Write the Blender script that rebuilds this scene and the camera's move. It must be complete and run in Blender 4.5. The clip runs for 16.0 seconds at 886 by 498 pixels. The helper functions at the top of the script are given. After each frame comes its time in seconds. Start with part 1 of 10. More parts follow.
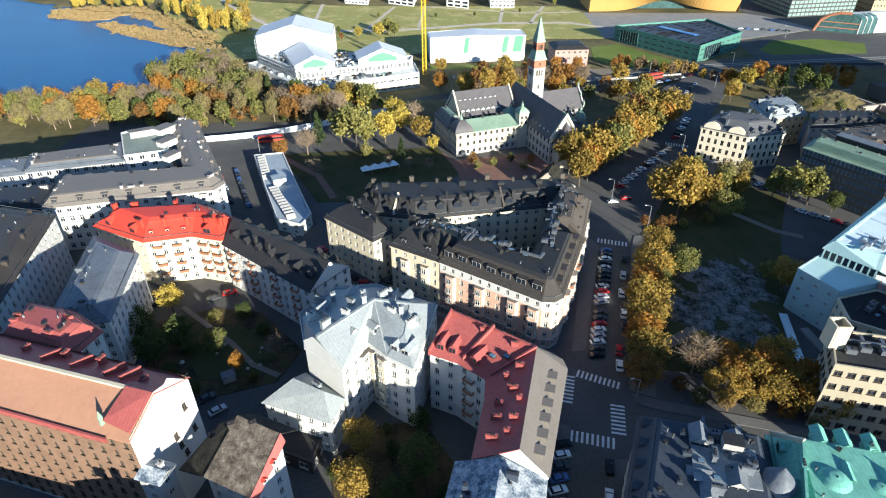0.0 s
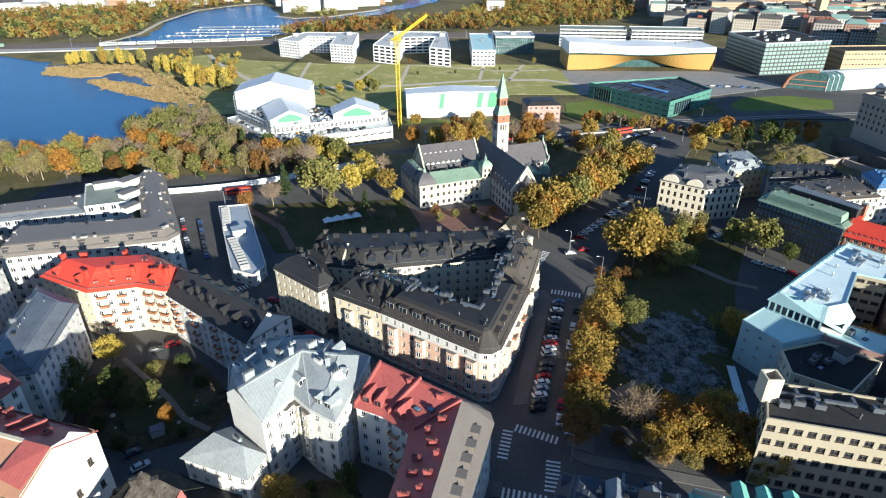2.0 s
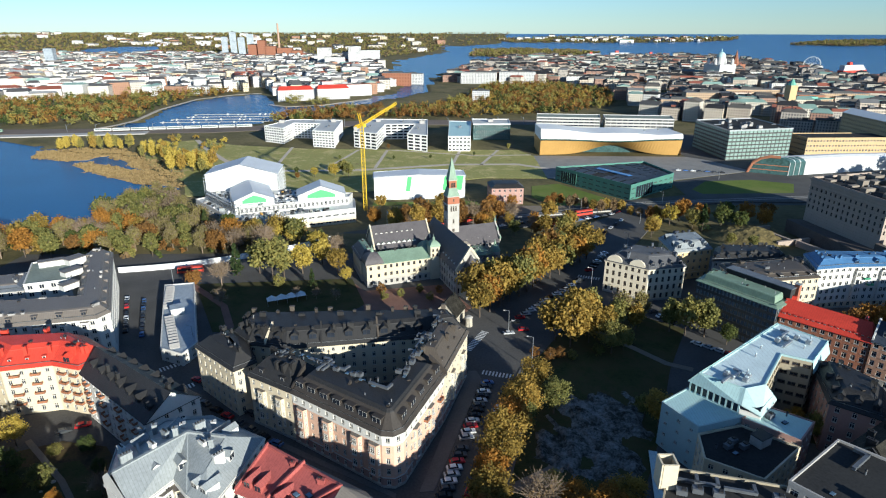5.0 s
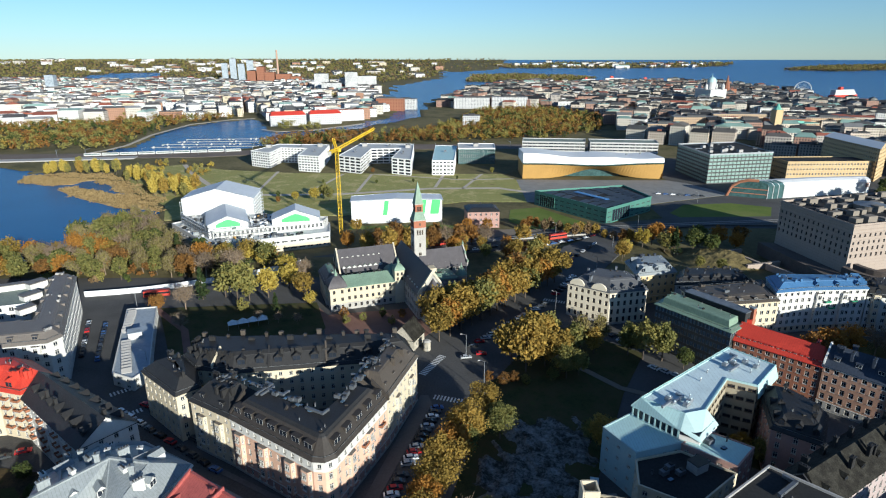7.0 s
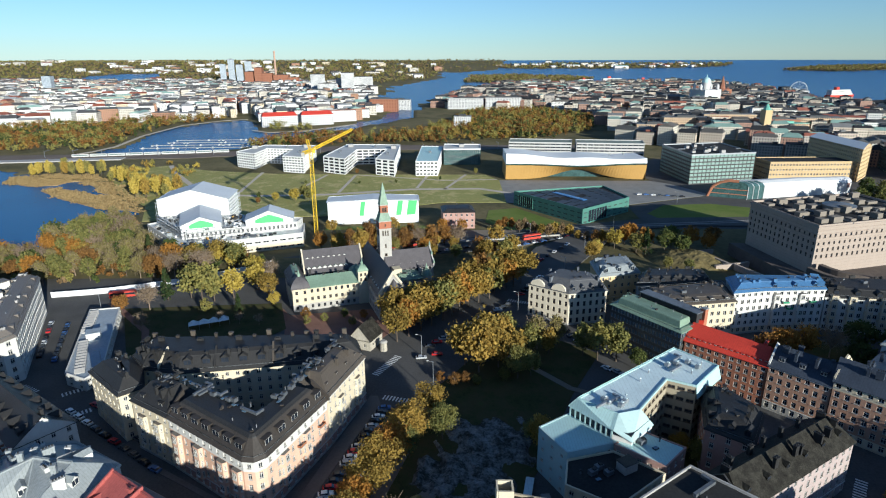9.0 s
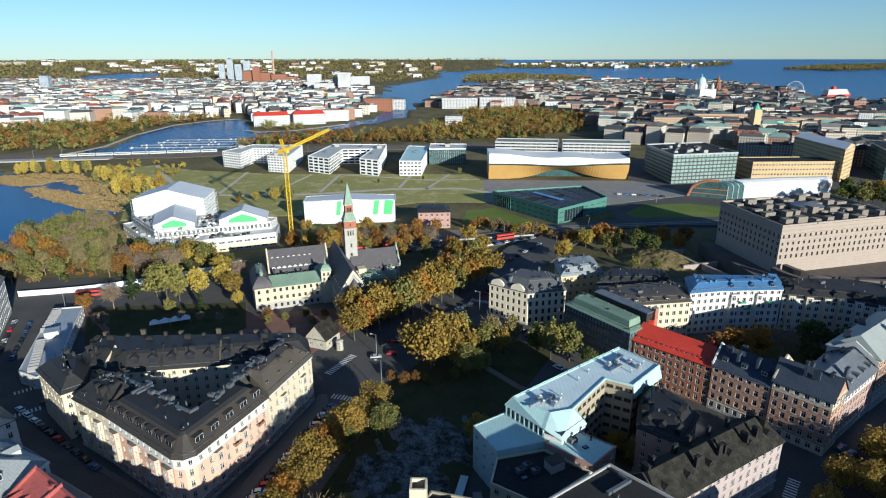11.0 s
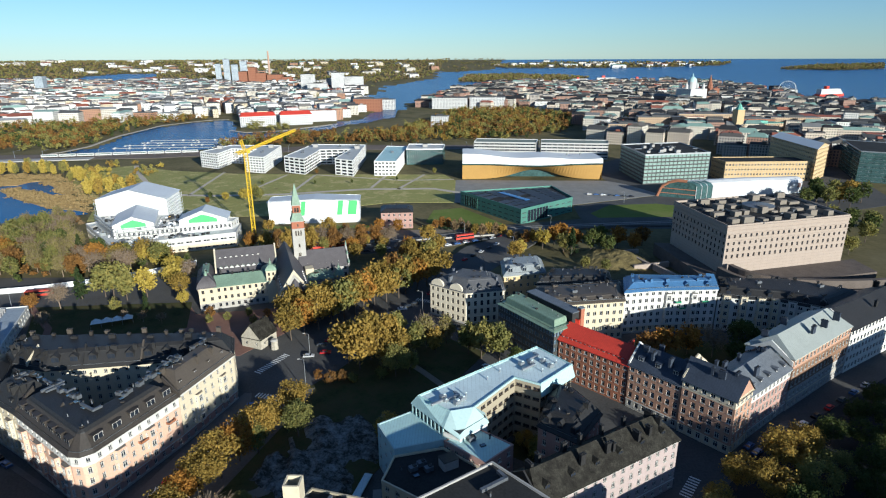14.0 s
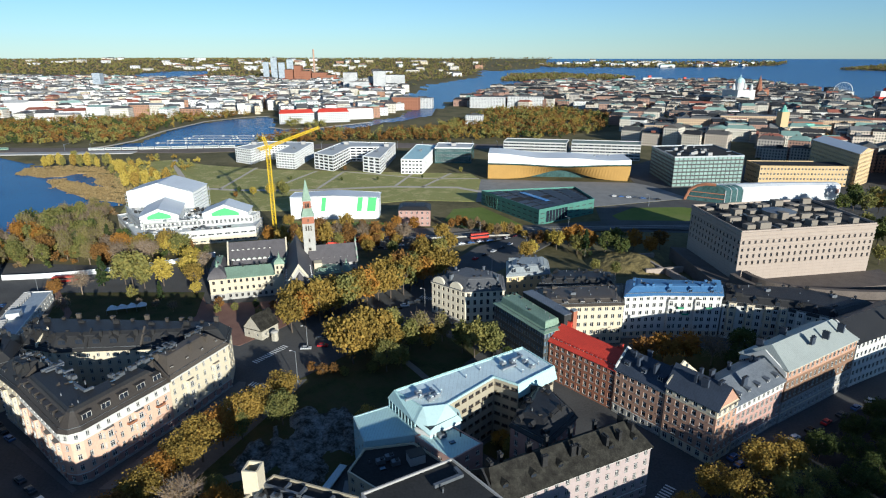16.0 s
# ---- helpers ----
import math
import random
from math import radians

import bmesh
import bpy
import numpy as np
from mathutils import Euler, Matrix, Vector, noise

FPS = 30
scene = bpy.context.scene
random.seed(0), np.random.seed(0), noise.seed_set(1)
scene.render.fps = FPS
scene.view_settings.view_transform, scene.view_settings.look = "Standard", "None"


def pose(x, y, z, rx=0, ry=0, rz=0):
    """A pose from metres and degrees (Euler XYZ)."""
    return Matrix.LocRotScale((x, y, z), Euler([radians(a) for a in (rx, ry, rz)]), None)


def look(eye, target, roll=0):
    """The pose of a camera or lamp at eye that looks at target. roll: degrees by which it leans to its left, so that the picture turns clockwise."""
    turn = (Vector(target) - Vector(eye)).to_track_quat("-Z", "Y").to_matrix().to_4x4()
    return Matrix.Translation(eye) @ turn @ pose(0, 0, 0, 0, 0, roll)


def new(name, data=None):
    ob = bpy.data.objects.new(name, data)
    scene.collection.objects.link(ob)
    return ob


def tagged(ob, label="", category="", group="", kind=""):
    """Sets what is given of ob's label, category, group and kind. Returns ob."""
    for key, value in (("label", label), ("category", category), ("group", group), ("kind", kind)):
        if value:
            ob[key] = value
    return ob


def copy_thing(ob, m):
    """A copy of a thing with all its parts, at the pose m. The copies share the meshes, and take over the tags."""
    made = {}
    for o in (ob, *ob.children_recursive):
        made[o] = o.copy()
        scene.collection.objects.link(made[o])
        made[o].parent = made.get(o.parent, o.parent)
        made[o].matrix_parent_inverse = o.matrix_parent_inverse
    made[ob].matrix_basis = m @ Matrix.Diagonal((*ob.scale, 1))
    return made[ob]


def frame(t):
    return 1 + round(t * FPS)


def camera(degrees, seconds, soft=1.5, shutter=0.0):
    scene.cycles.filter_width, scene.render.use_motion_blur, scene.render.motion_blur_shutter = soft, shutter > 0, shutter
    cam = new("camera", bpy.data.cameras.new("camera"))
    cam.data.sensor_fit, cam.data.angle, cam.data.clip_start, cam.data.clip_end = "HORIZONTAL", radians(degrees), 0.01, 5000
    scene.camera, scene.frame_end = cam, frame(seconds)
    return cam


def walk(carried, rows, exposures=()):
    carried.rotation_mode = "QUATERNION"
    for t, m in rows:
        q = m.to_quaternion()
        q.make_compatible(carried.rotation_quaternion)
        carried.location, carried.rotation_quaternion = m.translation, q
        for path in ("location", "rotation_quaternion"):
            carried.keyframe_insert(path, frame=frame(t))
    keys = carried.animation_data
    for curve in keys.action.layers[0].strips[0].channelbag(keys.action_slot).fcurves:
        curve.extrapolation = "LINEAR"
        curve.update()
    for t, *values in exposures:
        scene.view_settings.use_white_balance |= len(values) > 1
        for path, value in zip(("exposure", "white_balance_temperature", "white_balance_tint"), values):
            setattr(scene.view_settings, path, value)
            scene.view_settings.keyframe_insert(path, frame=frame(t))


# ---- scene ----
# camera and its flight
cam = camera(73.7, 16.0, soft=1.15)
PATH = [
    (0, (-5.245, -2.229, 110.289), (-5.273, -0.556, 109.193), -0.2),
    (0.5, (-1.11, -2.12, 110.212), (-1.139, -0.424, 109.153), -0.2),
    (1, (2.979, -2.024, 110.113), (2.95, -0.306, 109.09), -0.2),
    (1.5, (7.066, -1.976, 109.953), (7.037, -0.235, 108.97), -0.1),
    (2, (11.183, -1.934, 109.788), (11.155, -0.171, 108.843), -0.1),
    (2.5, (15.333, -1.854, 109.612), (15.303, -0.07, 108.708), -0.1),
    (3, (19.499, -1.857, 109.457), (19.469, -0.053, 108.593), -0.1),
    (3.5, (23.696, -1.924, 109.334), (23.664, -0.101, 108.512), -0.1),
    (4, (27.878, -2.032, 109.244), (27.845, -0.19, 108.465), -0.0),
    (4.5, (32.07, -2.095, 109.214), (32.036, -0.236, 108.477), -0.0),
    (5, (36.364, -2.139, 109.205), (36.327, -0.264, 108.51), -0.0),
    (5.2, (38.086, -2.172, 109.21), (38.049, -0.292, 108.53), -0.1),
    (7.5, (57.929, -2.195, 109.622), (57.887, -0.294, 109.003), -0.1),
    (8, (62.42, -2.266, 109.692), (62.377, -0.365, 109.072), -0.1),
    (8.5, (67.054, -2.362, 109.769), (67.009, -0.461, 109.15), -0.1),
    (9, (71.766, -2.49, 109.849), (71.718, -0.589, 109.23), -0.2),
    (11.5, (95.078, -3.199, 110.375), (95.022, -1.299, 109.754), -0.2),
    (12, (99.679, -3.295, 110.431), (99.623, -1.395, 109.81), -0.2),
    (12.5, (104.228, -3.43, 110.496), (104.172, -1.53, 109.875), -0.3),
    (13, (108.93, -3.546, 110.572), (108.871, -1.646, 109.95), -0.2),
    (13.5, (113.591, -3.688, 110.658), (113.531, -1.788, 110.037), -0.2),
    (14, (118.08, -3.779, 110.722), (118.017, -1.879, 110.101), -0.3),
    (14.5, (122.556, -3.899, 110.772), (122.488, -1.999, 110.151), -0.3),
    (15, (127.012, -3.995, 110.813), (126.915, -2.098, 110.19), -0.2),
    (15.5, (131.534, -4.08, 110.848), (131.382, -2.186, 110.224), -0.2),
    (16, (136.051, -4.118, 110.892), (135.847, -2.229, 110.268), -0.1),
]
walk(cam, [(t, look(eye, target, roll)) for t, eye, target, roll in PATH], ((0, 1.31, 6550, 4), (2.5, 1.08, 6500, 4), (5, 0.68, 6400, 4), (8, 0.5, 6250, 4), (16, 0.48, 6250, 4)))

# world, sun
SUN_TO = Vector((0.56, -0.83, 0.0)).normalized()
SUN_EL = radians(14.3)
world = bpy.data.worlds.new("sky")
scene.world = world
world.use_nodes = True
wn = world.node_tree.nodes
sky = wn.new("ShaderNodeTexSky")
sky.sky_type, sky.sun_disc = "NISHITA", False
sky.sun_elevation, sky.sun_rotation = SUN_EL, math.atan2(SUN_TO.x, SUN_TO.y)
sky.air_density, sky.dust_density, sky.ozone_density = 1.0, 0.0, 2.5
wn["Background"].inputs[1].default_value = 0.06
tint = wn.new("ShaderNodeMix")
tint.data_type, tint.blend_type = "RGBA", "MULTIPLY"
tint.inputs["Factor"].default_value = 1.0
tint.inputs["B"].default_value = (0.80, 1.15, 1.64, 1)
soft_sky = wn.new("ShaderNodeHueSaturation")
soft_sky.inputs["Saturation"].default_value = 0.82
world.node_tree.links.new(sky.outputs[0], soft_sky.inputs["Color"])
world.node_tree.links.new(soft_sky.outputs[0], tint.inputs["A"])
world.node_tree.links.new(tint.outputs["Result"], wn["Background"].inputs[0])
sun = new("sun", bpy.data.lights.new("sun", "SUN"))
sun.data.energy, sun.data.angle, sun.data.color = 5.5, radians(0.55), (1.0, 0.965, 0.89)
sun.matrix_world = look((SUN_TO * math.cos(SUN_EL) + Vector((0, 0, math.sin(SUN_EL)))) * 300, (0, 0, 0))

# ---- mesh tools ----
rnd = random.Random(7)


class MB:
    """Collects faces of one mesh; mi is the material's slot."""

    def __init__(self):
        self.v, self.f, self.m = [], [], []

    def add(self, verts, faces, mi=0):
        k = len(self.v)
        self.v += [tuple(p) for p in verts]
        self.f += [tuple(i + k for i in f) for f in faces]
        self.m += [mi] * len(faces)

    def quad(self, a, b, c, d, mi=0):
        self.add((a, b, c, d), ((0, 1, 2, 3),), mi)

    def box(self, c, size, rz=0.0, mi=0, top=1.0, bottom=False):
        """A box standing on c, with size (x, y, height); top: taper."""
        co, si = math.cos(rz), math.sin(rz)
        vs = []
        for k, z in ((1.0, 0.0), (top, size[2])):
            for sx, sy in ((-1, -1), (1, -1), (1, 1), (-1, 1)):
                x, y = sx * size[0] / 2 * k, sy * size[1] / 2 * k
                vs.append((c[0] + x * co - y * si, c[1] + x * si + y * co, c[2] + z))
        fs = [(0, 1, 5, 4), (1, 2, 6, 5), (2, 3, 7, 6), (3, 0, 4, 7), (4, 5, 6, 7)]
        if bottom:
            fs.append((3, 2, 1, 0))
        self.add(vs, fs, mi)

    def prism(self, poly, z0, z1, mi=0, cap=None, bottom=False):
        n = len(poly)
        vs = [(p[0], p[1], z0) for p in poly] + [(p[0], p[1], z1) for p in poly]
        self.add(vs, [(i, (i + 1) % n, n + (i + 1) % n, n + i) for i in range(n)], mi)
        self.add([(p[0], p[1], z1) for p in poly], [tuple(range(n))], mi if cap is None else cap)
        if bottom:
            self.add([(p[0], p[1], z0) for p in poly], [tuple(reversed(range(n)))], mi)

    def tube(self, a, b, r0, r1, n=6, mi=0):
        a, b = Vector(a), Vector(b)
        d = (b - a).normalized()
        u = d.orthogonal().normalized()
        w = d.cross(u)
        vs = []
        for p, r in ((a, r0), (b, r1)):
            for i in range(n):
                t = 2 * math.pi * i / n
                vs.append(p + (u * math.cos(t) + w * math.sin(t)) * r)
        self.add(vs, [(i, (i + 1) % n, n + (i + 1) % n, n + i) for i in range(n)] + [tuple(range(n, 2 * n))], mi)

    def cone(self, c, r0, r1, h, n=12, mi=0, cap=True):
        vs = [(c[0] + r * math.cos(2 * math.pi * i / n), c[1] + r * math.sin(2 * math.pi * i / n), c[2] + z) for r, z in ((r0, 0), (r1, h)) for i in range(n)]
        fs = [(i, (i + 1) % n, n + (i + 1) % n, n + i) for i in range(n)]
        if cap:
            fs.append(tuple(range(n, 2 * n)))
        self.add(vs, fs, mi)

    def mesh(self, name, mats, smooth=False):
        me = bpy.data.meshes.new(name)
        me.from_pydata(self.v, [], self.f)
        for m in mats:
            me.materials.append(m)
        me.polygons.foreach_set("material_index", self.m)
        if smooth:
            me.polygons.foreach_set("use_smooth", [True] * len(self.f))
        # u runs level along each face, v up its slope
        nl = len(me.loops)
        if nl:
            vi = np.empty(nl, np.int32)
            me.loops.foreach_get("vertex_index", vi)
            tot = np.empty(len(me.polygons), np.int32)
            me.polygons.foreach_get("loop_total", tot)
            nor = np.empty(len(me.polygons) * 3, np.float32)
            me.polygons.foreach_get("normal", nor)
            co = np.array(self.v, np.float32)[vi]
            n = np.repeat(nor.reshape(-1, 3), tot, 0)
            t = np.stack([-n[:, 1], n[:, 0], np.zeros(nl, np.float32)], 1)
            ln = np.linalg.norm(t, axis=1)
            t[ln < 0.02] = (1, 0, 0)
            t /= np.maximum(np.linalg.norm(t, axis=1), 1e-6)[:, None]
            b = np.cross(n, t)
            uv = np.stack([(co * t).sum(1), (co * b).sum(1)], 1).astype(np.float32)
            me.uv_layers.new(name="UVMap").data.foreach_set("uv", uv.ravel())
        me.validate()
        return me


def part(name, mb, mats, parent=None, label="", smooth=False):
    """One mesh object in world coordinates, under its thing."""
    ob = new(name, mb.mesh(name, mats if isinstance(mats, (list, tuple)) else [mats], smooth))
    if parent is not None:
        ob.parent = parent
        ob.matrix_parent_inverse = Matrix.Translation(-parent.location) if parent.parent is None else (Matrix.Translation(parent.parent.location) @ Matrix.Translation(-parent.parent.location))
    return tagged(ob, label)


def thing(name, base, label, category, group="", kind=""):
    ob = new(name)
    ob.empty_display_size = 0.5
    ob.location = base
    return tagged(ob, label, category, group, kind)


PANES = {}


def put(name, me, parent, m, label=""):
    """A shared mesh placed at the world pose m under a thing that stands unturned."""
    ob = new(name, me)
    ob.parent = parent
    ob.matrix_parent_inverse = Matrix.Translation(-parent.location)
    ob.matrix_basis = m
    if me.name in PANES:
        glass = new("pane", PANES[me.name])
        glass.parent = ob
    return tagged(ob, label)


def ccw(poly):
    a = sum(p[0] * q[1] - q[0] * p[1] for p, q in zip(poly, poly[1:] + poly[:1]))
    return list(poly) if a > 0 else list(reversed(poly))


def inset(poly, d):
    """The polygon (counter-clockwise) moved inwards by d (a number, or one for each edge)."""
    n = len(poly)
    ds = [d] * n if not isinstance(d, (list, tuple)) else d
    out = []
    for i in range(n):
        p0, p1, p2 = Vector(poly[i - 1][:2]), Vector(poly[i][:2]), Vector(poly[(i + 1) % n][:2])
        e0, e1 = (p1 - p0).normalized(), (p2 - p1).normalized()
        n0, n1 = Vector((-e0.y, e0.x)), Vector((-e1.y, e1.x))
        a, b = p1 + n0 * ds[i - 1], p1 + n1 * ds[i]
        den = e0.x * e1.y - e0.y * e1.x
        if abs(den) < 0.05:
            out.append(tuple((a + b) / 2))
        else:
            k = ((b.x - a.x) * e1.y - (b.y - a.y) * e1.x) / den
            out.append(tuple(a + e0 * k))
    return out


def inside(xs, ys, poly):
    """Which of the points lie in the polygon."""
    res = np.zeros(xs.shape, bool)
    for (x0, y0), (x1, y1) in zip(poly, poly[1:] + poly[:1]):
        hit = ((y0 > ys) != (y1 > ys)) & (xs < (x1 - x0) * (ys - y0) / (y1 - y0 + 1e-9) + x0)
        res ^= hit
    return res


# ---- materials ----
def nodes_of(name):
    m = bpy.data.materials.new(name)
    m.use_nodes = True
    return m, m.node_tree.nodes, m.node_tree.links


def ramp(ns, stops):
    r = ns.new("ShaderNodeValToRGB")
    el = r.color_ramp.elements
    while len(el) < len(stops):
        el.new(0.5)
    for e, (p, c) in zip(el, stops):
        e.position, e.color = p, (*c, 1)
    return r


def shade(c, k):
    return tuple(min(1, max(0, v * k)) for v in c)


def mat(name, color, rough=0.8, var=0.18, scale=0.25, fine=3.0, bump=0.15, metal=0.0, seam=0.0, seam_v=0.0, streak=0.0, island=0.0, objvar=0.0):
    """A surface with two sizes of mottling; seam: metres between raised joints down the slope, seam_v: across it; streak: rain streaks."""
    m, ns, ln = nodes_of(name)
    b = ns["Principled BSDF"]
    b.inputs["Roughness"].default_value, b.inputs["Metallic"].default_value = rough, metal
    b.inputs["Specular IOR Level"].default_value = 0.12 if rough >= 0.75 else 0.25
    geo = ns.new("ShaderNodeNewGeometry")
    n1, n2 = ns.new("ShaderNodeTexNoise"), ns.new("ShaderNodeTexNoise")
    n1.inputs["Scale"].default_value, n2.inputs["Scale"].default_value = scale, fine
    n1.inputs["Detail"].default_value = 5
    ln.new(geo.outputs["Position"], n1.inputs["Vector"])
    ln.new(geo.outputs["Position"], n2.inputs["Vector"])
    add = ns.new("ShaderNodeMath")
    add.operation = "ADD"
    ln.new(n1.outputs[0], add.inputs[0])
    ln.new(n2.outputs[0], add.inputs[1])
    fac = add.outputs[0]
    if streak:
        mp, n3 = ns.new("ShaderNodeMapping"), ns.new("ShaderNodeTexNoise")
        mp.inputs["Scale"].default_value = (0.9, 0.9, 0.08)
        ln.new(geo.outputs["Position"], mp.inputs[0])
        ln.new(mp.outputs[0], n3.inputs["Vector"])
        a3 = ns.new("ShaderNodeMath")
        a3.operation = "MULTIPLY_ADD"
        ln.new(n3.outputs[0], a3.inputs[0])
        a3.inputs[1].default_value = streak
        ln.new(fac, a3.inputs[2])
        fac = a3.outputs[0]
    half = 1.0 + streak / 2
    mr = ns.new("ShaderNodeMapRange")
    mr.inputs["From Min"].default_value, mr.inputs["From Max"].default_value = half - 0.45, half + 0.45
    ln.new(fac, mr.inputs["Value"])
    r = ramp(ns, [(0, shade(color, 1 - var)), (0.5, color), (1, shade(color, 1 + var * 0.8))])
    ln.new(mr.outputs[0], r.inputs[0])
    col = r.outputs[0]
    if island or objvar:
        hsv = ns.new("ShaderNodeHueSaturation")
        src = geo.outputs["Random Per Island"] if island else ns.new("ShaderNodeObjectInfo").outputs["Random"]
        r2 = ns.new("ShaderNodeMapRange")
        k = island or objvar
        r2.inputs["To Min"].default_value, r2.inputs["To Max"].default_value = 1 - k, 1 + k
        ln.new(src, r2.inputs["Value"])
        ln.new(r2.outputs[0], hsv.inputs["Value"])
        ln.new(col, hsv.inputs["Color"])
        col = hsv.outputs[0]
    height = fac
    if seam or seam_v:
        uv = ns.new("ShaderNodeUVMap")
        sep = ns.new("ShaderNodeSeparateXYZ")
        ln.new(uv.outputs[0], sep.inputs[0])
        line = None
        for out, step, wdt in ((0, seam, 0.1), (1, seam_v, 0.12)):
            if not step:
                continue
            md, gt = ns.new("ShaderNodeMath"), ns.new("ShaderNodeMath")
            md.operation, gt.operation = "FLOORED_MODULO", "LESS_THAN"
            ln.new(sep.outputs[out], md.inputs[0])
            md.inputs[1].default_value = step
            ln.new(md.outputs[0], gt.inputs[0])
            gt.inputs[1].default_value = wdt
            if line is None:
                line = gt.outputs[0]
            else:
                mx = ns.new("ShaderNodeMath")
                mx.operation = "MAXIMUM"
                ln.new(line, mx.inputs[0])
                ln.new(gt.outputs[0], mx.inputs[1])
                line = mx.outputs[0]
        mix = ns.new("ShaderNodeMix")
        mix.data_type = "RGBA"
        k = ns.new("ShaderNodeMath")
        k.operation = "MULTIPLY"
        k.inputs[1].default_value = 0.35
        ln.new(line, k.inputs[0])
        ln.new(k.outputs[0], mix.inputs["Factor"])
        ln.new(col, mix.inputs["A"])
        mix.inputs["B"].default_value = (*shade(color, 0.45), 1)
        col = mix.outputs["Result"]
        hh = ns.new("ShaderNodeMath")
        hh.operation = "MULTIPLY_ADD"
        ln.new(line, hh.inputs[0])
        hh.inputs[1].default_value = 1.0
        ln.new(fac, hh.inputs[2])
        height = hh.outputs[0]
    ln.new(col, b.inputs["Base Color"])
    bp = ns.new("ShaderNodeBump")
    bp.inputs["Strength"].default_value, bp.inputs["Distance"].default_value = bump, 0.1
    ln.new(height, bp.inputs["Height"])
    ln.new(bp.outputs[0], b.inputs["Normal"])
    return m


def facade_mat(name, stops, pane=(0.03, 0.035, 0.045), step=3.0, rise=3.2):
    """Walls of the far town: a colour for each house and rows of windows."""
    m, ns, ln = nodes_of(name)
    b = ns["Principled BSDF"]
    b.inputs["Roughness"].default_value = 0.8
    b.inputs["Specular IOR Level"].default_value = 0.15
    geo = ns.new("ShaderNodeNewGeometry")
    r = ramp(ns, stops)
    r.color_ramp.interpolation = "CONSTANT"
    ln.new(geo.outputs["Random Per Island"], r.inputs[0])
    uv, sep = ns.new("ShaderNodeUVMap"), ns.new("ShaderNodeSeparateXYZ")
    ln.new(uv.outputs[0], sep.inputs[0])
    acc = None
    for out, st, lo in ((0, step, 0.55), (1, rise, 0.45)):
        md, gt = ns.new("ShaderNodeMath"), ns.new("ShaderNodeMath")
        md.operation, gt.operation = "FLOORED_MODULO", "GREATER_THAN"
        ln.new(sep.outputs[out], md.inputs[0])
        md.inputs[1].default_value = st
        ln.new(md.outputs[0], gt.inputs[0])
        gt.inputs[1].default_value = st * lo
        if acc is None:
            acc = gt.outputs[0]
        else:
            mu = ns.new("ShaderNodeMath")
            mu.operation = "MULTIPLY"
            ln.new(acc, mu.inputs[0])
            ln.new(gt.outputs[0], mu.inputs[1])
            acc = mu.outputs[0]
    mix = ns.new("ShaderNodeMix")
    mix.data_type = "RGBA"
    ln.new(acc, mix.inputs["Factor"])
    ln.new(r.outputs[0], mix.inputs["A"])
    mix.inputs["B"].default_value = (*pane, 1)
    ln.new(mix.outputs["Result"], b.inputs["Base Color"])
    return m


def island_mat(name, stops, rough=0.7):
    m, ns, ln = nodes_of(name)
    b = ns["Principled BSDF"]
    b.inputs["Roughness"].default_value = rough
    b.inputs["Specular IOR Level"].default_value = 0.15
    geo, nz = ns.new("ShaderNodeNewGeometry"), ns.new("ShaderNodeTexNoise")
    nz.inputs["Scale"].default_value = 0.15
    ln.new(geo.outputs["Position"], nz.inputs["Vector"])
    r = ramp(ns, stops)
    r.color_ramp.interpolation = "CONSTANT"
    ln.new(geo.outputs["Random Per Island"], r.inputs[0])
    hs, mr = ns.new("ShaderNodeHueSaturation"), ns.new("ShaderNodeMapRange")
    mr.inputs["To Min"].default_value, mr.inputs["To Max"].default_value = 0.75, 1.25
    ln.new(nz.outputs[0], mr.inputs["Value"])
    ln.new(mr.outputs[0], hs.inputs["Value"])
    ln.new(r.outputs[0], hs.inputs["Color"])
    ln.new(hs.outputs[0], b.inputs["Base Color"])
    return m


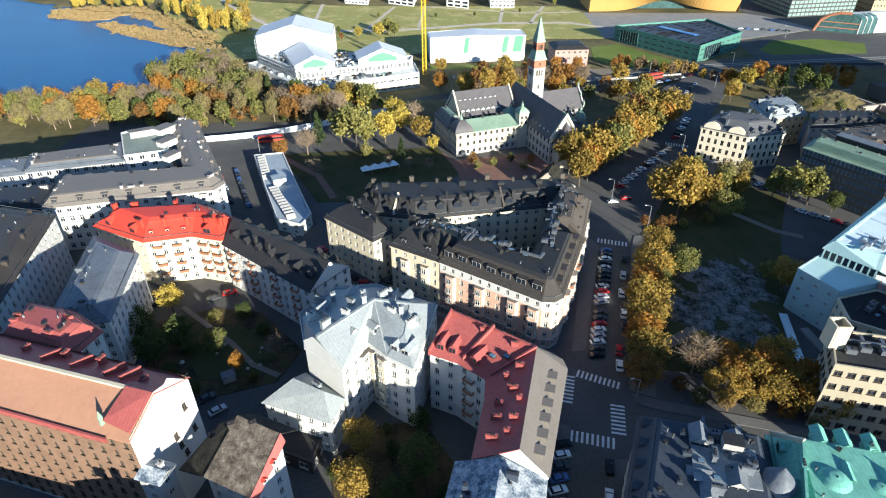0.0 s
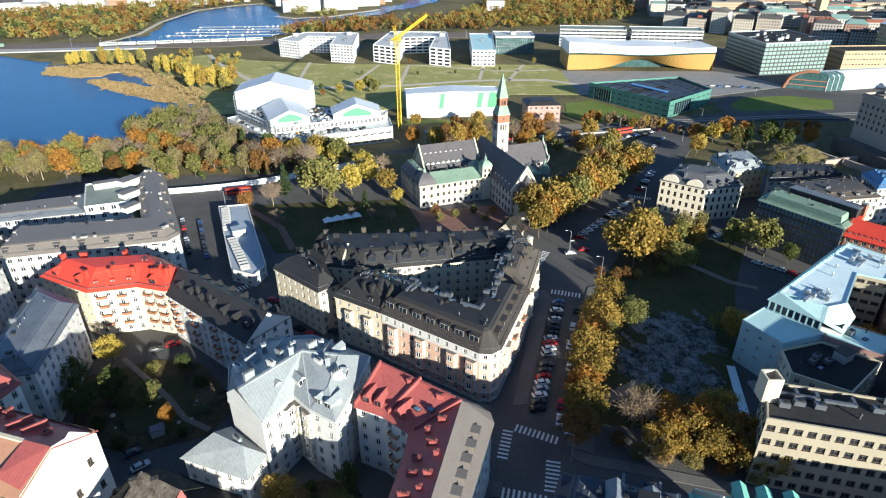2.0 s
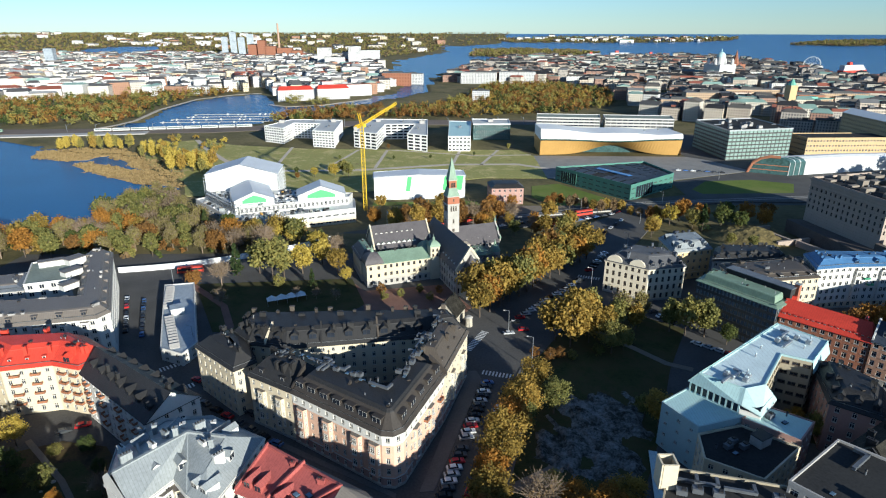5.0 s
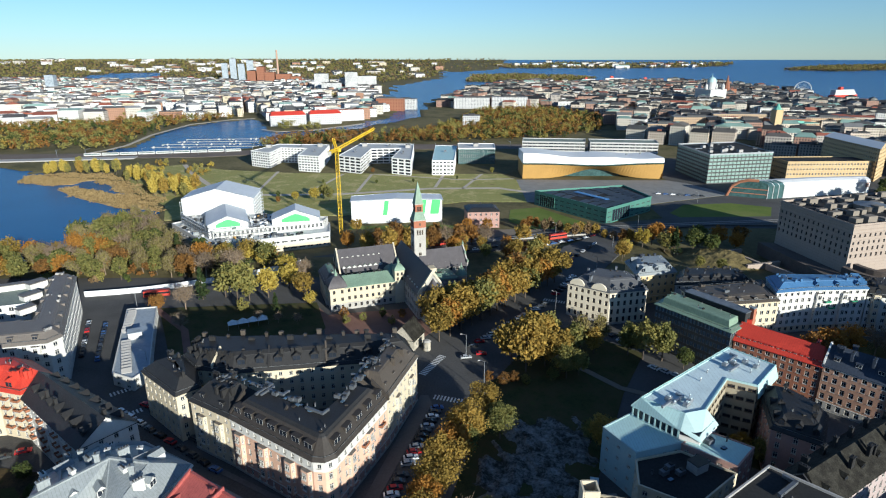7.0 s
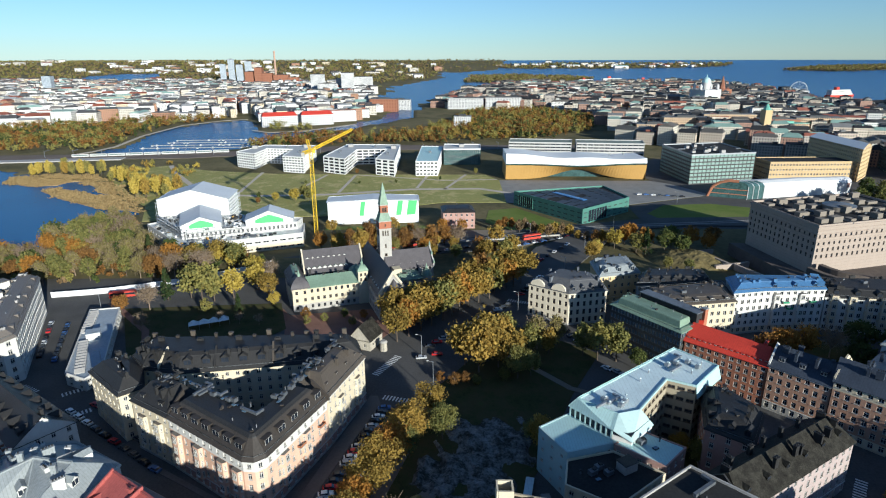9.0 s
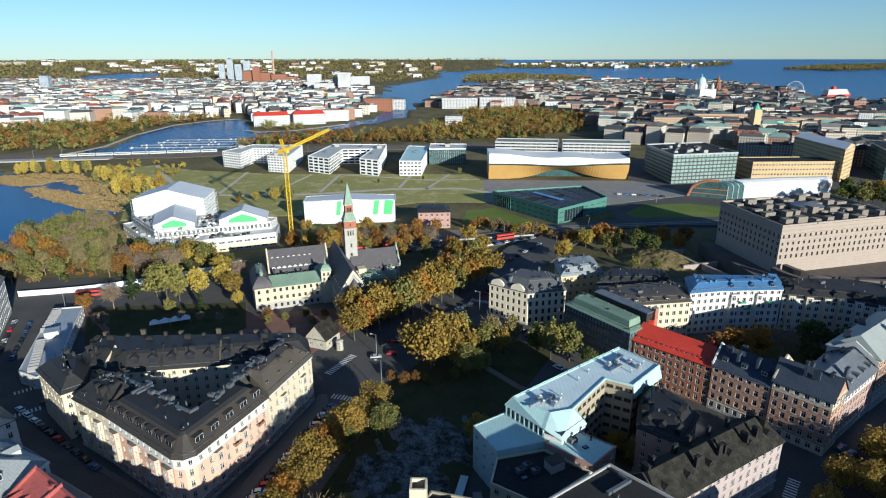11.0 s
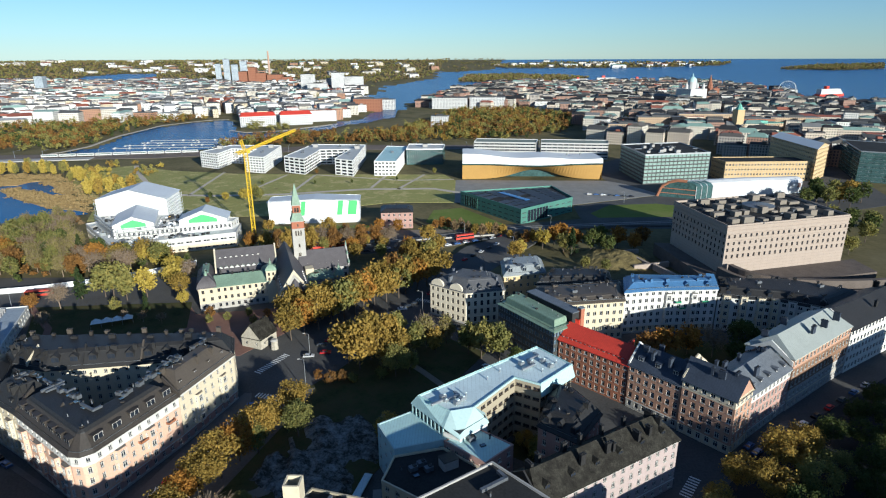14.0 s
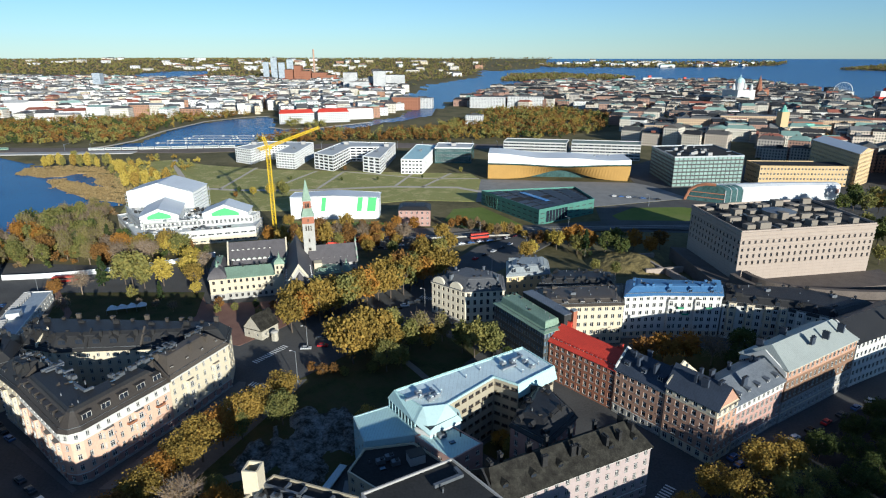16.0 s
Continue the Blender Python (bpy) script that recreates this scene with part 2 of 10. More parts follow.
def leaf_mat(name, cols):
    """Leaves: a colour for each clump and tree, with some light coming through."""
    m, ns, ln = nodes_of(name)
    out = ns["Material Output"]
    ns.remove(ns["Principled BSDF"])
    geo, oi = ns.new("ShaderNodeNewGeometry"), ns.new("ShaderNodeObjectInfo")
    nz = ns.new("ShaderNodeTexNoise")
    nz.inputs["Scale"].default_value = 0.45
    nz.inputs["Detail"].default_value = 3
    ln.new(geo.outputs["Position"], nz.inputs["Vector"])
    a = ns.new("ShaderNodeMath")
    a.operation = "MULTIPLY_ADD"
    ln.new(geo.outputs["Random Per Island"], a.inputs[0])
    a.inputs[1].default_value = 0.45
    ln.new(nz.outputs[0], a.inputs[2])
    b = ns.new("ShaderNodeMath")
    b.operation = "MULTIPLY_ADD"
    ln.new(oi.outputs["Random"], b.inputs[0])
    b.inputs[1].default_value = 0.4
    ln.new(a.outputs[0], b.inputs[2])
    mr = ns.new("ShaderNodeMapRange")
    mr.inputs["From Min"].default_value, mr.inputs["From Max"].default_value = 0.45, 1.35
    ln.new(b.outputs[0], mr.inputs["Value"])
    r = ramp(ns, [(i / (len(cols) - 1), c) for i, c in enumerate(cols)])
    ln.new(mr.outputs[0], r.inputs[0])
    d, t, mx = ns.new("ShaderNodeBsdfDiffuse"), ns.new("ShaderNodeBsdfTranslucent"), ns.new("ShaderNodeMixShader")
    mx.inputs[0].default_value = 0.3
    ln.new(r.outputs[0], d.inputs[0])
    ln.new(r.outputs[0], t.inputs[0])
    ln.new(d.outputs[0], mx.inputs[1])
    ln.new(t.outputs[0], mx.inputs[2])
    ln.new(mx.outputs[0], out.inputs[0])
    return m


def glass_mat(name, color=(0.02, 0.025, 0.035), rough=0.06):
    m = mat(name, color, rough, 0.5, 0.15, 0.6, 0.0)
    m.node_tree.nodes["Principled BSDF"].inputs["Specular IOR Level"].default_value = 0.6
    return m


def patch_mat(name, cols, scale=0.2, rough=0.95, bump=0.5, fine=2.5, stretch=(1, 1, 1)):
    """Patchy ground or weathered covering: several colours laid by noise of two sizes."""
    m, ns, ln = nodes_of(name)
    b = ns["Principled BSDF"]
    b.inputs["Roughness"].default_value = rough
    b.inputs["Specular IOR Level"].default_value = 0.1
    geo, mp = ns.new("ShaderNodeNewGeometry"), ns.new("ShaderNodeMapping")
    mp.inputs["Scale"].default_value = stretch
    ln.new(geo.outputs["Position"], mp.inputs[0])
    n1, n2, a = ns.new("ShaderNodeTexNoise"), ns.new("ShaderNodeTexNoise"), ns.new("ShaderNodeMath")
    n1.inputs["Scale"].default_value, n2.inputs["Scale"].default_value = scale, fine
    n1.inputs["Detail"].default_value, n1.inputs["Roughness"].default_value = 8, 0.68
    n2.inputs["Detail"].default_value = 3
    ln.new(mp.outputs[0], n1.inputs["Vector"])
    ln.new(mp.outputs[0], n2.inputs["Vector"])
    a.operation = "MULTIPLY_ADD"
    a.inputs[1].default_value = 0.35
    ln.new(n2.outputs[0], a.inputs[0])
    ln.new(n1.outputs[0], a.inputs[2])
    mr = ns.new("ShaderNodeMapRange")
    mr.inputs["From Min"].default_value, mr.inputs["From Max"].default_value = 0.45, 0.9
    ln.new(a.outputs[0], mr.inputs["Value"])
    r = ramp(ns, [(i / (len(cols) - 1), c) for i, c in enumerate(cols)])
    ln.new(mr.outputs[0], r.inputs[0])
    ln.new(r.outputs[0], b.inputs["Base Color"])
    bp = ns.new("ShaderNodeBump")
    bp.inputs["Strength"].default_value, bp.inputs["Distance"].default_value = bump, 0.25
    ln.new(a.outputs[0], bp.inputs["Height"])
    ln.new(bp.outputs[0], b.inputs["Normal"])
    return m

ASPHALT = mat("asphalt", (0.087, 0.084, 0.081), 0.85, 0.35, 0.08, 1.5, 0.2)
# asphalt again but darker: the side street's deep shade is in the colour
SHADEASPHALT = mat("shade_darkened_asphalt", (0.03, 0.031, 0.034), 0.85, 0.35, 0.08, 1.5, 0.2)
PAVE = mat("paving", (0.23, 0.222, 0.21), 0.85, 0.25, 0.15, 2.0, 0.2)
REDPAVE = mat("red_brick_paving", (0.20, 0.11, 0.085), 0.85, 0.25, 0.2, 2.0, 0.2)
PAINT = mat("road_paint", (0.62, 0.62, 0.6), 0.7, 0.35, 0.6, 4.0, 0.05)
# grass and leaf litter tones, darkened: the lawns' shade is partly in the colour
GRASS = patch_mat("shaded_park_grass", [(0.025, 0.028, 0.015), (0.05, 0.06, 0.022), (0.075, 0.062, 0.03), (0.06, 0.075, 0.025)], 0.12)
MEADOW = patch_mat("meadow_grass", [(0.17, 0.14, 0.06), (0.31, 0.28, 0.105), (0.25, 0.25, 0.085), (0.44, 0.37, 0.17), (0.30, 0.25, 0.11)], 0.07, fine=0.7)
GRAVEL = mat("gravel", (0.20, 0.17, 0.135), 0.95, 0.2, 0.1, 2.0, 0.2)
# relief contrast is put into the colour, as dark patches laid by noise
ROCK = patch_mat("granite_rock", [(0.015, 0.017, 0.012), (0.06, 0.06, 0.05), (0.19, 0.185, 0.17), (0.30, 0.29, 0.275)], 0.3, fine=1.6)
LAWN = patch_mat("cut_lawn", [(0.09, 0.13, 0.03), (0.13, 0.17, 0.04), (0.17, 0.18, 0.06)], 0.04)
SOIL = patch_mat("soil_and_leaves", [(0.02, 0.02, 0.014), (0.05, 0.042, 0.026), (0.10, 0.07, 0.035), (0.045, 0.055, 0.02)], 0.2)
REED = patch_mat("dry_reed", [(0.26, 0.18, 0.08), (0.42, 0.29, 0.13), (0.50, 0.36, 0.17)], 0.06, fine=0.8)
BALLAST = mat("rail_ballast", (0.16, 0.13, 0.11), 0.95, 0.3, 0.05, 1.0, 0.3)
FARLAND = patch_mat("far_woodland_ground", [(0.06, 0.06, 0.03), (0.13, 0.11, 0.055), (0.18, 0.15, 0.08)], 0.02, fine=0.3)

WATER, wns, wln = nodes_of("sea_water")
wb = wns["Principled BSDF"]
wb.inputs["Base Color"].default_value = (0.012, 0.055, 0.16, 1)
wb.inputs["Roughness"].default_value = 0.25
wb.inputs["IOR"].default_value = 1.14
wb.inputs["Specular IOR Level"].default_value = 0.5
wgeo, wz, wz2, wbp = wns.new("ShaderNodeNewGeometry"), wns.new("ShaderNodeTexNoise"), wns.new("ShaderNodeTexNoise"), wns.new("ShaderNodeBump")
wz.inputs["Scale"].default_value, wz.inputs["Detail"].default_value = 0.35, 4
wz2.inputs["Scale"].default_value = 0.006
wbp.inputs["Strength"].default_value, wbp.inputs["Distance"].default_value = 0.5, 0.5
wln.new(wgeo.outputs["Position"], wz.inputs["Vector"])
wln.new(wgeo.outputs["Position"], wz2.inputs["Vector"])
wln.new(wz.outputs[0], wbp.inputs["Height"])
wln.new(wbp.outputs[0], wb.inputs["Normal"])
wr = ramp(wns, [(0.3, (0.008, 0.075, 0.19)), (0.7, (0.014, 0.10, 0.25))])
wln.new(wz2.outputs[0], wr.inputs[0])
wln.new(wr.outputs[0], wb.inputs["Base Color"])

# ---- ground and water ----
GZ, FZ, WZ = -2.0, -4.0, -5.5
BAY = [(-183, 324), (-188, 345), (-194, 383), (-190, 398), (-184, 420), (-172, 437), (-200, 470), (-231, 503), (-262, 545), (-300, 566), (-360, 577), (-388, 592), (-433, 633), (-700, 640), (-900, 500), (-760, 250), (-420, 272), (-300, 300), (-262, 306), (-205, 312)]
INNER_BAY = [(-387, 737), (-381, 786), (-403, 898), (-406, 1044), (-364, 1118), (-328, 1140), (-261, 976), (-226, 947), (-177, 969), (-119, 1060), (-75, 1180), (-50, 1300), (-20, 1303), (-28, 1159), (-95, 1034), (-147, 917), (-202, 866), (-209, 787), (-228, 756), (-293, 738)]
SEA = [(-198, 2418), (-150, 2654), (-15, 3092), (-14, 3675), (30, 4353), (30, 6000), (5200, 6000), (5200, 1100), (1400, 1000), (981, 1434), (952, 1522), (1103, 1848), (1127, 2358), (970, 2660), (626, 2521), (420, 2531), (241, 2638), (129, 2092), (-7, 1684), (-20, 1541), (-20, 1290), (-68, 1238), (-128, 1641), (-197, 1688), (-156, 2036)]
LAKE = [(-1670, 2737), (-1795, 3079), (-1724, 3330), (-1535, 3327), (-1412, 2950), (-1486, 2733)]
ISLES = [
    [(-100, 9171), (635, 8910), (569, 5781), (316, 3852), (37, 3584), (-73, 3905)],
    [(97, 2823), (131, 3273), (347, 3353), (631, 3228), (750, 3031), (564, 2833), (296, 2724)],
    [(1878, 3509), (2202, 3698), (2544, 3634), (2332, 3314), (2105, 3268)],
    [(267, 4337), (848, 4509), (1919, 4184), (1726, 3897), (1087, 3860), (396, 3974)],
]
REEDS = [
    [(-373, 556), (-377, 582), (-336, 590), (-290, 585), (-275, 566), (-299, 560), (-307, 556), (-308, 541), (-333, 536)],
    [(-308, 517), (-303, 530), (-276, 518), (-245, 500), (-226, 498), (-186, 461), (-173, 437), (-190, 446), (-215, 451), (-243, 469), (-266, 483)],
    [(-299, 560), (-275, 566), (-225, 520), (-190, 475), (-186, 461), (-226, 498), (-245, 507), (-271, 537)],
]


def far_rise(x, y):
    """The distant country climbs gently, so that it meets the sky where the true horizon lies."""
    r = np.hypot(x - 70, y)
    return 85 * np.clip((r - 2600) / 2300, 0, 1) ** 1.5


def in_water(x, y):
    j = 6 * np.sin(x * 0.07 + y * 0.031) + 3 * np.sin(x * 0.19 - y * 0.15)
    k = np.clip(np.hypot(x, y) / 900, 0.25, 2.5)
    xs, ys = x + j * k, y + j * k * 0.6
    w = inside(xs, ys, BAY) | inside(xs, ys, INNER_BAY) | inside(xs, ys, SEA) | inside(xs, ys, LAKE)
    for p in ISLES:
        w &= ~inside(xs, ys, p)
    return w


def land(x, y):
    s = np.clip((np.asarray(y) - 300) / 50.0, 0, 1)
    return GZ + (FZ - GZ) * s * s * (3 - 2 * s)


def fan(height, skip=None):
    """A sheet of rings about the flight, fine ahead and coarse behind."""
    ang = np.concatenate([np.arange(-62, 62, 0.4), np.arange(62, 297, 6), [298.0]])
    rad = [0.0, 20, 45]
    while rad[-1] < 4960:
        rad.append(rad[-1] + max(6.0, rad[-1] * 0.017))
    rad = np.array(rad)
    a = np.radians(ang)[None, :]
    x, y = 70 + rad[:, None] * np.sin(a), rad[:, None] * np.cos(a) + 0 * a
    z = height(x, y)
    n, k = x.shape
    vs = np.stack([x, y, z], -1).reshape(-1, 3)
    i = np.arange(n * k).reshape(n, k)
    q = np.stack([i[:-1, :-1], i[:-1, 1:], i[1:, 1:], i[1:, :-1]], -1).reshape(-1, 4)[:, ::-1]
    return vs, q


def sheet(name, vs, q, m):
    me = bpy.data.meshes.new(name)
    me.from_pydata(vs.tolist(), [], q.tolist())
    me.materials.append(m)
    me.polygons.foreach_set("use_smooth", [True] * len(me.polygons))
    return new(name, me)


gv, gq = fan(lambda x, y: land(x, y) + far_rise(x, y) - 5.0 * in_water(x, y))
tagged(sheet("ground", gv, gq, FARLAND), "brown autumn ground reaching out to the wooded horizon", "ground", kind="structure")
wv, wq = fan(lambda x, y: WZ + far_rise(x, y) - 4 * (np.hypot(x - 70, y) < 250))
tagged(sheet("water", wv, wq, WATER), "deep blue bay and sea with small ripples", "water", kind="structure")


def slab(name, poly, z, m, label, cat, h=0.12, kind="structure"):
    """A flat piece of ground with real edges."""
    poly = ccw(poly)
    mb = MB()
    mb.prism(poly, z - 0.3, z + h, 0)
    ob = new(name, mb.mesh(name, [m]))
    return tagged(ob, label, cat, kind=kind)


def strip(name, line, width, z, m, label, cat, h=0.12):
    """A path of even width along a line of points."""
    mb = MB()
    l, r = [], []
    for i, p in enumerate(line):
        a, b = Vector(line[max(i - 1, 0)]), Vector(line[min(i + 1, len(line) - 1)])
        d = (b - a).normalized()
        l.append((p[0] - d.y * width / 2, p[1] + d.x * width / 2))
        r.append((p[0] + d.y * width / 2, p[1] - d.x * width / 2))
    for i in range(len(line) - 1):
        for a, b, c, d in ((r[i], r[i + 1], l[i + 1], l[i]),):
            mb.quad((*a, z + h), (*b, z + h), (*c, z + h), (*d, z + h))
        mb.quad((*r[i], z - 0.2), (*r[i + 1], z - 0.2), (*r[i + 1], z + h), (*r[i], z + h))
        mb.quad((*l[i + 1], z - 0.2), (*l[i], z - 0.2), (*l[i], z + h), (*l[i + 1], z + h))
    ob = new(name, mb.mesh(name, [m]))
    return tagged(ob, label, cat, kind="structure")


# town ground: asphalt everywhere between the houses, pavements as raised slabs
slab("street_ground", [(-190, 35), (330, 35), (330, 290), (-40, 290), (-190, 285)], GZ, ASPHALT, "dark grey worn asphalt streets and yards", "road", 0.05)
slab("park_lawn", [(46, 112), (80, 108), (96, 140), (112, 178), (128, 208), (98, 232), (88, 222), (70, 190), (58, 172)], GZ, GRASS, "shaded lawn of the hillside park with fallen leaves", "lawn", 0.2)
slab("side_street", [(150, 100), (180, 118), (200, 143), (330, 230), (330, 120), (230, 60), (150, 60)], GZ + 0.03, SHADEASPHALT, "asphalt of the tree lined side street, darkened for its deep shade", "road", 0.05)
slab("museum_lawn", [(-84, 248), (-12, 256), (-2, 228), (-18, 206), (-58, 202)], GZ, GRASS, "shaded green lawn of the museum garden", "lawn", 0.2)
slab("museum_court", [(-14, 256), (-4, 242), (32, 250), (44, 226), (30, 203), (2, 206), (-2, 226)], GZ, REDPAVE, "red brick paved forecourt of the museum", "pavement", 0.16)
slab("meadow", [(-178, 452), (-158, 408), (-120, 420), (-30, 425), (60, 470), (112, 470), (112, 560), (100, 590), (20, 590), (-110, 592), (-190, 610), (-250, 640), (-290, 600), (-240, 520)], FZ, MEADOW, "sunlit dry yellow-green meadow of the bay park", "meadow", 0.2)
slab("plaza", [(112, 470), (205, 462), (290, 500), (270, 545), (256, 560), (112, 562)], FZ, PAVE, "pale paved citizens' square between library and concert hall", "plaza", 0.15)
slab("rail_yard", [(-700, 655), (-250, 690), (-54, 755), (290, 765), (290, 800), (-60, 800), (-250, 730), (-700, 690)], FZ, BALLAST, "brown railway yard with rows of tracks", "railway", 0.3)
for k, p in enumerate(REEDS):
    slab("reed_bed", p, WZ, REED, "dry golden reed bed in the bay", "reeds", 0.35, "stuff")
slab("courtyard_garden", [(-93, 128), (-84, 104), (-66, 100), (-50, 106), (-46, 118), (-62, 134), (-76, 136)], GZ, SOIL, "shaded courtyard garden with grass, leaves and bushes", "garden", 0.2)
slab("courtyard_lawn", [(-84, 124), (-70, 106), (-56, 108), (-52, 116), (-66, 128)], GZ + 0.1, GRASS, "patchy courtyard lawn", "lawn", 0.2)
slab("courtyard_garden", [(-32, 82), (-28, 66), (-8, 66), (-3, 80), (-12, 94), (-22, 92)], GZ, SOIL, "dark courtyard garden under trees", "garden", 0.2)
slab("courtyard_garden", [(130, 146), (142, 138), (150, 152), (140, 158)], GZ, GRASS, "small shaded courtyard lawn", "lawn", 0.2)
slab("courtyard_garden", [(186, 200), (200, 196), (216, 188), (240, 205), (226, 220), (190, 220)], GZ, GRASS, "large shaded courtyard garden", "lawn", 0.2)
slab("city_lawn", [(216, 436), (236, 462), (275, 468), (302, 455), (286, 424), (222, 414)], FZ, LAWN, "cut green lawn between concert house and art museum", "lawn", 0.15)
slab("city_lawn", [(112, 384), (150, 402), (118, 452), (96, 444), (92, 410)], FZ, LAWN, "green lawn beside the concert house", "lawn", 0.15)
slab("city_lawn", [(-20, 388), (54, 392), (52, 400), (-20, 396)], FZ, LAWN, "narrow lawn beside the white covered hall", "lawn", 0.15)
slab("boulevard_verge", [(0, 352), (90, 372), (150, 392), (60, 388), (0, 372)], FZ, GRAVEL, "gravel strip with bare trees beside the boulevard", "ground", 0.2)
slab("city_street", [(205, 395), (300, 395), (470, 470), (520, 640), (300, 690), (256, 640), (256, 562), (292, 500), (207, 460)], FZ, ASPHALT, "dark asphalt streets round the glass office and art museum", "road", 0.08)

# ---- materials of houses ----
GLASS = glass_mat("window_glass")
SKYGLASS = glass_mat("skylight_glass", (0.10, 0.16, 0.22), 0.05)
WHITEPAINT = mat("white_window_paint", (0.52, 0.5, 0.46), 0.6, 0.1)
DARKPAINT = mat("dark_window_paint", (0.10, 0.075, 0.055), 0.6, 0.1)
PEACH = mat("peach_plaster", (0.60, 0.385, 0.285), 0.85, 0.14, 0.2, 2.0, 0.1, streak=0.5)
PINK = mat("pink_plaster", (0.38, 0.235, 0.20), 0.85, 0.14, 0.2, 2.0, 0.1, streak=0.5)
CREAM = mat("cream_plaster", (0.56, 0.48, 0.35), 0.85, 0.12, 0.2, 2.0, 0.1, streak=0.5)
WHITEW = mat("white_plaster", (0.56, 0.545, 0.51), 0.85, 0.1, 0.2, 2.0, 0.1, streak=0.5)
GREYW = mat("grey_plaster", (0.34, 0.325, 0.31), 0.85, 0.14, 0.2, 2.0, 0.1, streak=0.5)
YELLOW = mat("yellow_plaster", (0.52, 0.39, 0.22), 0.85, 0.14, 0.2, 2.0, 0.1, streak=0.5)
BRICK = mat("red_brown_brick", (0.20, 0.12, 0.08), 0.9, 0.35, 0.3, 4.0, 0.3)
REDBRICK = mat("red_brick", (0.33, 0.13, 0.08), 0.9, 0.25, 0.3, 4.0, 0.3)
GRANITE = mat("grey_granite", (0.36, 0.34, 0.31), 0.85, 0.2, 0.4, 2.0, 0.2)
ROSEGRANITE = mat("reddish_granite", (0.34, 0.275, 0.23), 0.85, 0.1, 0.3, 2.0, 0.15, seam=4.0, seam_v=1.6)
TEALW = mat("pale_blue_plaster", (0.36, 0.48, 0.48), 0.8, 0.1, 0.2, 2.0, 0.1, streak=0.4)
DARKMETAL = mat("black_seamed_metal", (0.028, 0.027, 0.027), 0.5, 0.35, 0.15, 1.5, 0.3, seam=0.7)
BROWNMETAL = mat("dark_brown_seamed_metal", (0.05, 0.042, 0.036), 0.5, 0.3, 0.15, 1.5, 0.3, seam=0.7)
BROWNROOF = mat("plain_brown_seamed_metal", (0.085, 0.07, 0.057), 0.5, 0.2, 0.15, 1.5, 0.3, seam=0.7)
GREYMETAL = mat("light_grey_seamed_metal", (0.25, 0.268, 0.272), 0.45, 0.28, 0.12, 1.5, 0.3, seam=0.7)
BLUEMETAL = mat("blue_grey_seamed_metal", (0.045, 0.056, 0.078), 0.6, 0.3, 0.15, 1.5, 0.3, seam=0.7)
TAUPE = mat("taupe_seamed_metal", (0.16, 0.138, 0.12), 0.5, 0.15, 0.15, 1.5, 0.3, seam=0.7)
REDMETAL = mat("bright_red_seamed_metal", (0.55, 0.055, 0.035), 0.5, 0.2, 0.15, 1.5, 0.3, seam=0.7)
MAROON = mat("faded_red_seamed_metal", (0.33, 0.085, 0.075), 0.5, 0.25, 0.15, 1.5, 0.3, seam=0.7)
ORANGEROOF = mat("plain_orange_roof_sheet", (0.37, 0.19, 0.12), 0.55, 0.14, 0.08, 1.0, 0.1)
VERDIGRIS = mat("green_copper", (0.15, 0.38, 0.30), 0.55, 0.3, 0.15, 1.0, 0.3, seam=0.8)
PALECOPPER = mat("pale_green_copper", (0.19, 0.27, 0.20), 0.55, 0.25, 0.15, 1.0, 0.3, seam=0.8)
PALETEAL = mat("pale_turquoise_metal", (0.40, 0.57, 0.56), 0.45, 0.12, 0.1, 1.0, 0.25, seam=0.8)
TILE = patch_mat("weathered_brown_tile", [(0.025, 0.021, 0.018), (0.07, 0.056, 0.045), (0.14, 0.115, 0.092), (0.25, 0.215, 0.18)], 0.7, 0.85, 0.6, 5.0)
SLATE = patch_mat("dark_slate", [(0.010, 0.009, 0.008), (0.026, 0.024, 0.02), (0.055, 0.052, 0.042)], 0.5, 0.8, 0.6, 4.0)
NAVYMETAL = mat("dark_navy_seamed_metal", (0.042, 0.052, 0.068), 0.65, 0.3, 0.2, 1.5, 0.3, seam=0.7)
BRICKORANGE = mat("orange_red_brick", (0.31, 0.135, 0.085), 0.9, 0.2, 0.3, 3.0, 0.2)
DARKFINS = mat("dark_facade_panels", (0.06, 0.062, 0.06), 0.5, 0.2, 0.3, 2.0, 0.1)
TERRACE = mat("brown_terrace_stone", (0.12, 0.098, 0.085), 0.85, 0.3, 0.2, 1.5, 0.2)
OFFICEW = mat("beige_office_render", (0.33, 0.285, 0.21), 0.85, 0.12, 0.2, 2.0, 0.1, streak=0.5)
GREYSLATE = mat("mid_grey_slate", (0.10, 0.10, 0.105), 0.6, 0.25, 0.4, 2.0, 0.3, seam=0.6, seam_v=0.6)
BANKW = mat("pale_bank_stone", (0.60, 0.53, 0.41), 0.85, 0.12, 0.3, 2.0, 0.1, streak=0.4)
ROWPEACH = mat("dull_peach_plaster", (0.40, 0.235, 0.165), 0.85, 0.2, 0.2, 2.0, 0.1, streak=0.5)
ROOFBLUE = mat("pale_blue_roof_sheet", (0.56, 0.66, 0.67), 0.6, 0.15, 0.2, 1.5, 0.15, seam=1.2)
SLATEWALL = mat("greyish_pink_plaster", (0.36, 0.29, 0.275), 0.85, 0.14, 0.2, 2.0, 0.1, streak=0.5)
PLANTROOM = mat("tan_plant_room_render", (0.21, 0.18, 0.15), 0.85, 0.2, 0.3, 2.0, 0.1)
MIDMETAL = mat("grey_blue_seamed_metal", (0.13, 0.142, 0.16), 0.45, 0.35, 0.2, 1.5, 0.3, seam=0.7)
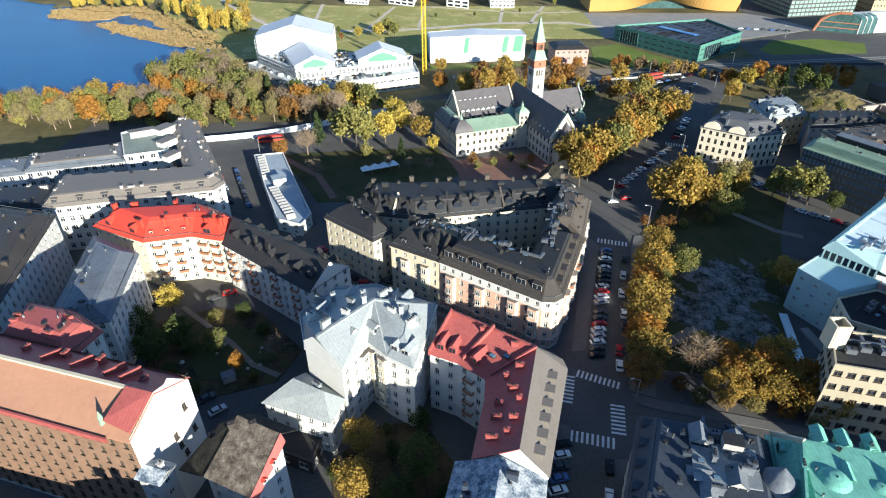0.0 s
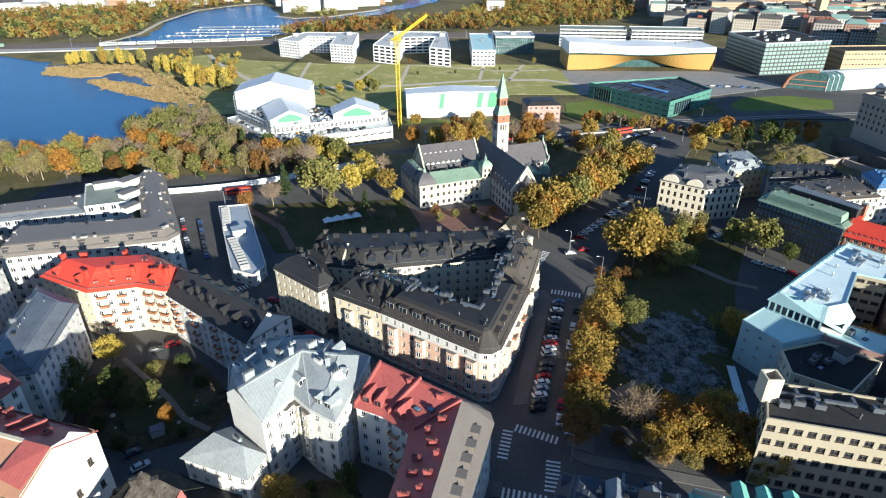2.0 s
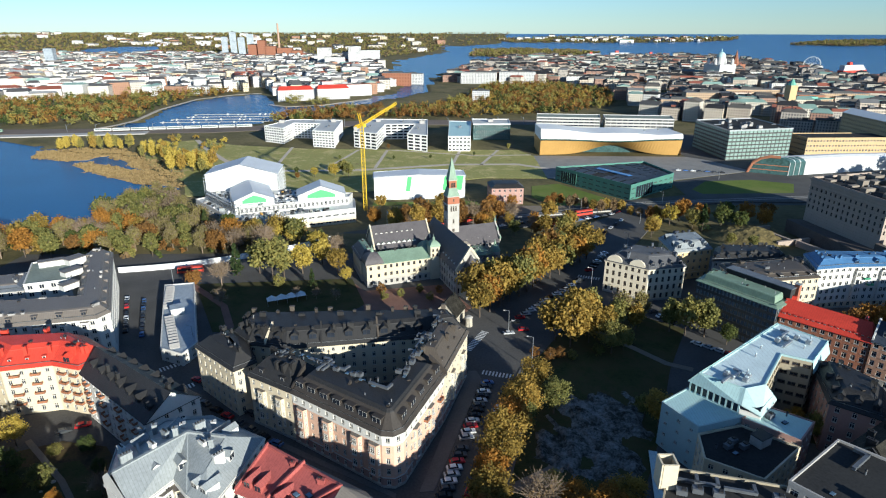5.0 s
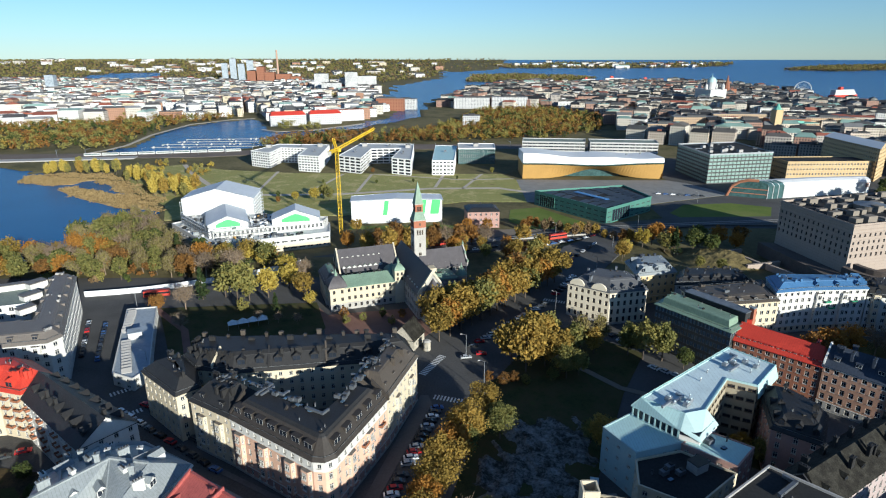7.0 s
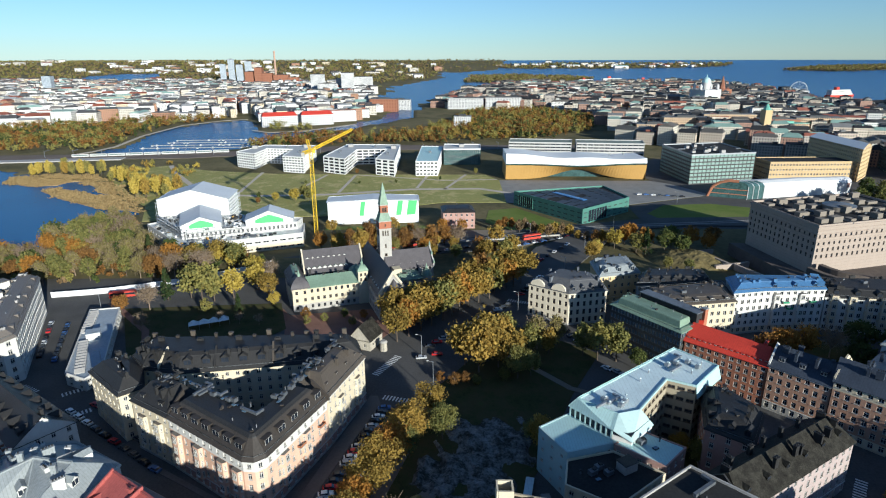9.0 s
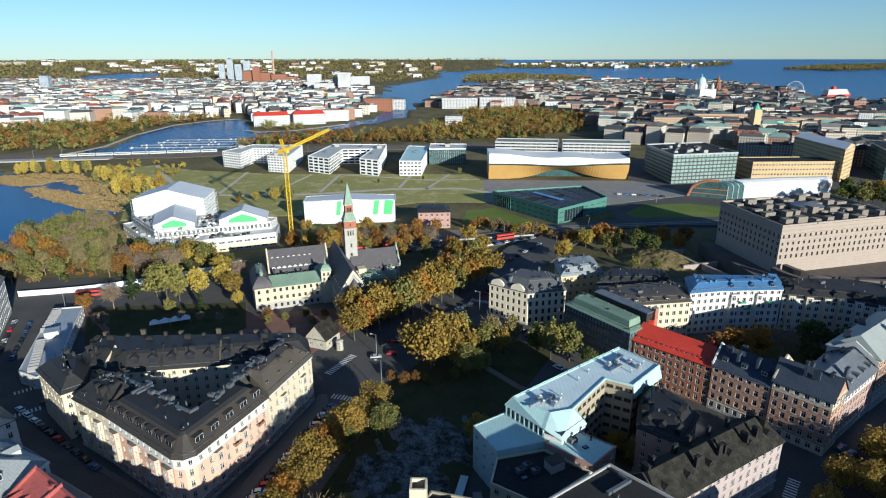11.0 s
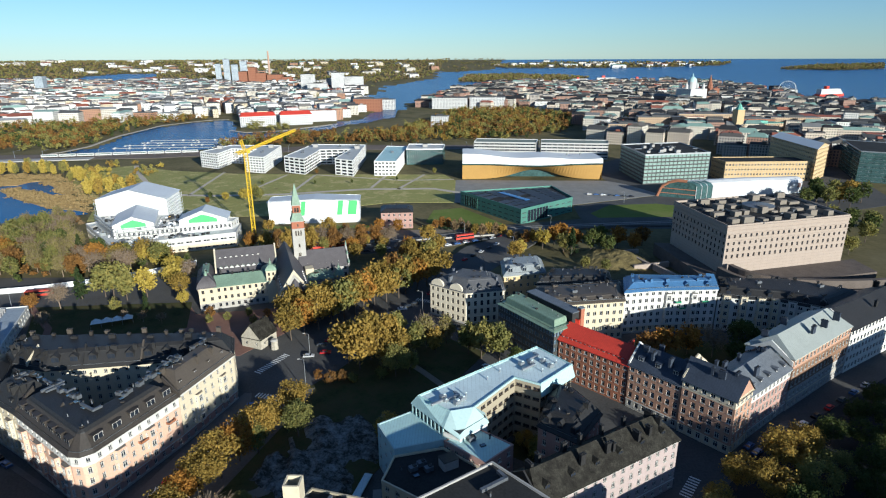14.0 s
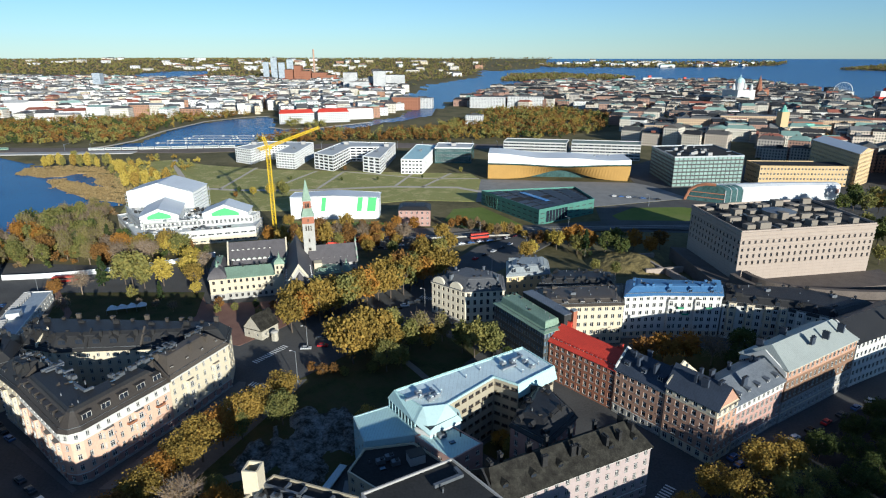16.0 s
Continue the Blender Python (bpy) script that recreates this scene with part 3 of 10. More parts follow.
PEELING = patch_mat("peeling_blue_white_metal", [(0.03, 0.04, 0.06), (0.10, 0.13, 0.17), (0.36, 0.38, 0.40), (0.46, 0.47, 0.48)], 0.5, 0.55, 0.3, 3.0)
MUSLATE = mat("grey_purple_slate", (0.095, 0.086, 0.09), 0.6, 0.25, 0.4, 2.0, 0.4, seam=0.6, seam_v=0.6)
BITUMEN = mat("dark_roofing_felt", (0.035, 0.035, 0.035), 0.9, 0.35, 0.1, 1.5, 0.15)
PALEROOF = mat("pale_grey_green_roof_sheet", (0.30, 0.32, 0.30), 0.6, 0.12, 0.15, 1.5, 0.2, seam=0.8)
BLUEROOF = mat("bright_blue_metal", (0.06, 0.15, 0.29), 0.4, 0.25, 0.15, 1.0, 0.3, seam=0.8)
STEEL = mat("galvanised_steel", (0.34, 0.355, 0.37), 0.4, 0.15, 0.3, 2.0, 0.1, metal=0.6)
UNITMETAL = mat("dull_grey_equipment", (0.14, 0.15, 0.165), 0.45, 0.3, 0.3, 2.0, 0.1, metal=0.4)
BALCONY = mat("rusty_balcony_rail", (0.30, 0.13, 0.07), 0.7, 0.2)


# ---- windows, dormers, chimneys: shared meshes ----
WINDOWS = {}


def window_mesh(w, h, frame, pane):
    key = (round(w, 2), round(h, 2), frame.name, pane.name)
    if key not in WINDOWS:
        mb = MB()
        t, d = 0.11, 0.1
        mb.quad((-w / 2, 0.02, 0), (w / 2, 0.02, 0), (w / 2, 0.02, h), (-w / 2, 0.02, h), 1)
        for x0, x1, z0, z1 in ((-w / 2, -w / 2 + t, 0, h), (w / 2 - t, w / 2, 0, h), (-w / 2 + t, w / 2 - t, 0, t), (-w / 2 + t, w / 2 - t, h - t, h), (-t / 2, t / 2, t, h - t), (-w / 2 + t, -t / 2, h * 0.66, h * 0.66 + t), (t / 2, w / 2 - t, h * 0.66, h * 0.66 + t)):
            mb.quad((x0, -d, z0), (x1, -d, z0), (x1, -d, z1), (x0, -d, z1), 0)
            mb.quad((x1, -d, z0), (x1, 0, z0), (x1, 0, z1), (x1, -d, z1), 0)
            mb.quad((x0, 0, z0), (x0, -d, z0), (x0, -d, z1), (x0, 0, z1), 0)
            mb.quad((x0, 0, z0), (x1, 0, z0), (x1, -d, z0), (x0, -d, z0), 0)
            mb.quad((x0, -d, z1), (x1, -d, z1), (x1, 0, z1), (x0, 0, z1), 0)
        # sill
        mb.box((0, -0.24, -0.08), (w + 0.2, 0.3, 0.08), 0, 0, 1, True)
        WINDOWS[key] = mb.mesh("window", [frame, pane])
    return WINDOWS[key]


DORMERS = {}


def dormer_mesh(w, h, depth, kind, roofm, sidem):
    key = (w, h, depth, kind, roofm.name, sidem.name)
    if key not in DORMERS:
        mb = MB()
        a = w / 2
        # cheeks and front, front at y = 0, back runs into the slope
        mb.quad((-a, 0, 0), (a, 0, 0), (a, 0, h), (-a, 0, h), 1)
        mb.quad((a, 0, 0), (a, depth, 0), (a, depth, h), (a, 0, h), 1)
        mb.quad((-a, depth, 0), (-a, 0, 0), (-a, 0, h), (-a, depth, h), 1)
        o = 0.15
        if kind == "gable":
            r = a * 0.8
            mb.add([(-a, 0, h), (a, 0, h), (0, 0, h + r)], [(0, 1, 2)], 1)
            for s in (-1, 1):
                p = [(s * (a + o), -o, h - 0.1), (s * (a + o), depth + 1, h - 0.1), (0, depth + 1, h + r), (0, -o, h + r)]
                mb.add(p if s > 0 else p[::-1], [(0, 1, 2, 3)], 0)
                lo = [(q[0], q[1], q[2] - 0.12) for q in p]
                mb.add(lo if s < 0 else lo[::-1], [(0, 1, 2, 3)], 0)
        else:
            mb.box((0, depth / 2, h), (w + 2 * o, depth + 2 * o, 0.16), 0, 0, 1, True)
        n = 2 if w > 1.5 else 1
        gl = MB()
        for k in range(n):
            x0 = -a + 0.15 + k * (w - 0.2) / n
            x1 = x0 + (w - 0.2) / n - 0.12
            if h > 0.6:
                gl.quad((x0, -0.03, 0.25), (x1, -0.03, 0.25), (x1, -0.03, h - 0.18), (x0, -0.03, h - 0.18))
        if kind == "shed":
            mb.quad((-a + 0.04, -0.015, 0.08), (a - 0.04, -0.015, 0.08), (a - 0.04, -0.015, h - 0.04), (-a + 0.04, -0.015, h - 0.04), 3)
        DORMERS[key] = mb.mesh("dormer", [roofm, sidem, GLASS, sidem if roofm.name.startswith("taupe") else WHITEPAINT])
        if h > 0.6:
            PANES[DORMERS[key].name] = gl.mesh("pane", [GLASS])
    return DORMERS[key]


CHIMNEYS = {}


def chimney_mesh(w, d, h, m):
    key = (w, d, h, m.name)
    if key not in CHIMNEYS:
        mb = MB()
        mb.box((0, 0, -1.5), (w, d, h + 1.5))
        mb.box((0, 0, h), (w + 0.25, d + 0.25, 0.22), 0, 0, 1, True)
        for k in range(max(1, int(w / 0.6))):
            mb.box((-w / 2 + 0.35 + k * 0.6, 0, h + 0.22), (0.3, 0.3, 0.35), 0, 1)
        CHIMNEYS[key] = mb.mesh("chimney", [m, DARKMETAL])
    return CHIMNEYS[key]


hm_ = MB()
hm_.box((0, 0, 0), (0.9, 0.7, 0.45))
hm_.box((0, 0, 0.45), (1.0, 0.8, 0.08), 0, 1, 1, True)
HATCH = hm_.mesh("roof_hatch", [BROWNMETAL, DARKMETAL])
hm_ = MB()
hm_.cone((0, 0, -0.2), 0.14, 0.14, 1.1, 8, 0)
hm_.cone((0, 0, 0.9), 0.24, 0.1, 0.2, 8, 1)
VENT = hm_.mesh("roof_vent", [STEEL, DARKMETAL])


def facade(mb, p, q, z0, ze, st, win, spots, slots, bare=()):
    """One wall with its openings left free; spots receives the window places."""
    a, b = Vector(p), Vector(q)
    d = b - a
    L = d.length
    d.normalize()
    nrm = Vector((d.y, -d.x))
    w, h, step = win
    n = int(L / step)
    hs = (ze - z0) / st

    def pt(s, z, back=0.0):
        v = a + d * s - nrm * back
        return (v.x, v.y, z)
    if n < 1 or L < 2.6:
        mb.quad(pt(0, z0), pt(L, z0), pt(L, ze), pt(0, ze))
        return
    cs = [L * (i + 0.5) / n for i in range(n)]
    for k in range(st):
        zb = z0 + k * hs
        mi = slots.get(k, (0,))[0]
        if k in bare:
            mb.quad(pt(0, zb), pt(L, zb), pt(L, zb + hs), pt(0, zb + hs), mi)
            continue
        sill, head = zb + hs * 0.28, zb + hs * 0.28 + min(h, hs * 0.62)
        mb.quad(pt(0, zb), pt(L, zb), pt(L, sill), pt(0, sill), mi)
        mb.quad(pt(0, head), pt(L, head), pt(L, zb + hs), pt(0, zb + hs), mi)
        xs = 0.0
        for c in cs:
            l, r = c - w / 2, c + w / 2
            mb.quad(pt(xs, sill), pt(l, sill), pt(l, head), pt(xs, head), mi)
            mb.quad(pt(l, sill), pt(l, sill, 0.25), pt(l, head, 0.25), pt(l, head), mi)
            mb.quad(pt(r, sill, 0.25), pt(r, sill), pt(r, head), pt(r, head, 0.25), mi)
            mb.quad(pt(l, head), pt(l, head, 0.25), pt(r, head, 0.25), pt(r, head), mi)
            mb.quad(pt(l, sill, 0.25), pt(l, sill), pt(r, sill), pt(r, sill, 0.25), mi)
            xs = r
            m = a + d * c - nrm * 0.24
            spots.append((m.x, m.y, sill, math.atan2(d.y, d.x), w, head - sill))
        mb.quad(pt(xs, sill), pt(L, sill), pt(L, head), pt(xs, head), mi)


def ring_quads(mb, lo, zl, hi, zh, mi):
    n = len(lo)
    for i in range(n):
        j = (i + 1) % n
        m = mi[i % len(mi)] if isinstance(mi, (list, tuple)) else mi
        mb.quad((*lo[i], zl), (*lo[j], zl), (*hi[j], zh), (*hi[i], zh), m)


def building(name, label, poly, ze, st, wall, roofm, roof, z0=GZ, win=(1.15, 1.75, 3.1), blind=(), frame=WHITEPAINT, cat="building", group="", base=None, band=None, dormers=(), chimneys=0, chim_mat=None, sidem=None, pane=None, kind="", seed=1, topm=None, joined=False, root=None, storeys=None, bare=()):
    """A house: wall with openings, windows, cornice, roof, dormers and chimneys.
    roof: ('steps', (inset, rise), ...) or ('gable', rise, hip, first edge) or ('flat', parapet).
    dormers: (edge, count, inset, rise above eaves, width, height, kind). topm: the covering above the first step."""
    flip = ccw(poly) != list(poly)
    poly = ccw(poly)
    rr = random.Random(seed)
    joined = joined or min(p[1] for p in poly) > 184
    cx, cy = sum(p[0] for p in poly) / len(poly), sum(p[1] for p in poly) / len(poly)
    root = root or thing(name, (cx, cy, z0), label, cat, group, kind)
    n = len(poly)
    mb, spots = MB(), []
    for i in range(n):
        p, q = poly[i], poly[(i + 1) % n]
        # walls turned away from the camera's flight stay plain
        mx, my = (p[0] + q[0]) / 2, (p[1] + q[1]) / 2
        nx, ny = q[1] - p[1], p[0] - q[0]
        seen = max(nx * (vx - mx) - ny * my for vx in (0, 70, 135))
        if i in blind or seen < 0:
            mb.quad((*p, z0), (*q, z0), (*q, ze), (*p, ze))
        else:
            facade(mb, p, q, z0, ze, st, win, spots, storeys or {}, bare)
    lo = [p for p in poly]
    if roof[0] == "gable":
        rise, hip, s = roof[1], roof[2], roof[3]
        c = [Vector(poly[(s + k) % 4]) for k in range(4)]
        ra, rb = (c[0] + c[3]) / 2, (c[1] + c[2]) / 2
        ax = (rb - ra).normalized()
        if hip == 0:
            for (u, v, r) in ((c[3], c[0], ra), (c[1], c[2], rb)):
                mb.add([(*u, ze), (*v, ze), (*r, ze + rise)], [(0, 1, 2)])
        part("wall", mb, [wall] + [m for _, m in sorted((storeys or {}).values(), key=lambda e: e[0])], root)
        rb_, ra_ = rb - ax * hip, ra + ax * hip
        rm = MB()
        o = 0.45
        e = inset(poly, -o)
        c2 = [Vector(e[(s + k) % 4]) for k in range(4)]
        zl = ze - o * rise / max(1.0, (c[0] - c[3]).length / 2)
        ra3, rb3 = (*(ra_ - ax * (o if hip == 0 else 0)), ze + rise), (*(rb_ + ax * (o if hip == 0 else 0)), ze + rise)
        for dz, inv in ((0.12, False), (-0.1, True)):
            g = [(*v, zl + dz) for v in c2]
            A, B = (*ra3[:2], ra3[2] + dz), (*rb3[:2], rb3[2] + dz)
            for f in ([g[0], g[1], B, A], [g[2], g[3], A, B]):
                rm.add(f[::-1] if inv else f, [tuple(range(len(f)))])
            if hip:
                for f in ([g[3], g[0], A], [g[1], g[2], B]):
                    rm.add(f[::-1] if inv else f, [tuple(range(len(f)))])
        ring_quads(rm, [tuple(v) for v in c2], zl - 0.1, [tuple(v) for v in c2], zl + 0.12, 0)
        part("roof", rm, roofm, root)
    elif roof[0] == "none":
        part("wall", mb, [wall] + [m for _, m in sorted((storeys or {}).values(), key=lambda e: e[0])], root)
    else:
        part("wall", mb, [wall] + [m for _, m in sorted((storeys or {}).values(), key=lambda e: e[0])], root)
        rm = MB()
        if roof[0] == "flat":
            ph = roof[1]
            inn = inset(poly, 0.35)
            rm.add([(*p, ze + 0.05) for p in inn], [tuple(range(n))], 0)
            ring_quads(rm, inn[::-1], ze + 0.05, inn[::-1], ze + ph, 1)
            out = inset(poly, -0.06)
            ring_quads(rm, out, ze - 0.3, out, ze + ph, 1)
            ring_quads(rm, out, ze + ph, inn, ze + ph, 1)
            part("roof", rm, [roofm, topm or wall], root)
        else:
            e = inset(poly, -0.5)
            ring_quads(rm, inset(poly, 0.0), ze - 0.25, e, ze - 0.1, 0)
            ring_quads(rm, e, ze - 0.1, e, ze + 0.15, 0)
            cur, z, t = e, ze + 0.15, 0.5
            acc = 0.0
            for k, (ins, rise) in enumerate(roof[1:]):
                nxt = inset(cur, ins)
                ring_quads(rm, cur, z, nxt, z + rise, 1 if (k and topm) else 0)
                cur, z = nxt, z + rise
            rm.add([(*p, z) for p in cur], [tuple(range(n))], 1 if topm else 0)
            part("roof", rm, [roofm, topm or roofm], root)
    # cornice and plinth
    for zc, hh, o in ((ze - 0.75, 0.45, 0.28), (z0 + (ze - z0) / st - 0.15, 0.25, 0.12)) if band is not None else ():
        cm = MB()
        if True:
            out, inn = inset(poly, -o), inset(poly, -0.004)
            ring_quads(cm, out, zc, out, zc + hh, 0)
            ring_quads(cm, out, zc + hh, inn, zc + hh, 0)
            ring_quads(cm, inn, zc, out, zc, 0)
        part("cornice" if zc > z0 + 5 else "string_course", cm, band, root)
    if base is not None:
        bm_ = MB()
        out = inset(poly, -0.1)
        ring_quads(bm_, out, z0 - 0.5, out, z0 + 0.8, 0)
        ring_quads(bm_, out, z0 + 0.8, inset(poly, -0.004), z0 + 0.86, 0)
        part("plinth", bm_, base, root)
    if joined:
        jm = MB()
        for x, y, z, a, w, h in spots:
            co, si = math.cos(a), math.sin(a)

            def lp(u, o, zz):
                return (x + u * co + o * si, y + u * si - o * co, z + zz)
            jm.quad(lp(-w / 2, 0, 0), lp(w / 2, 0, 0), lp(w / 2, 0, h), lp(-w / 2, 0, h), 1)
            for u0, u1, z0_, z1_ in ((-w / 2, w / 2, 0, 0.14), (-w / 2, w / 2, h - 0.14, h), (-0.08, 0.08, 0.14, h - 0.14)):
                jm.quad(lp(u0, 0.08, z0_), lp(u1, 0.08, z0_), lp(u1, 0.08, z1_), lp(u0, 0.08, z1_), 0)
        tagged(part("glazing", jm, [frame, pane or GLASS], root), kind="stuff")
        spots = []
    for x, y, z, a, w, h in spots:
        put("window", window_mesh(w, h, frame, pane or GLASS), root, pose(x, y, z, 0, 0, math.degrees(a)))
    for (ed, cnt, ins, up, dw, dh, kindd) in dormers:
        a, b = Vector(poly[ed]), Vector(poly[(ed + 1) % n])
        d = (b - a).normalized()
        inw = Vector((-d.y, d.x))
        if roof[0] == "steps":
            up = 0.15 + (ins + 0.5) * roof[1][1] / roof[1][0] - 0.25
        me = dormer_mesh(dw, dh, 2.2, kindd, roofm, sidem or roofm)
        for k in range(cnt):
            p = a.lerp(b, (k + 0.5) / cnt) + inw * ins
            put("dormer", me, root, pose(p.x, p.y, ze + up, 0, 0, math.degrees(math.atan2(d.y, d.x))))
    if chimneys:
        top = ze + (roof[1] if roof[0] == "gable" else (sum(s[1] for s in roof[1:]) if roof[0] == "steps" else 0.1))
        core = inset(poly, 3.0)
        for k in range(chimneys):
            i = rr.randrange(n)
            p = Vector(core[i]).lerp(Vector(core[(i + 1) % n]), rr.uniform(0.1, 0.9))
            d = Vector(poly[(i + 1) % n]) - Vector(poly[i])
            me = chimney_mesh(rr.choice((0.9, 1.5, 2.1)), 0.8, rr.choice((0.9, 1.3)), chim_mat or roofm)
            put("chimney", me, root, pose(p.x, p.y, top - 0.6, 0, 0, math.degrees(math.atan2(d.y, d.x)) + rr.choice((0, 90))))
    if cy < 275 and roof[0] == "steps":
        # snow rail along the eaves, ridge cap, hatches and vents
        sm = MB()
        o = inset(poly, 0.15)
        ring_quads(sm, o, ze + 1.0, o, ze + 1.22, 0)
        ring_quads(sm, o[::-1], ze + 1.0, o[::-1], ze + 1.22, 0)
        part("snow_rail", sm, STEEL, root)
        cap = MB()
        c2 = inset(poly, roof[1][0] - 0.5)
        zz = ze + 0.15 + roof[1][1]
        c_out, c_in = inset(c2, -0.16), inset(c2, 0.16)
        ring_quads(cap, c_out, zz - 0.12, c2, zz + 0.14, 0)
        ring_quads(cap, c2, zz + 0.14, c_in, zz + 0.02, 0)
        part("ridge_cap", cap, topm or roofm, root)
        top = ze + 0.15 + sum(s[1] for s in roof[1:])
        c3 = inset(poly, sum(s[0] for s in roof[1:]) + 0.6)
        for k in range(8):
            i = rr.randrange(n)
            p = Vector(c3[i]).lerp(Vector(c3[(i + 1) % n]), rr.random())
            put(*(("roof_hatch", HATCH), ("roof_vent", VENT))[k % 2], root, pose(p.x, p.y, top - 0.1, 0, 0, rr.uniform(0, 90)))
    return root


def panel(root, name, pts, m, thick=0.25):
    """A roof plane with some thickness; corners run counter-clockwise seen from above."""
    e1, e2 = Vector(pts[1]) - Vector(pts[0]), Vector(pts[-1]) - Vector(pts[0])
    if e1.cross(e2).z < 0:
        pts = pts[::-1]
    mb = MB()
    n = len(pts)
    lo = [(p[0], p[1], p[2] - thick) for p in pts]
    mb.add(pts, [tuple(range(n))])
    mb.add(lo[::-1], [tuple(range(n))])
    for i in range(n):
        j = (i + 1) % n
        mb.quad(lo[i], lo[j], pts[j], pts[i])
    return part(name, mb, m, root)


def firewall(root, a, b, h, m, w=0.45):
    """A parapet that climbs a roof from a to b."""
    a, b = Vector(a), Vector(b)
    d = Vector((b.x - a.x, b.y - a.y)).normalized()
    o = Vector((-d.y, d.x, 0)) * w / 2
    u = Vector((0, 0, h))
    mb = MB()
    e = Vector((0, 0, 1.0))
    vs = [a - o - e, b - o - e, b + o - e, a + o - e, a - o + u, b - o + u, b + o + u, a + o + u]
    mb.add(vs, [(0, 1, 5, 4), (1, 2, 6, 5), (2, 3, 7, 6), (3, 0, 4, 7), (4, 5, 6, 7)])
    return part("parapet_wall", mb, m, root)


BALCONIES = {}


def balcony(root, p, q, s, z, m, w=2.6):
    """A small balcony on the wall from p to q, at the share s of its length."""
    if m.name not in BALCONIES:
        mb = MB()
        mb.box((0, -0.6, 0), (w, 1.2, 0.18), 0, 0, 1, True)
        for x, y, sx, sy in ((0, -1.17, w, 0.06), (-w / 2 + 0.03, -0.6, 0.06, 1.2), (w / 2 - 0.03, -0.6, 0.06, 1.2)):
            mb.box((x, y, 0.3), (sx, sy, 0.72), 0, 1, 1, True)
        BALCONIES[m.name] = mb.mesh("balcony", [WHITEPAINT, m])
    a, b = Vector(p), Vector(q)
    d = (b - a).normalized()
    c = a.lerp(b, s)
    put("balcony", BALCONIES[m.name], root, pose(c.x, c.y, z, 0, 0, math.degrees(math.atan2(d.y, d.x))))


def bay(root, p, q, s, w, depth, z0, z1, st, m, frame=WHITEPAINT):
    """A projecting bay over several storeys with windows in front and sides."""
    a, b = Vector(p), Vector(q)
    d = (b - a).normalized()
    nrm = Vector((d.y, -d.x))
    c = a.lerp(b, s)
    P4 = [c - d * w / 2, c - d * w * 0.36 + nrm * depth, c + d * w * 0.36 + nrm * depth, c + d * w / 2]
    mb = MB()
    for u, v in zip(P4, P4[1:]):
        mb.quad((*u, z0), (*v, z0), (*v, z1), (*u, z1), 0)
    mb.add([(*v, z0) for v in P4[::-1]], [(0, 1, 2, 3)], 0)
    mb.add([(*(v + nrm * 0.1), z1 + 0.1) for v in P4], [(0, 1, 2, 3)], 1)
    ob = part("bay", mb, [m, TAUPE], root)
    hs = (z1 - z0) / st
    for k in range(st):
        for u, v, ww in ((P4[1], P4[2], 1.4), (P4[0], P4[1], 0.5), (P4[2], P4[3], 0.5)):
            e = (v - u).normalized()
            mid = (u + v) / 2 + Vector((e.y, -e.x)) * 0.06
            put("window", window_mesh(ww, hs * 0.56, frame, GLASS), root, pose(mid.x, mid.y, z0 + hs * (k + 0.25), 0, 0, math.degrees(math.atan2(e.y, e.x))))


UNITS = {}


def roof_unit(x, y, z, kind, deg=0.0, s=1.0, pale=False):
    """Ventilation units, pipes, skylights and hatches standing on roofs."""
    if (kind, pale) not in UNITS:
        mb = MB()
        if kind == "unit":
            mb.box((0, 0, 0.25), (2.2, 1.5, 1.2), 0, 0, 1, True)
            mb.box((0.4, 0, 1.45), (0.9, 0.9, 0.3), 0, 1)
            for sx in (-0.8, 0.8):
                mb.box((sx, 0, 0), (0.15, 1.3, 0.25), 0, 1)
        elif kind == "skylight":
            mb.box((0, 0, 0), (1.5, 1.1, 0.3), 0, 1)
            mb.box((0, 0, 0.3), (1.4, 1.0, 0.08), 0, 2, 0.9)
        elif kind == "pipe":
            mb.cone((0, 0, 0), 0.22, 0.22, 1.2, 10, 0)
            mb.cone((0, 0, 1.2), 0.4, 0.15, 0.35, 10, 1)
        elif kind == "duct":
            mb.box((0, 0, 0.3), (6.5, 0.7, 0.7), 0, 0, 1, True)
            mb.box((3.0, 1.1, 0.3), (0.7, 2.8, 0.7), 0, 0, 1, True)
            for k in range(4):
                mb.box((-2.8 + k * 1.9, 0, 0), (0.12, 0.6, 0.3), 0, 1)
        elif kind == "house":
            mb.box((0, 0, 0), (4.2, 3.2, 2.6), 0, 3)
            mb.box((0, 0, 2.6), (4.5, 3.5, 0.2), 0, 1, 1, True)
        UNITS[(kind, pale)] = mb.mesh(kind, [STEEL, ROOFBLUE, SKYGLASS, TEALW] if pale else [UNITMETAL, DARKMETAL, SKYGLASS, GREYW])
    names = {"unit": ("ventilation_unit", "grey steel ventilation unit on the roof"), "skylight": ("roof_skylight", "small framed glass roof skylight"), "pipe": ("vent_pipe", "round steel vent pipe on the roof"), "duct": ("air_duct", "bent steel air duct on the roof"), "house": ("roof_plant_room", "box shaped plant room on the roof")}
    ob = new(names[kind][0], UNITS[(kind, pale)])
    ob.matrix_basis = pose(x, y, z, 0, 0, deg) @ Matrix.Diagonal((s, s, s, 1))
    tagged(ob, names[kind][1], names[kind][0].replace("_", " "), "roof equipment")


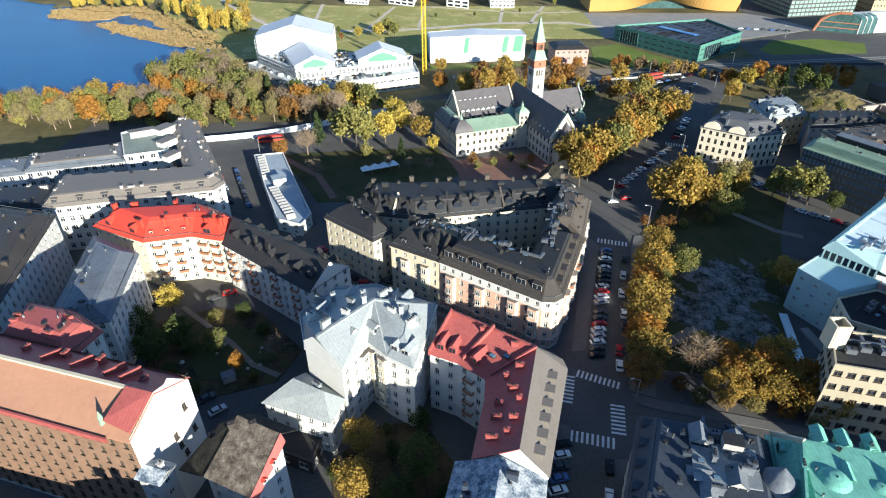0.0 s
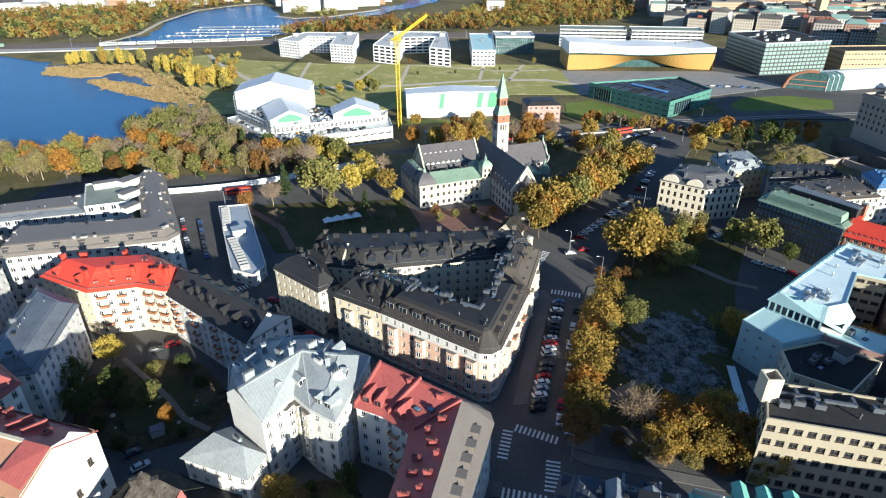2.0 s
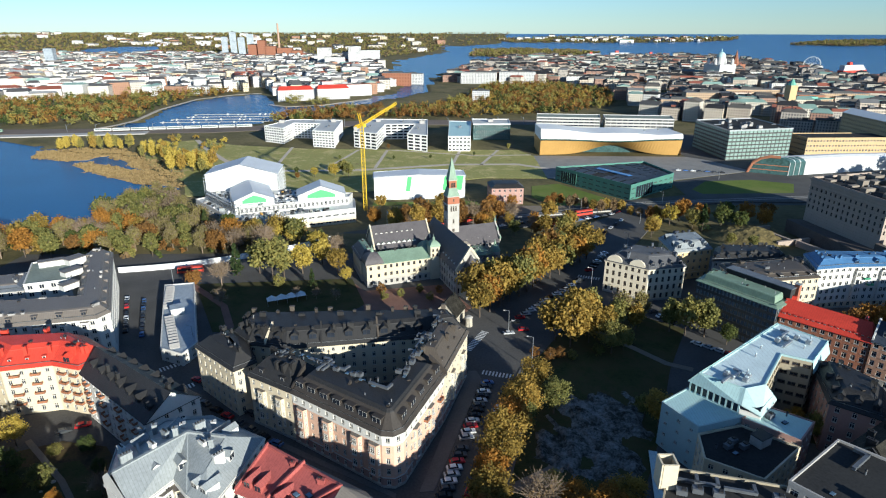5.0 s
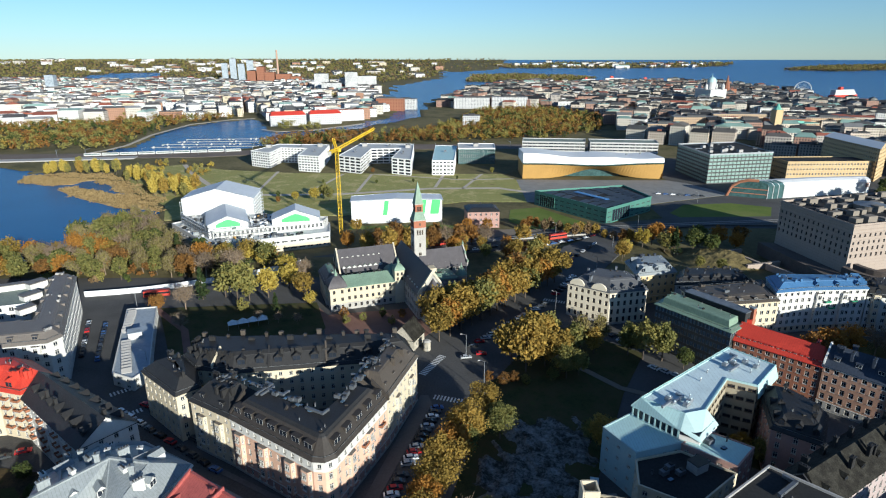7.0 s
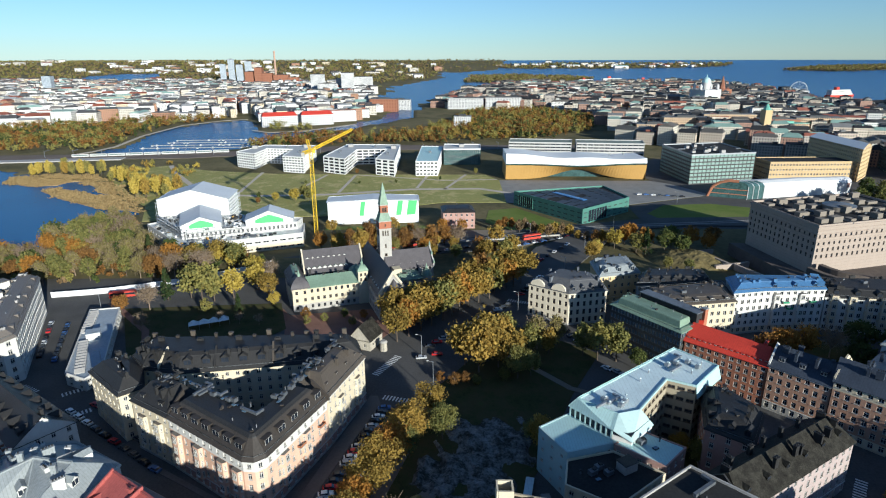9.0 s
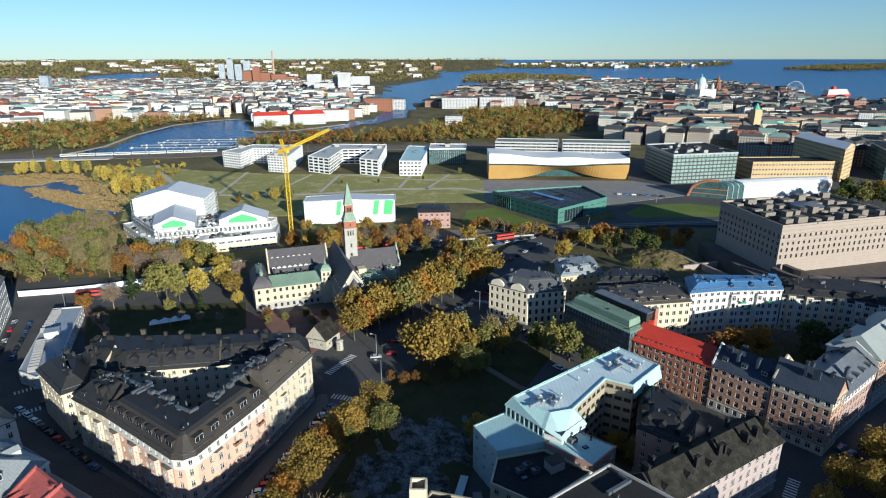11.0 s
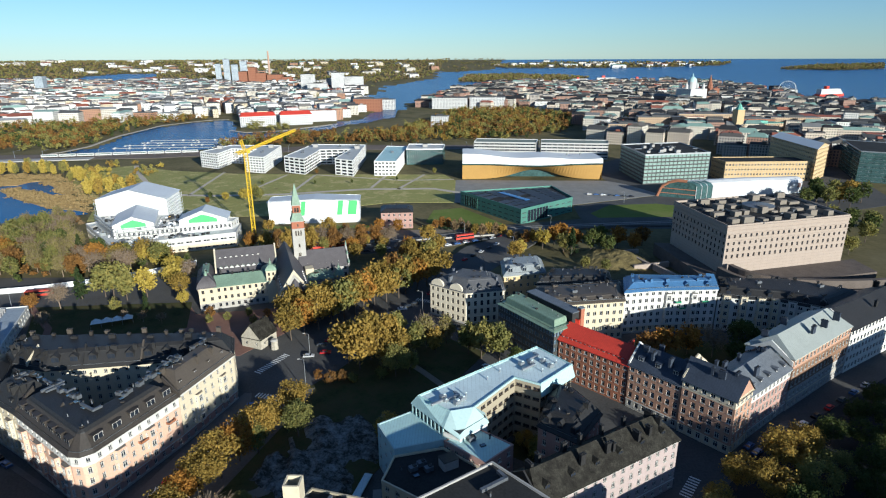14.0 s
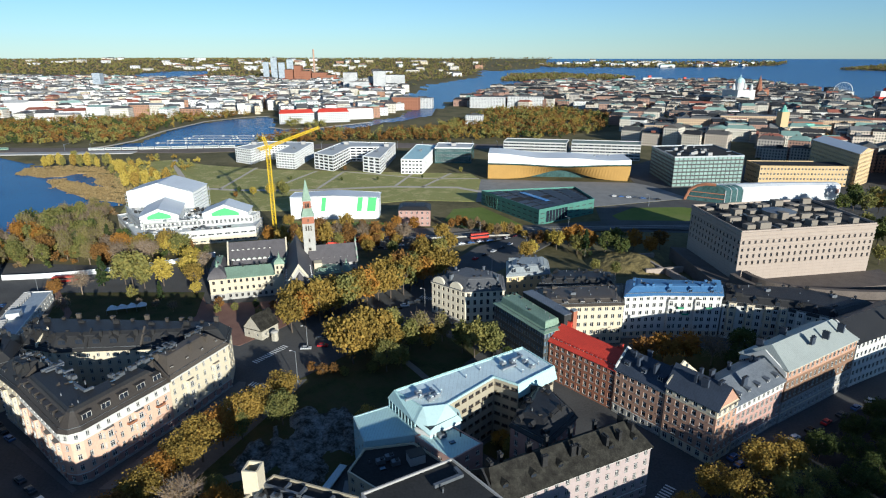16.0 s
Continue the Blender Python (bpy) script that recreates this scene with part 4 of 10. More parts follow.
def scatter_units(poly, z, n, seed, deg=0.0, kinds=("unit", "skylight", "pipe", "pipe", "duct")):
    rr = random.Random(seed)
    poly = inset(ccw(poly), 2.0)
    xs, ys = [p[0] for p in poly], [p[1] for p in poly]
    k = 0
    while k < n:
        x, y = rr.uniform(min(xs), max(xs)), rr.uniform(min(ys), max(ys))
        k += 1
        if inside(np.array([x]), np.array([y]), poly)[0]:
            roof_unit(x, y, z, rr.choice(kinds), deg + rr.choice((0, 90)), rr.uniform(0.8, 1.2))

GREENROOF = mat("grey_green_roof", (0.20, 0.23, 0.20), 0.8, 0.3, 0.1, 1.0, 0.2)

# ---- the triangular block in the middle ----
building("apartment_building", "cream corner apartment house with black metal roof", [(-46, 163), (-29, 149), (-24, 154), (-30, 165), (-37, 172)], 14.0, 5, CREAM, DARKMETAL, ("steps", (3.5, 3.5), (2.0, 1.0)), band=CREAM, chimneys=4, group="town houses", seed=3)
building("apartment_building", "cream courtyard wing with black metal roof and many dormers", [(-37, 172), (-30, 165), (-17, 162.5), (28, 171), (40, 175), (36, 186), (-34, 182)], 14.0, 5, CREAM, DARKMETAL, ("steps", (3.6, 4.2), (1.5, 0.8)), band=CREAM, dormers=((2, 8, 1.2, 1.0, 2.6, 2.0, "gable"), (0, 2, 1.2, 1.0, 2.0, 1.8, "gable"), (1, 2, 1.2, 1.0, 2.0, 1.8, "gable")), chimneys=22, group="town houses", seed=4)

# ---- left blocks ----
building("apartment_building", "white courtyard apartment house with blue grey metal roof", [(-95, 137), (-89, 108), (-103, 104), (-112, 146)], 16.5, 6, WHITEW, MIDMETAL, ("steps", (4.0, 2.6), (1.0, 0.2)), chimneys=4, group="town houses", seed=8)
building("apartment_building", "white apartment house with flat brown roof", [(-118, 108), (-130, 157), (-150, 162), (-160, 112)], 17.5, 6, WHITEW, BROWNMETAL, ("steps", (4.0, 2.0), (3.0, 0.6)), chimneys=4, group="town houses", seed=9)
LRP = [(-140, 166), (-88, 180), (-86, 185), (-117, 243), (-127, 240), (-103, 194), (-145, 186)]
lr = building("apartment_building", "pale blue white apartment house with long grey roof", LRP, 15.2, 5, WHITEW, TAUPE, ("steps", (3.0, 2.6), (1.0, 0.3)), win=(1.5, 1.9, 2.9), band=WHITEW, chimneys=18, chim_mat=GREYW, dormers=((0, 7, 0.8, 1, 1.8, 1.4, "shed"), (2, 6, 0.8, 1, 1.8, 1.4, "shed"), (5, 6, 0.8, 1, 1.8, 1.4, "shed"), (4, 4, 0.8, 1, 1.8, 1.4, "shed")), group="town houses", seed=10, topm=TAUPE, blind=(3,))
for s_ in (0.5, 0.66, 0.8, 0.93):
    bay(lr, LRP[0], LRP[1], s_, 3.2, 1.0, 2.0, 14.2, 4, WHITEW)
building("apartment_building", "pale apartment house with dark flat sloped roof", [(-166, 164), (-140.4, 167), (-145.4, 185), (-174, 180)], 13.4, 5, WHITEW, DARKMETAL, ("steps", (3.0, 2.0), (1.0, 0.3)), win=(1.4, 1.8, 2.9), band=WHITEW, chimneys=6, chim_mat=GREYW, group="town houses", seed=101, blind=(1, 3), joined=True)
building("apartment_building", "white apartment row with dark grey roof facing the bay", [(-215, 178), (-164.2, 194.5), (-170.2, 208), (-222, 192)], 13.6, 5, WHITEW, MIDMETAL, ("steps", (3.0, 1.4), (1.0, 0.3)), win=(1.4, 1.8, 2.9), chimneys=8, chim_mat=GREYW, group="town houses", seed=11, blind=(1, 2, 3), joined=True)
building("apartment_building", "grey apartment row with glazed grey roof facing the bay", [(-164, 194.6), (-131.2, 205), (-138.2, 221), (-170, 208.2)], 14.2, 5, GREYW, MIDMETAL, ("steps", (3.0, 1.6), (1.0, 0.3)), win=(1.4, 1.8, 2.9), chimneys=8, chim_mat=GREYW, topm=TAUPE, group="town houses", seed=12, blind=(1, 2, 3), joined=True)
building("apartment_building", "tall white yard wing with terrace roof", [(-131, 205.2), (-116, 210.8), (-127.4, 236), (-143, 228)], 16.0, 6, WHITEW, GREENROOF, ("flat", 0.6), win=(1.6, 1.8, 3.4), group="town houses", seed=13, blind=(1, 2, 3), joined=True)
for x, y, z, w_, d_, h_, a_ in ((-119, 217, 15.6, 7, 4, 2.4, 62), (-125, 229, 15.6, 7, 5, 3.0, 62), (-112, 204, 15.6, 6, 3.4, 2.2, 62), (-133, 226, 15.8, 9, 3, 2.6, 28)):
    s = thing("roof_penthouse", (x, y, z), "grey roof penthouse with dark top", "roof structure", "roof equipment")
    mb = MB()
    mb.box((x, y, z), (w_, d_, h_), radians(a_))
    part("body", mb, WHITEW, s)
    mb = MB()
    mb.box((x, y, z + h_), (w_ + 0.5, d_ + 0.5, 0.3), radians(a_), 0, 1, True)
    part("roof", mb, TAUPE, s)
# ---- white ornate house and red house in front ----
building("apartment_building", "grey house with blue white metal roof", [(-4, 68.8), (12.2, 65.4), (9, 48), (-8, 51)], 15.5, 5, GREYW, PEELING, ("gable", 3.6, 0.0, 1), chimneys=6, chim_mat=BLUEMETAL, group="town houses", seed=15)
JP = [(-49.8, 65.0), (-40.5, 60.9), (-36.6, 69.3), (-45.6, 73.5)]
smh = building("small_house", "old courtyard house with weathered brown tile roof and red verge", JP, 16.6, 6, WHITEW, TILE, ("none",), seed=16, cat="house", blind=(3,))
panel(smh, "tile_roof", [(-50.2, 64.6, 16.6), (-40.4, 60.3, 16.6), (-36.3, 69.5, 22.6), (-45.6, 73.7, 22.6)], TILE)
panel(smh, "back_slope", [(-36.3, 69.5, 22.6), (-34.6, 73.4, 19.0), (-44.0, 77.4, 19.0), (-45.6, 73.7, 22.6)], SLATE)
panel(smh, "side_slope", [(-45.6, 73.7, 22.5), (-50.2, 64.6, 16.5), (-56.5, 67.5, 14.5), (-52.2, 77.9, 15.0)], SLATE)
wm = MB()
wm.add([(-40.5, 60.9, 16), (-36.6, 69.3, 16), (-36.6, 69.3, 22.4), (-40.5, 60.9, 16.6)], [(0, 1, 2, 3)])
wm.add([(-36.6, 69.3, 16), (-45.6, 73.5, 16), (-45.6, 73.5, 22.3), (-36.6, 69.3, 22.4)], [(0, 1, 2, 3)])
part("gable_wall", wm, WHITEW, smh)
panel(smh, "red_verge", [(-40.4, 60.3, 16.7), (-39.7, 60.1, 15.2), (-35.7, 69.3, 20.9), (-36.4, 69.5, 22.8)], MAROON)
for s_ in (0.3, 0.6):
    p = Vector((-39.9, 60.4, 15.9)).lerp(Vector((-36.0, 69.4, 21.4)), s_)
    put("dormer", dormer_mesh(0.9, 1.0, 0.8, "gable", REDMETAL, WHITEPAINT), smh, pose(p.x + 0.4, p.y, p.z - 0.6, 0, 0, 65))
for x, y, z in ((-46.5, 72, 21.2), (-51.5, 73.5, 16.4), (-48.5, 74.5, 18.6), (-42, 71.5, 22.2)):
    put("chimney", chimney_mesh(1.1, 0.8, 1.0, BROWNMETAL), smh, pose(x, y, z, 0, 0, 25))
building("yard_wing", "low yard wing with pale metal roof", [(-60.4, 67.4), (-56.2, 66.2), (-57.2, 62.4), (-61.6, 63.6)], 17.6, 6, GREYW, PEELING, ("gable", 0.9, 0.0, 0), seed=171, cat="building", chimneys=1, chim_mat=GREYW)
building("apartment_building", "front house with dark weathered tile roof", [(-58, 57.5), (-40.8, 57.0), (-43, 40), (-62, 42)], 15.0, 5, GREYW, TILE, ("gable", 5.0, 0.0, 1), seed=172, chimneys=4, chim_mat=BROWNMETAL, group="town houses")
building("yard_shed", "low dark flat roofed yard building", [(-50, 91), (-33.8, 86), (-35, 78.5), (-44, 82)], 2.2, 1, BROWNMETAL, BITUMEN, ("flat", 0.3), win=(2.2, 2.2, 3.4), seed=17, cat="shed")
KP = [(33.3, 80), (56.5, 74.5), (50, 50), (23, 54), (25.8, 61)]
kh = building("apartment_building", "pink and grey apartment house with dark blue grey mansard roof", KP, 15.0, 5, GREYW, NAVYMETAL, ("steps", (3.4, 4.6), (0.8, 0.6)), band=CREAM, dormers=((4, 4, 0.5, 0.6, 1.8, 1.9, "gable"), (0, 5, 0.8, 1.0, 1.5, 1.2, "shed")), chimneys=6, chim_mat=BLUEMETAL, group="town houses", seed=18, storeys={4: (1, CREAM)})
for s_ in (0.15, 0.5, 0.85):
    bay(kh, KP[4], KP[0], s_, 3.4, 1.2, 1.2, 14.4, 4, PINK)
for a, b in (((44, 77, 18.5), (40, 60, 19.0)), ((50.5, 75.5, 18.0), (46, 57, 19.0))):
    firewall(kh, a, b, 1.2, MIDMETAL, 0.5)
# lighter metal here paints in the sunlight on the navy roof's middle
panel(kh, "inner_roof", [(37, 62, 20.9), (48, 60, 20.9), (51, 71, 20.2), (40, 73.5, 20.2)], GREYMETAL)
for x, y, k in ((42, 70, "unit"), (46, 69, "house"), (39.5, 66, "skylight"), (44, 64, "pipe"), (48, 65, "unit"), (36, 71, "pipe"), (41, 62.5, "skylight"), (49.5, 70, "pipe")):
    roof_unit(x, y, 20.7, k, -14, 0.8)
tu = MB()
tu.cone((52.0, 62.5, 8), 2.6, 2.6, 12.0, 14)
part("turret_wall", tu, GREYW, kh, smooth=True)
tu = MB()
tu.cone((52.0, 62.5, 20.0), 3.0, 0.1, 3.6, 14)
part("turret_roof", tu, MIDMETAL, kh, smooth=True)
LP = [(57, 75.5), (78, 71), (72, 48), (50.6, 52)]
lh = building("apartment_building", "yellow apartment house with turquoise copper roof and gables", LP, 15.6, 5, YELLOW, VERDIGRIS, ("steps", (3.4, 4.2), (0.8, 0.6)), band=CREAM, dormers=((0, 4, 0.6, 0.8, 2.2, 1.8, "gable"), (3, 3, 0.6, 0.8, 2.2, 1.8, "gable")), sidem=VERDIGRIS, chimneys=3, chim_mat=VERDIGRIS, group="town houses", seed=19)
firewall(lh, (57.2, 75.6, 16), (59.5, 70, 20.6), 1.4, CREAM, 0.6)
firewall(lh, (59.5, 70, 20.6), (52.5, 54, 20.4), 0.8, VERDIGRIS, 0.5)
for x, y, r_ in ((61.5, 62.5, 3.0), (68.5, 61.0, 2.2)):
    tu = MB()
    tu.cone((x, y, 14), r_, r_, 5.4, 16)
    part("turret_wall", tu, YELLOW, lh, smooth=True)
    tu = MB()
    for k in range(5):
        a0, a1 = k / 5 * 1.5, (k + 1) / 5 * 1.5
        tu.cone((x, y, 19.4 + r_ * 0.7 * math.sin(a0)), r_ * 1.08 * math.cos(a0), max(0.1, r_ * 1.08 * math.cos(a1)), r_ * 0.7 * (math.sin(a1) - math.sin(a0)), 16, cap=False)
    part("turret_dome", tu, VERDIGRIS, lh, smooth=True)
for x, y, a in ((63.5, 70.5, -12), (67.5, 69.5, -12), (72, 68.5, -12), (65, 66, 168), (71, 64.5, 168)):
    put("dormer", dormer_mesh(2.4, 1.6, 3.0, "gable", VERDIGRIS, VERDIGRIS), lh, pose(x, y, 18.6, 0, 0, a))

for k in range(14):
    roof_unit(-3 + (k % 5) * 2.9 + rnd.uniform(-0.6, 0.6), 54 + (k // 5) * 4 + rnd.uniform(-1, 1), 15.6 + 3.4 * max(0.0, 1 - abs(k % 5 - 1.9) / 2.6), ("skylight", "pipe", "unit", "skylight")[k % 4], -11, 0.8)
for x, y, z, w_, a in ((40.5, 69.5, 19.6, 3.4, -14), (46.5, 68, 19.6, 3.0, -14), (36.5, 64.5, 18.6, 2.6, -104), (44, 60.5, 19.4, 3.2, -14), (49, 66.5, 18.8, 2.6, 76), (38.5, 58.5, 18.8, 2.8, -14)):
    put("dormer", dormer_mesh(w_, 1.6, 3.2, "gable", MIDMETAL, GREYW), kh, pose(x, y, z, 0, 0, a))
for k_, (x, y, z) in enumerate(((38.2, 72, 20), (43.5, 71.5, 20), (47.8, 72.2, 20), (41.8, 66.5, 20.6), (37.5, 67.5, 20), (46.5, 63.5, 20.6), (34.5, 62, 19.6), (40, 59.8, 20.4))):
    put("chimney", chimney_mesh((1.4, 2.2)[k_ % 2], 0.8, (1.2, 1.8)[k_ % 2], (NAVYMETAL, MIDMETAL)[k_ % 2]), kh, pose(x, y, z, 0, 0, -14 + 90 * (k_ % 3 == 0)))
panel(kh, "bay_roof", [(34.5, 52.6, 17.6), (42.5, 51.2, 17.6), (42.0, 55.5, 19.8), (36.0, 56.5, 19.8)], PALECOPPER)
# ---- right hand blocks ----
building("office_building", "beige office block with flat dark roof", [(79, 93.5), (118, 84), (124, 96), (84.5, 105.5)], 17.5, 5, OFFICEW, BITUMEN, ("flat", 0.6), win=(1.7, 1.6, 2.6), seed=20, frame=DARKPAINT)
building("office_building", "grey office block with flat dark roof and low parapet", [(125.5, 112.5), (107, 98.7), (118, 86), (138, 100)], 20.0, 6, GREYW, BITUMEN, ("flat", 0.6), win=(1.7, 1.6, 2.6), seed=21)
building("apartment_building", "pale pink house with dark slate roof and small dormers", [(176, 131.7), (136, 106), (129, 116), (168, 141)], 13.8, 5, SLATEWALL, SLATE, ("gable", 5.0, 2.0, 0), band=WHITEW, dormers=((2, 6, 2.0, 1.5, 1.7, 1.2, "gable"),), chimneys=14, chim_mat=DARKMETAL, group="town houses", seed=22)
building("office_building", "dark glass office block with green copper roof", [(133, 215.5), (151.5, 190), (160, 197), (142, 224)], 16.0, 6, DARKFINS, PALECOPPER, ("steps", (2.5, 0.6), (0.4, 2.2), (0.3, 0.3)), win=(1.15, 2.3, 1.45), frame=STEEL, pane=SKYGLASS, seed=25, chimneys=2)
building("apartment_building", "red brown house with bright red metal roof", [(153.5, 191), (173.5, 172), (181, 181), (161, 203)], 13.0, 5, BRICKORANGE, REDMETAL, ("gable", 4.5, 1.0, 0), chimneys=3, sidem=WHITEPAINT, dormers=((0, 15, 1.0, 0.6, 0.9, 0.7, "shed"),), group="town houses", seed=26, win=(1.4, 1.9, 2.5))
building("apartment_building", "pink brown house with slate roof", [(173.5, 171.5), (186, 158.5), (197, 167), (182, 180.5)], 14.0, 5, ROWPEACH, BLUEMETAL, ("gable", 5.0, 0.0, 0), chimneys=6, band=WHITEW, storeys={0: (1, GRANITE)}, dormers=((0, 3, 1.6, 1.6, 1.8, 1.4, "shed"),), group="town houses", seed=27, win=(1.4, 1.9, 2.5))
building("apartment_building", "peach gabled house with grey slate roof", [(186, 158), (197, 146), (205, 153), (193, 166)], 16.5, 6, ROWPEACH, BLUEMETAL, ("gable", 5.5, 0.0, 0), chimneys=5, band=CREAM, storeys={0: (1, CREAM), 5: (2, CREAM)}, group="town houses", seed=28, win=(1.4, 1.9, 2.5))
building("apartment_building", "pink street house with grey metal roof", [(201.5, 150.5), (225, 169.5), (215, 180), (194, 162)], 14.0, 5, PINK, MIDMETAL, ("gable", 4.5, 0.0, 0), chimneys=7, chim_mat=BLUEMETAL, band=WHITEW, storeys={0: (1, GREYW), 4: (2, WHITEW)}, dormers=((0, 6, 1.2, 1.0, 1.3, 1.0, "shed"),), group="town houses", seed=29, win=(1.4, 1.9, 2.5))
building("apartment_building", "brick street house with grey metal roof", [(225.5, 169.5), (259, 195), (249, 207), (215, 180.5)], 17.4, 5, GREYW, PALEROOF, ("gable", 5.0, 3.0, 0), chimneys=6, chim_mat=BLUEMETAL, band=CREAM, storeys={2: (1, BRICK), 3: (2, BRICK), 4: (3, ROWPEACH)}, group="town houses", seed=30, win=(1.4, 1.9, 2.5))
building("apartment_building", "white street house with dark metal roof", [(259.5, 195), (300, 222), (290, 236), (249.5, 207.5)], 15.5, 5, WHITEW, DARKMETAL, ("gable", 5.0, 0.0, 0), chimneys=4, group="town houses", seed=31, win=(1.4, 1.9, 2.5))
BRP = [(186, 226), (200, 229), (226, 231), (229, 242), (190, 243)]
bl = building("apartment_building", "white apartment house with shining blue metal roof", BRP, 17.0, 6, WHITEW, BLUEROOF, ("steps", (3.5, 2.6), (1.5, 0.4)), band=WHITEW, chimneys=10, dormers=((1, 3, 0.8, 1, 1.8, 1.3, "gable"), (2, 5, 0.8, 1, 1.8, 1.3, "gable")), group="town houses", seed=32, win=(1.3, 1.9, 2.7), base=GRANITE, storeys={0: (1, CREAM)})
building("apartment_building", "beige apartment house with brown flat roof", [(152, 216), (185, 222), (188, 243), (150, 234)], 15.0, 5, CREAM, BROWNROOF, ("steps", (3.5, 1.6), (2, 0.3)), band=CREAM, chimneys=9, dormers=((0, 5, 0.8, 1, 1.6, 1.2, "shed"),), group="town houses", seed=33, win=(1.3, 1.9, 2.7))
bkp = [(104, 245), (120, 234), (137, 238), (136, 254), (117, 260)]
bk = building("bank_house", "cream stone corner house with curved gables and grey roof", bkp, 13.0, 4, BANKW, GREYSLATE, ("steps", (5.2, 3.6), (1.2, 0.5)), band=BANKW, base=GRANITE, win=(1.2, 2.3, 2.6), frame=DARKPAINT, chimneys=5, chim_mat=MIDMETAL, dormers=((1, 4, 0.8, 1, 1.8, 1.5, "gable"),), group="town houses", seed=34)
for s_ in (0.22, 0.74):
    a_, b_ = Vector(bkp[0]), Vector(bkp[1])
    d_ = (b_ - a_).normalized()
    c_ = a_.lerp(b_, s_) + Vector((d_.y, -d_.x)) * 0.35
    mb = MB()
    arc = [(c_ + d_ * 3.4 * math.cos(k * math.pi / 10), 13.2 + 3.0 * math.sin(k * math.pi / 10)) for k in range(11)]
    front = [(p.x, p.y, z) for p, z in arc]
    back = [(p.x - d_.y * 1.0, p.y + d_.x * 1.0, z) for p, z in arc]
    mb.add(front, [tuple(range(11))])
    for k in range(10):
        mb.quad(front[k], back[k], back[k + 1], front[k + 1])
    mb.add(back[::-1], [tuple(range(11))])
    part("curved_gable", mb, BANKW, bk)
building("apartment_building", "yellow grey house with white roof", [(138, 256), (158, 262), (158, 280), (138, 276)], 12.5, 4, YELLOW, GREYMETAL, ("steps", (3.0, 3.0), (1.5, 0.6)), chimneys=8, chim_mat=BLUEMETAL, dormers=((0, 3, 0.8, 1, 2.2, 2.0, "gable"), (3, 2, 0.8, 1, 2.2, 2.0, "gable")), band=CREAM, group="town houses", seed=35)
building("apartment_building", "grey house with dark roof", [(152, 246), (186, 247), (188, 262), (160, 262)], 12.5, 4, GREYW, DARKMETAL, ("steps", (3.0, 2.6), (1.5, 0.4)), band=GREYW, dormers=((0, 7, 0.8, 1, 1.8, 1.5, "gable"),), chimneys=12, group="town houses", seed=36)
WRP = [(226.6, 231.2), (250, 226), (265, 217), (288, 232), (262, 247), (232, 248)]
wr = building("apartment_building", "white courtyard row with dark metal roof", WRP, 13.5, 5, WHITEW, DARKMETAL, ("steps", (3.5, 3.0), (1.5, 0.4)), band=WHITEW, dormers=((0, 3, 0.8, 1, 2.0, 1.8, "gable"), (1, 3, 0.8, 1, 2.0, 1.8, "gable"), (5, 4, 0.8, 1, 2.0, 1.8, "gable")), chimneys=14, group="town houses", seed=37, win=(1.3, 1.9, 2.7))
for s_ in (0.14, 0.42, 0.7, 0.92):
    bay(wr, WRP[0], WRP[1], s_, 3.4, 1.3, 1.5, 14.6, 4, CREAM)
for s_ in (0.25, 0.7):
    bay(wr, WRP[1], WRP[2], s_, 3.4, 1.3, 1.5, 14.6, 4, WHITEW)
for s_ in (0.2, 0.62):
    bay(bl, BRP[1], BRP[2], s_, 3.2, 1.0, 1.5, 15.4, 4, WHITEW)
GREENAWN = mat("green_balcony_cloth", (0.05, 0.26, 0.14), 0.8, 0.15)
for s_, z in ((0.36, 11.0), (0.44, 8.2), (0.8, 11.0)):
    balcony(bl, BRP[1], BRP[2], s_, z, GREENAWN, 2.4)
for x, y, k in ((158, 222, "pipe"), (165, 226, "unit"), (172, 230, "pipe"), (178, 226, "skylight"), (182, 236, "pipe"), (236, 238, "pipe"), (246, 238, "unit"), (258, 236, "pipe"), (270, 234, "unit"), (276, 232, "pipe")):
    roof_unit(x, y, 16.6, k, 15, 1.0)
pl = thing("roof_plant_room", (152.5, 208, 18.2), "long dark plant room on the green roofed office", "roof plant room", "roof equipment")
mb = MB()
mb.box((153.4, 207.6, 16.4), (25, 4.2, 4.4), radians(-55))
part("body", mb, BITUMEN, pl)
mb = MB()
mb.box((153.4, 207.6, 20.8), (25.6, 4.8, 0.3), radians(-55), 0, 1, True)
part("roof", mb, MIDMETAL, pl)
ch_ = thing("brick_chimney", (162.4, 198.4, GZ), "square orange brick chimney stack", "chimney")
mb = MB()
mb.box((162.4, 198.4, GZ), (1.8, 1.8, 24.0), radians(-55))
part("shaft", mb, REDBRICK, ch_)
mb = MB()
mb.box((162.4, 198.4, GZ + 24.0), (2.1, 2.1, 0.3), radians(-55), 0, 1, True)
part("cap", mb, GREYMETAL, ch_)
PAR = [(240.9, 333), (249.4, 281.2), (322, 303.4), (313.5, 355.2)]
par = building("parliament", "reddish granite parliament palace with flat cluttered roof", PAR, 29.4, 9, ROSEGRANITE, BITUMEN, ("flat", 1.2), win=(1.15, 2.0, 3.3), bare=(0, 1, 2, 3, 8), band=ROSEGRANITE, frame=DARKPAINT, seed=38, joined=True, cat="public building")

# ---- the long peach block ----
CBP = [(-8.5, 137.4), (18.6, 119.6), (21.6, 119.4), (24.0, 121.2), (33.8, 147.4), (22.3, 150.8), (16.5, 137.0), (-2.8, 148.8)]
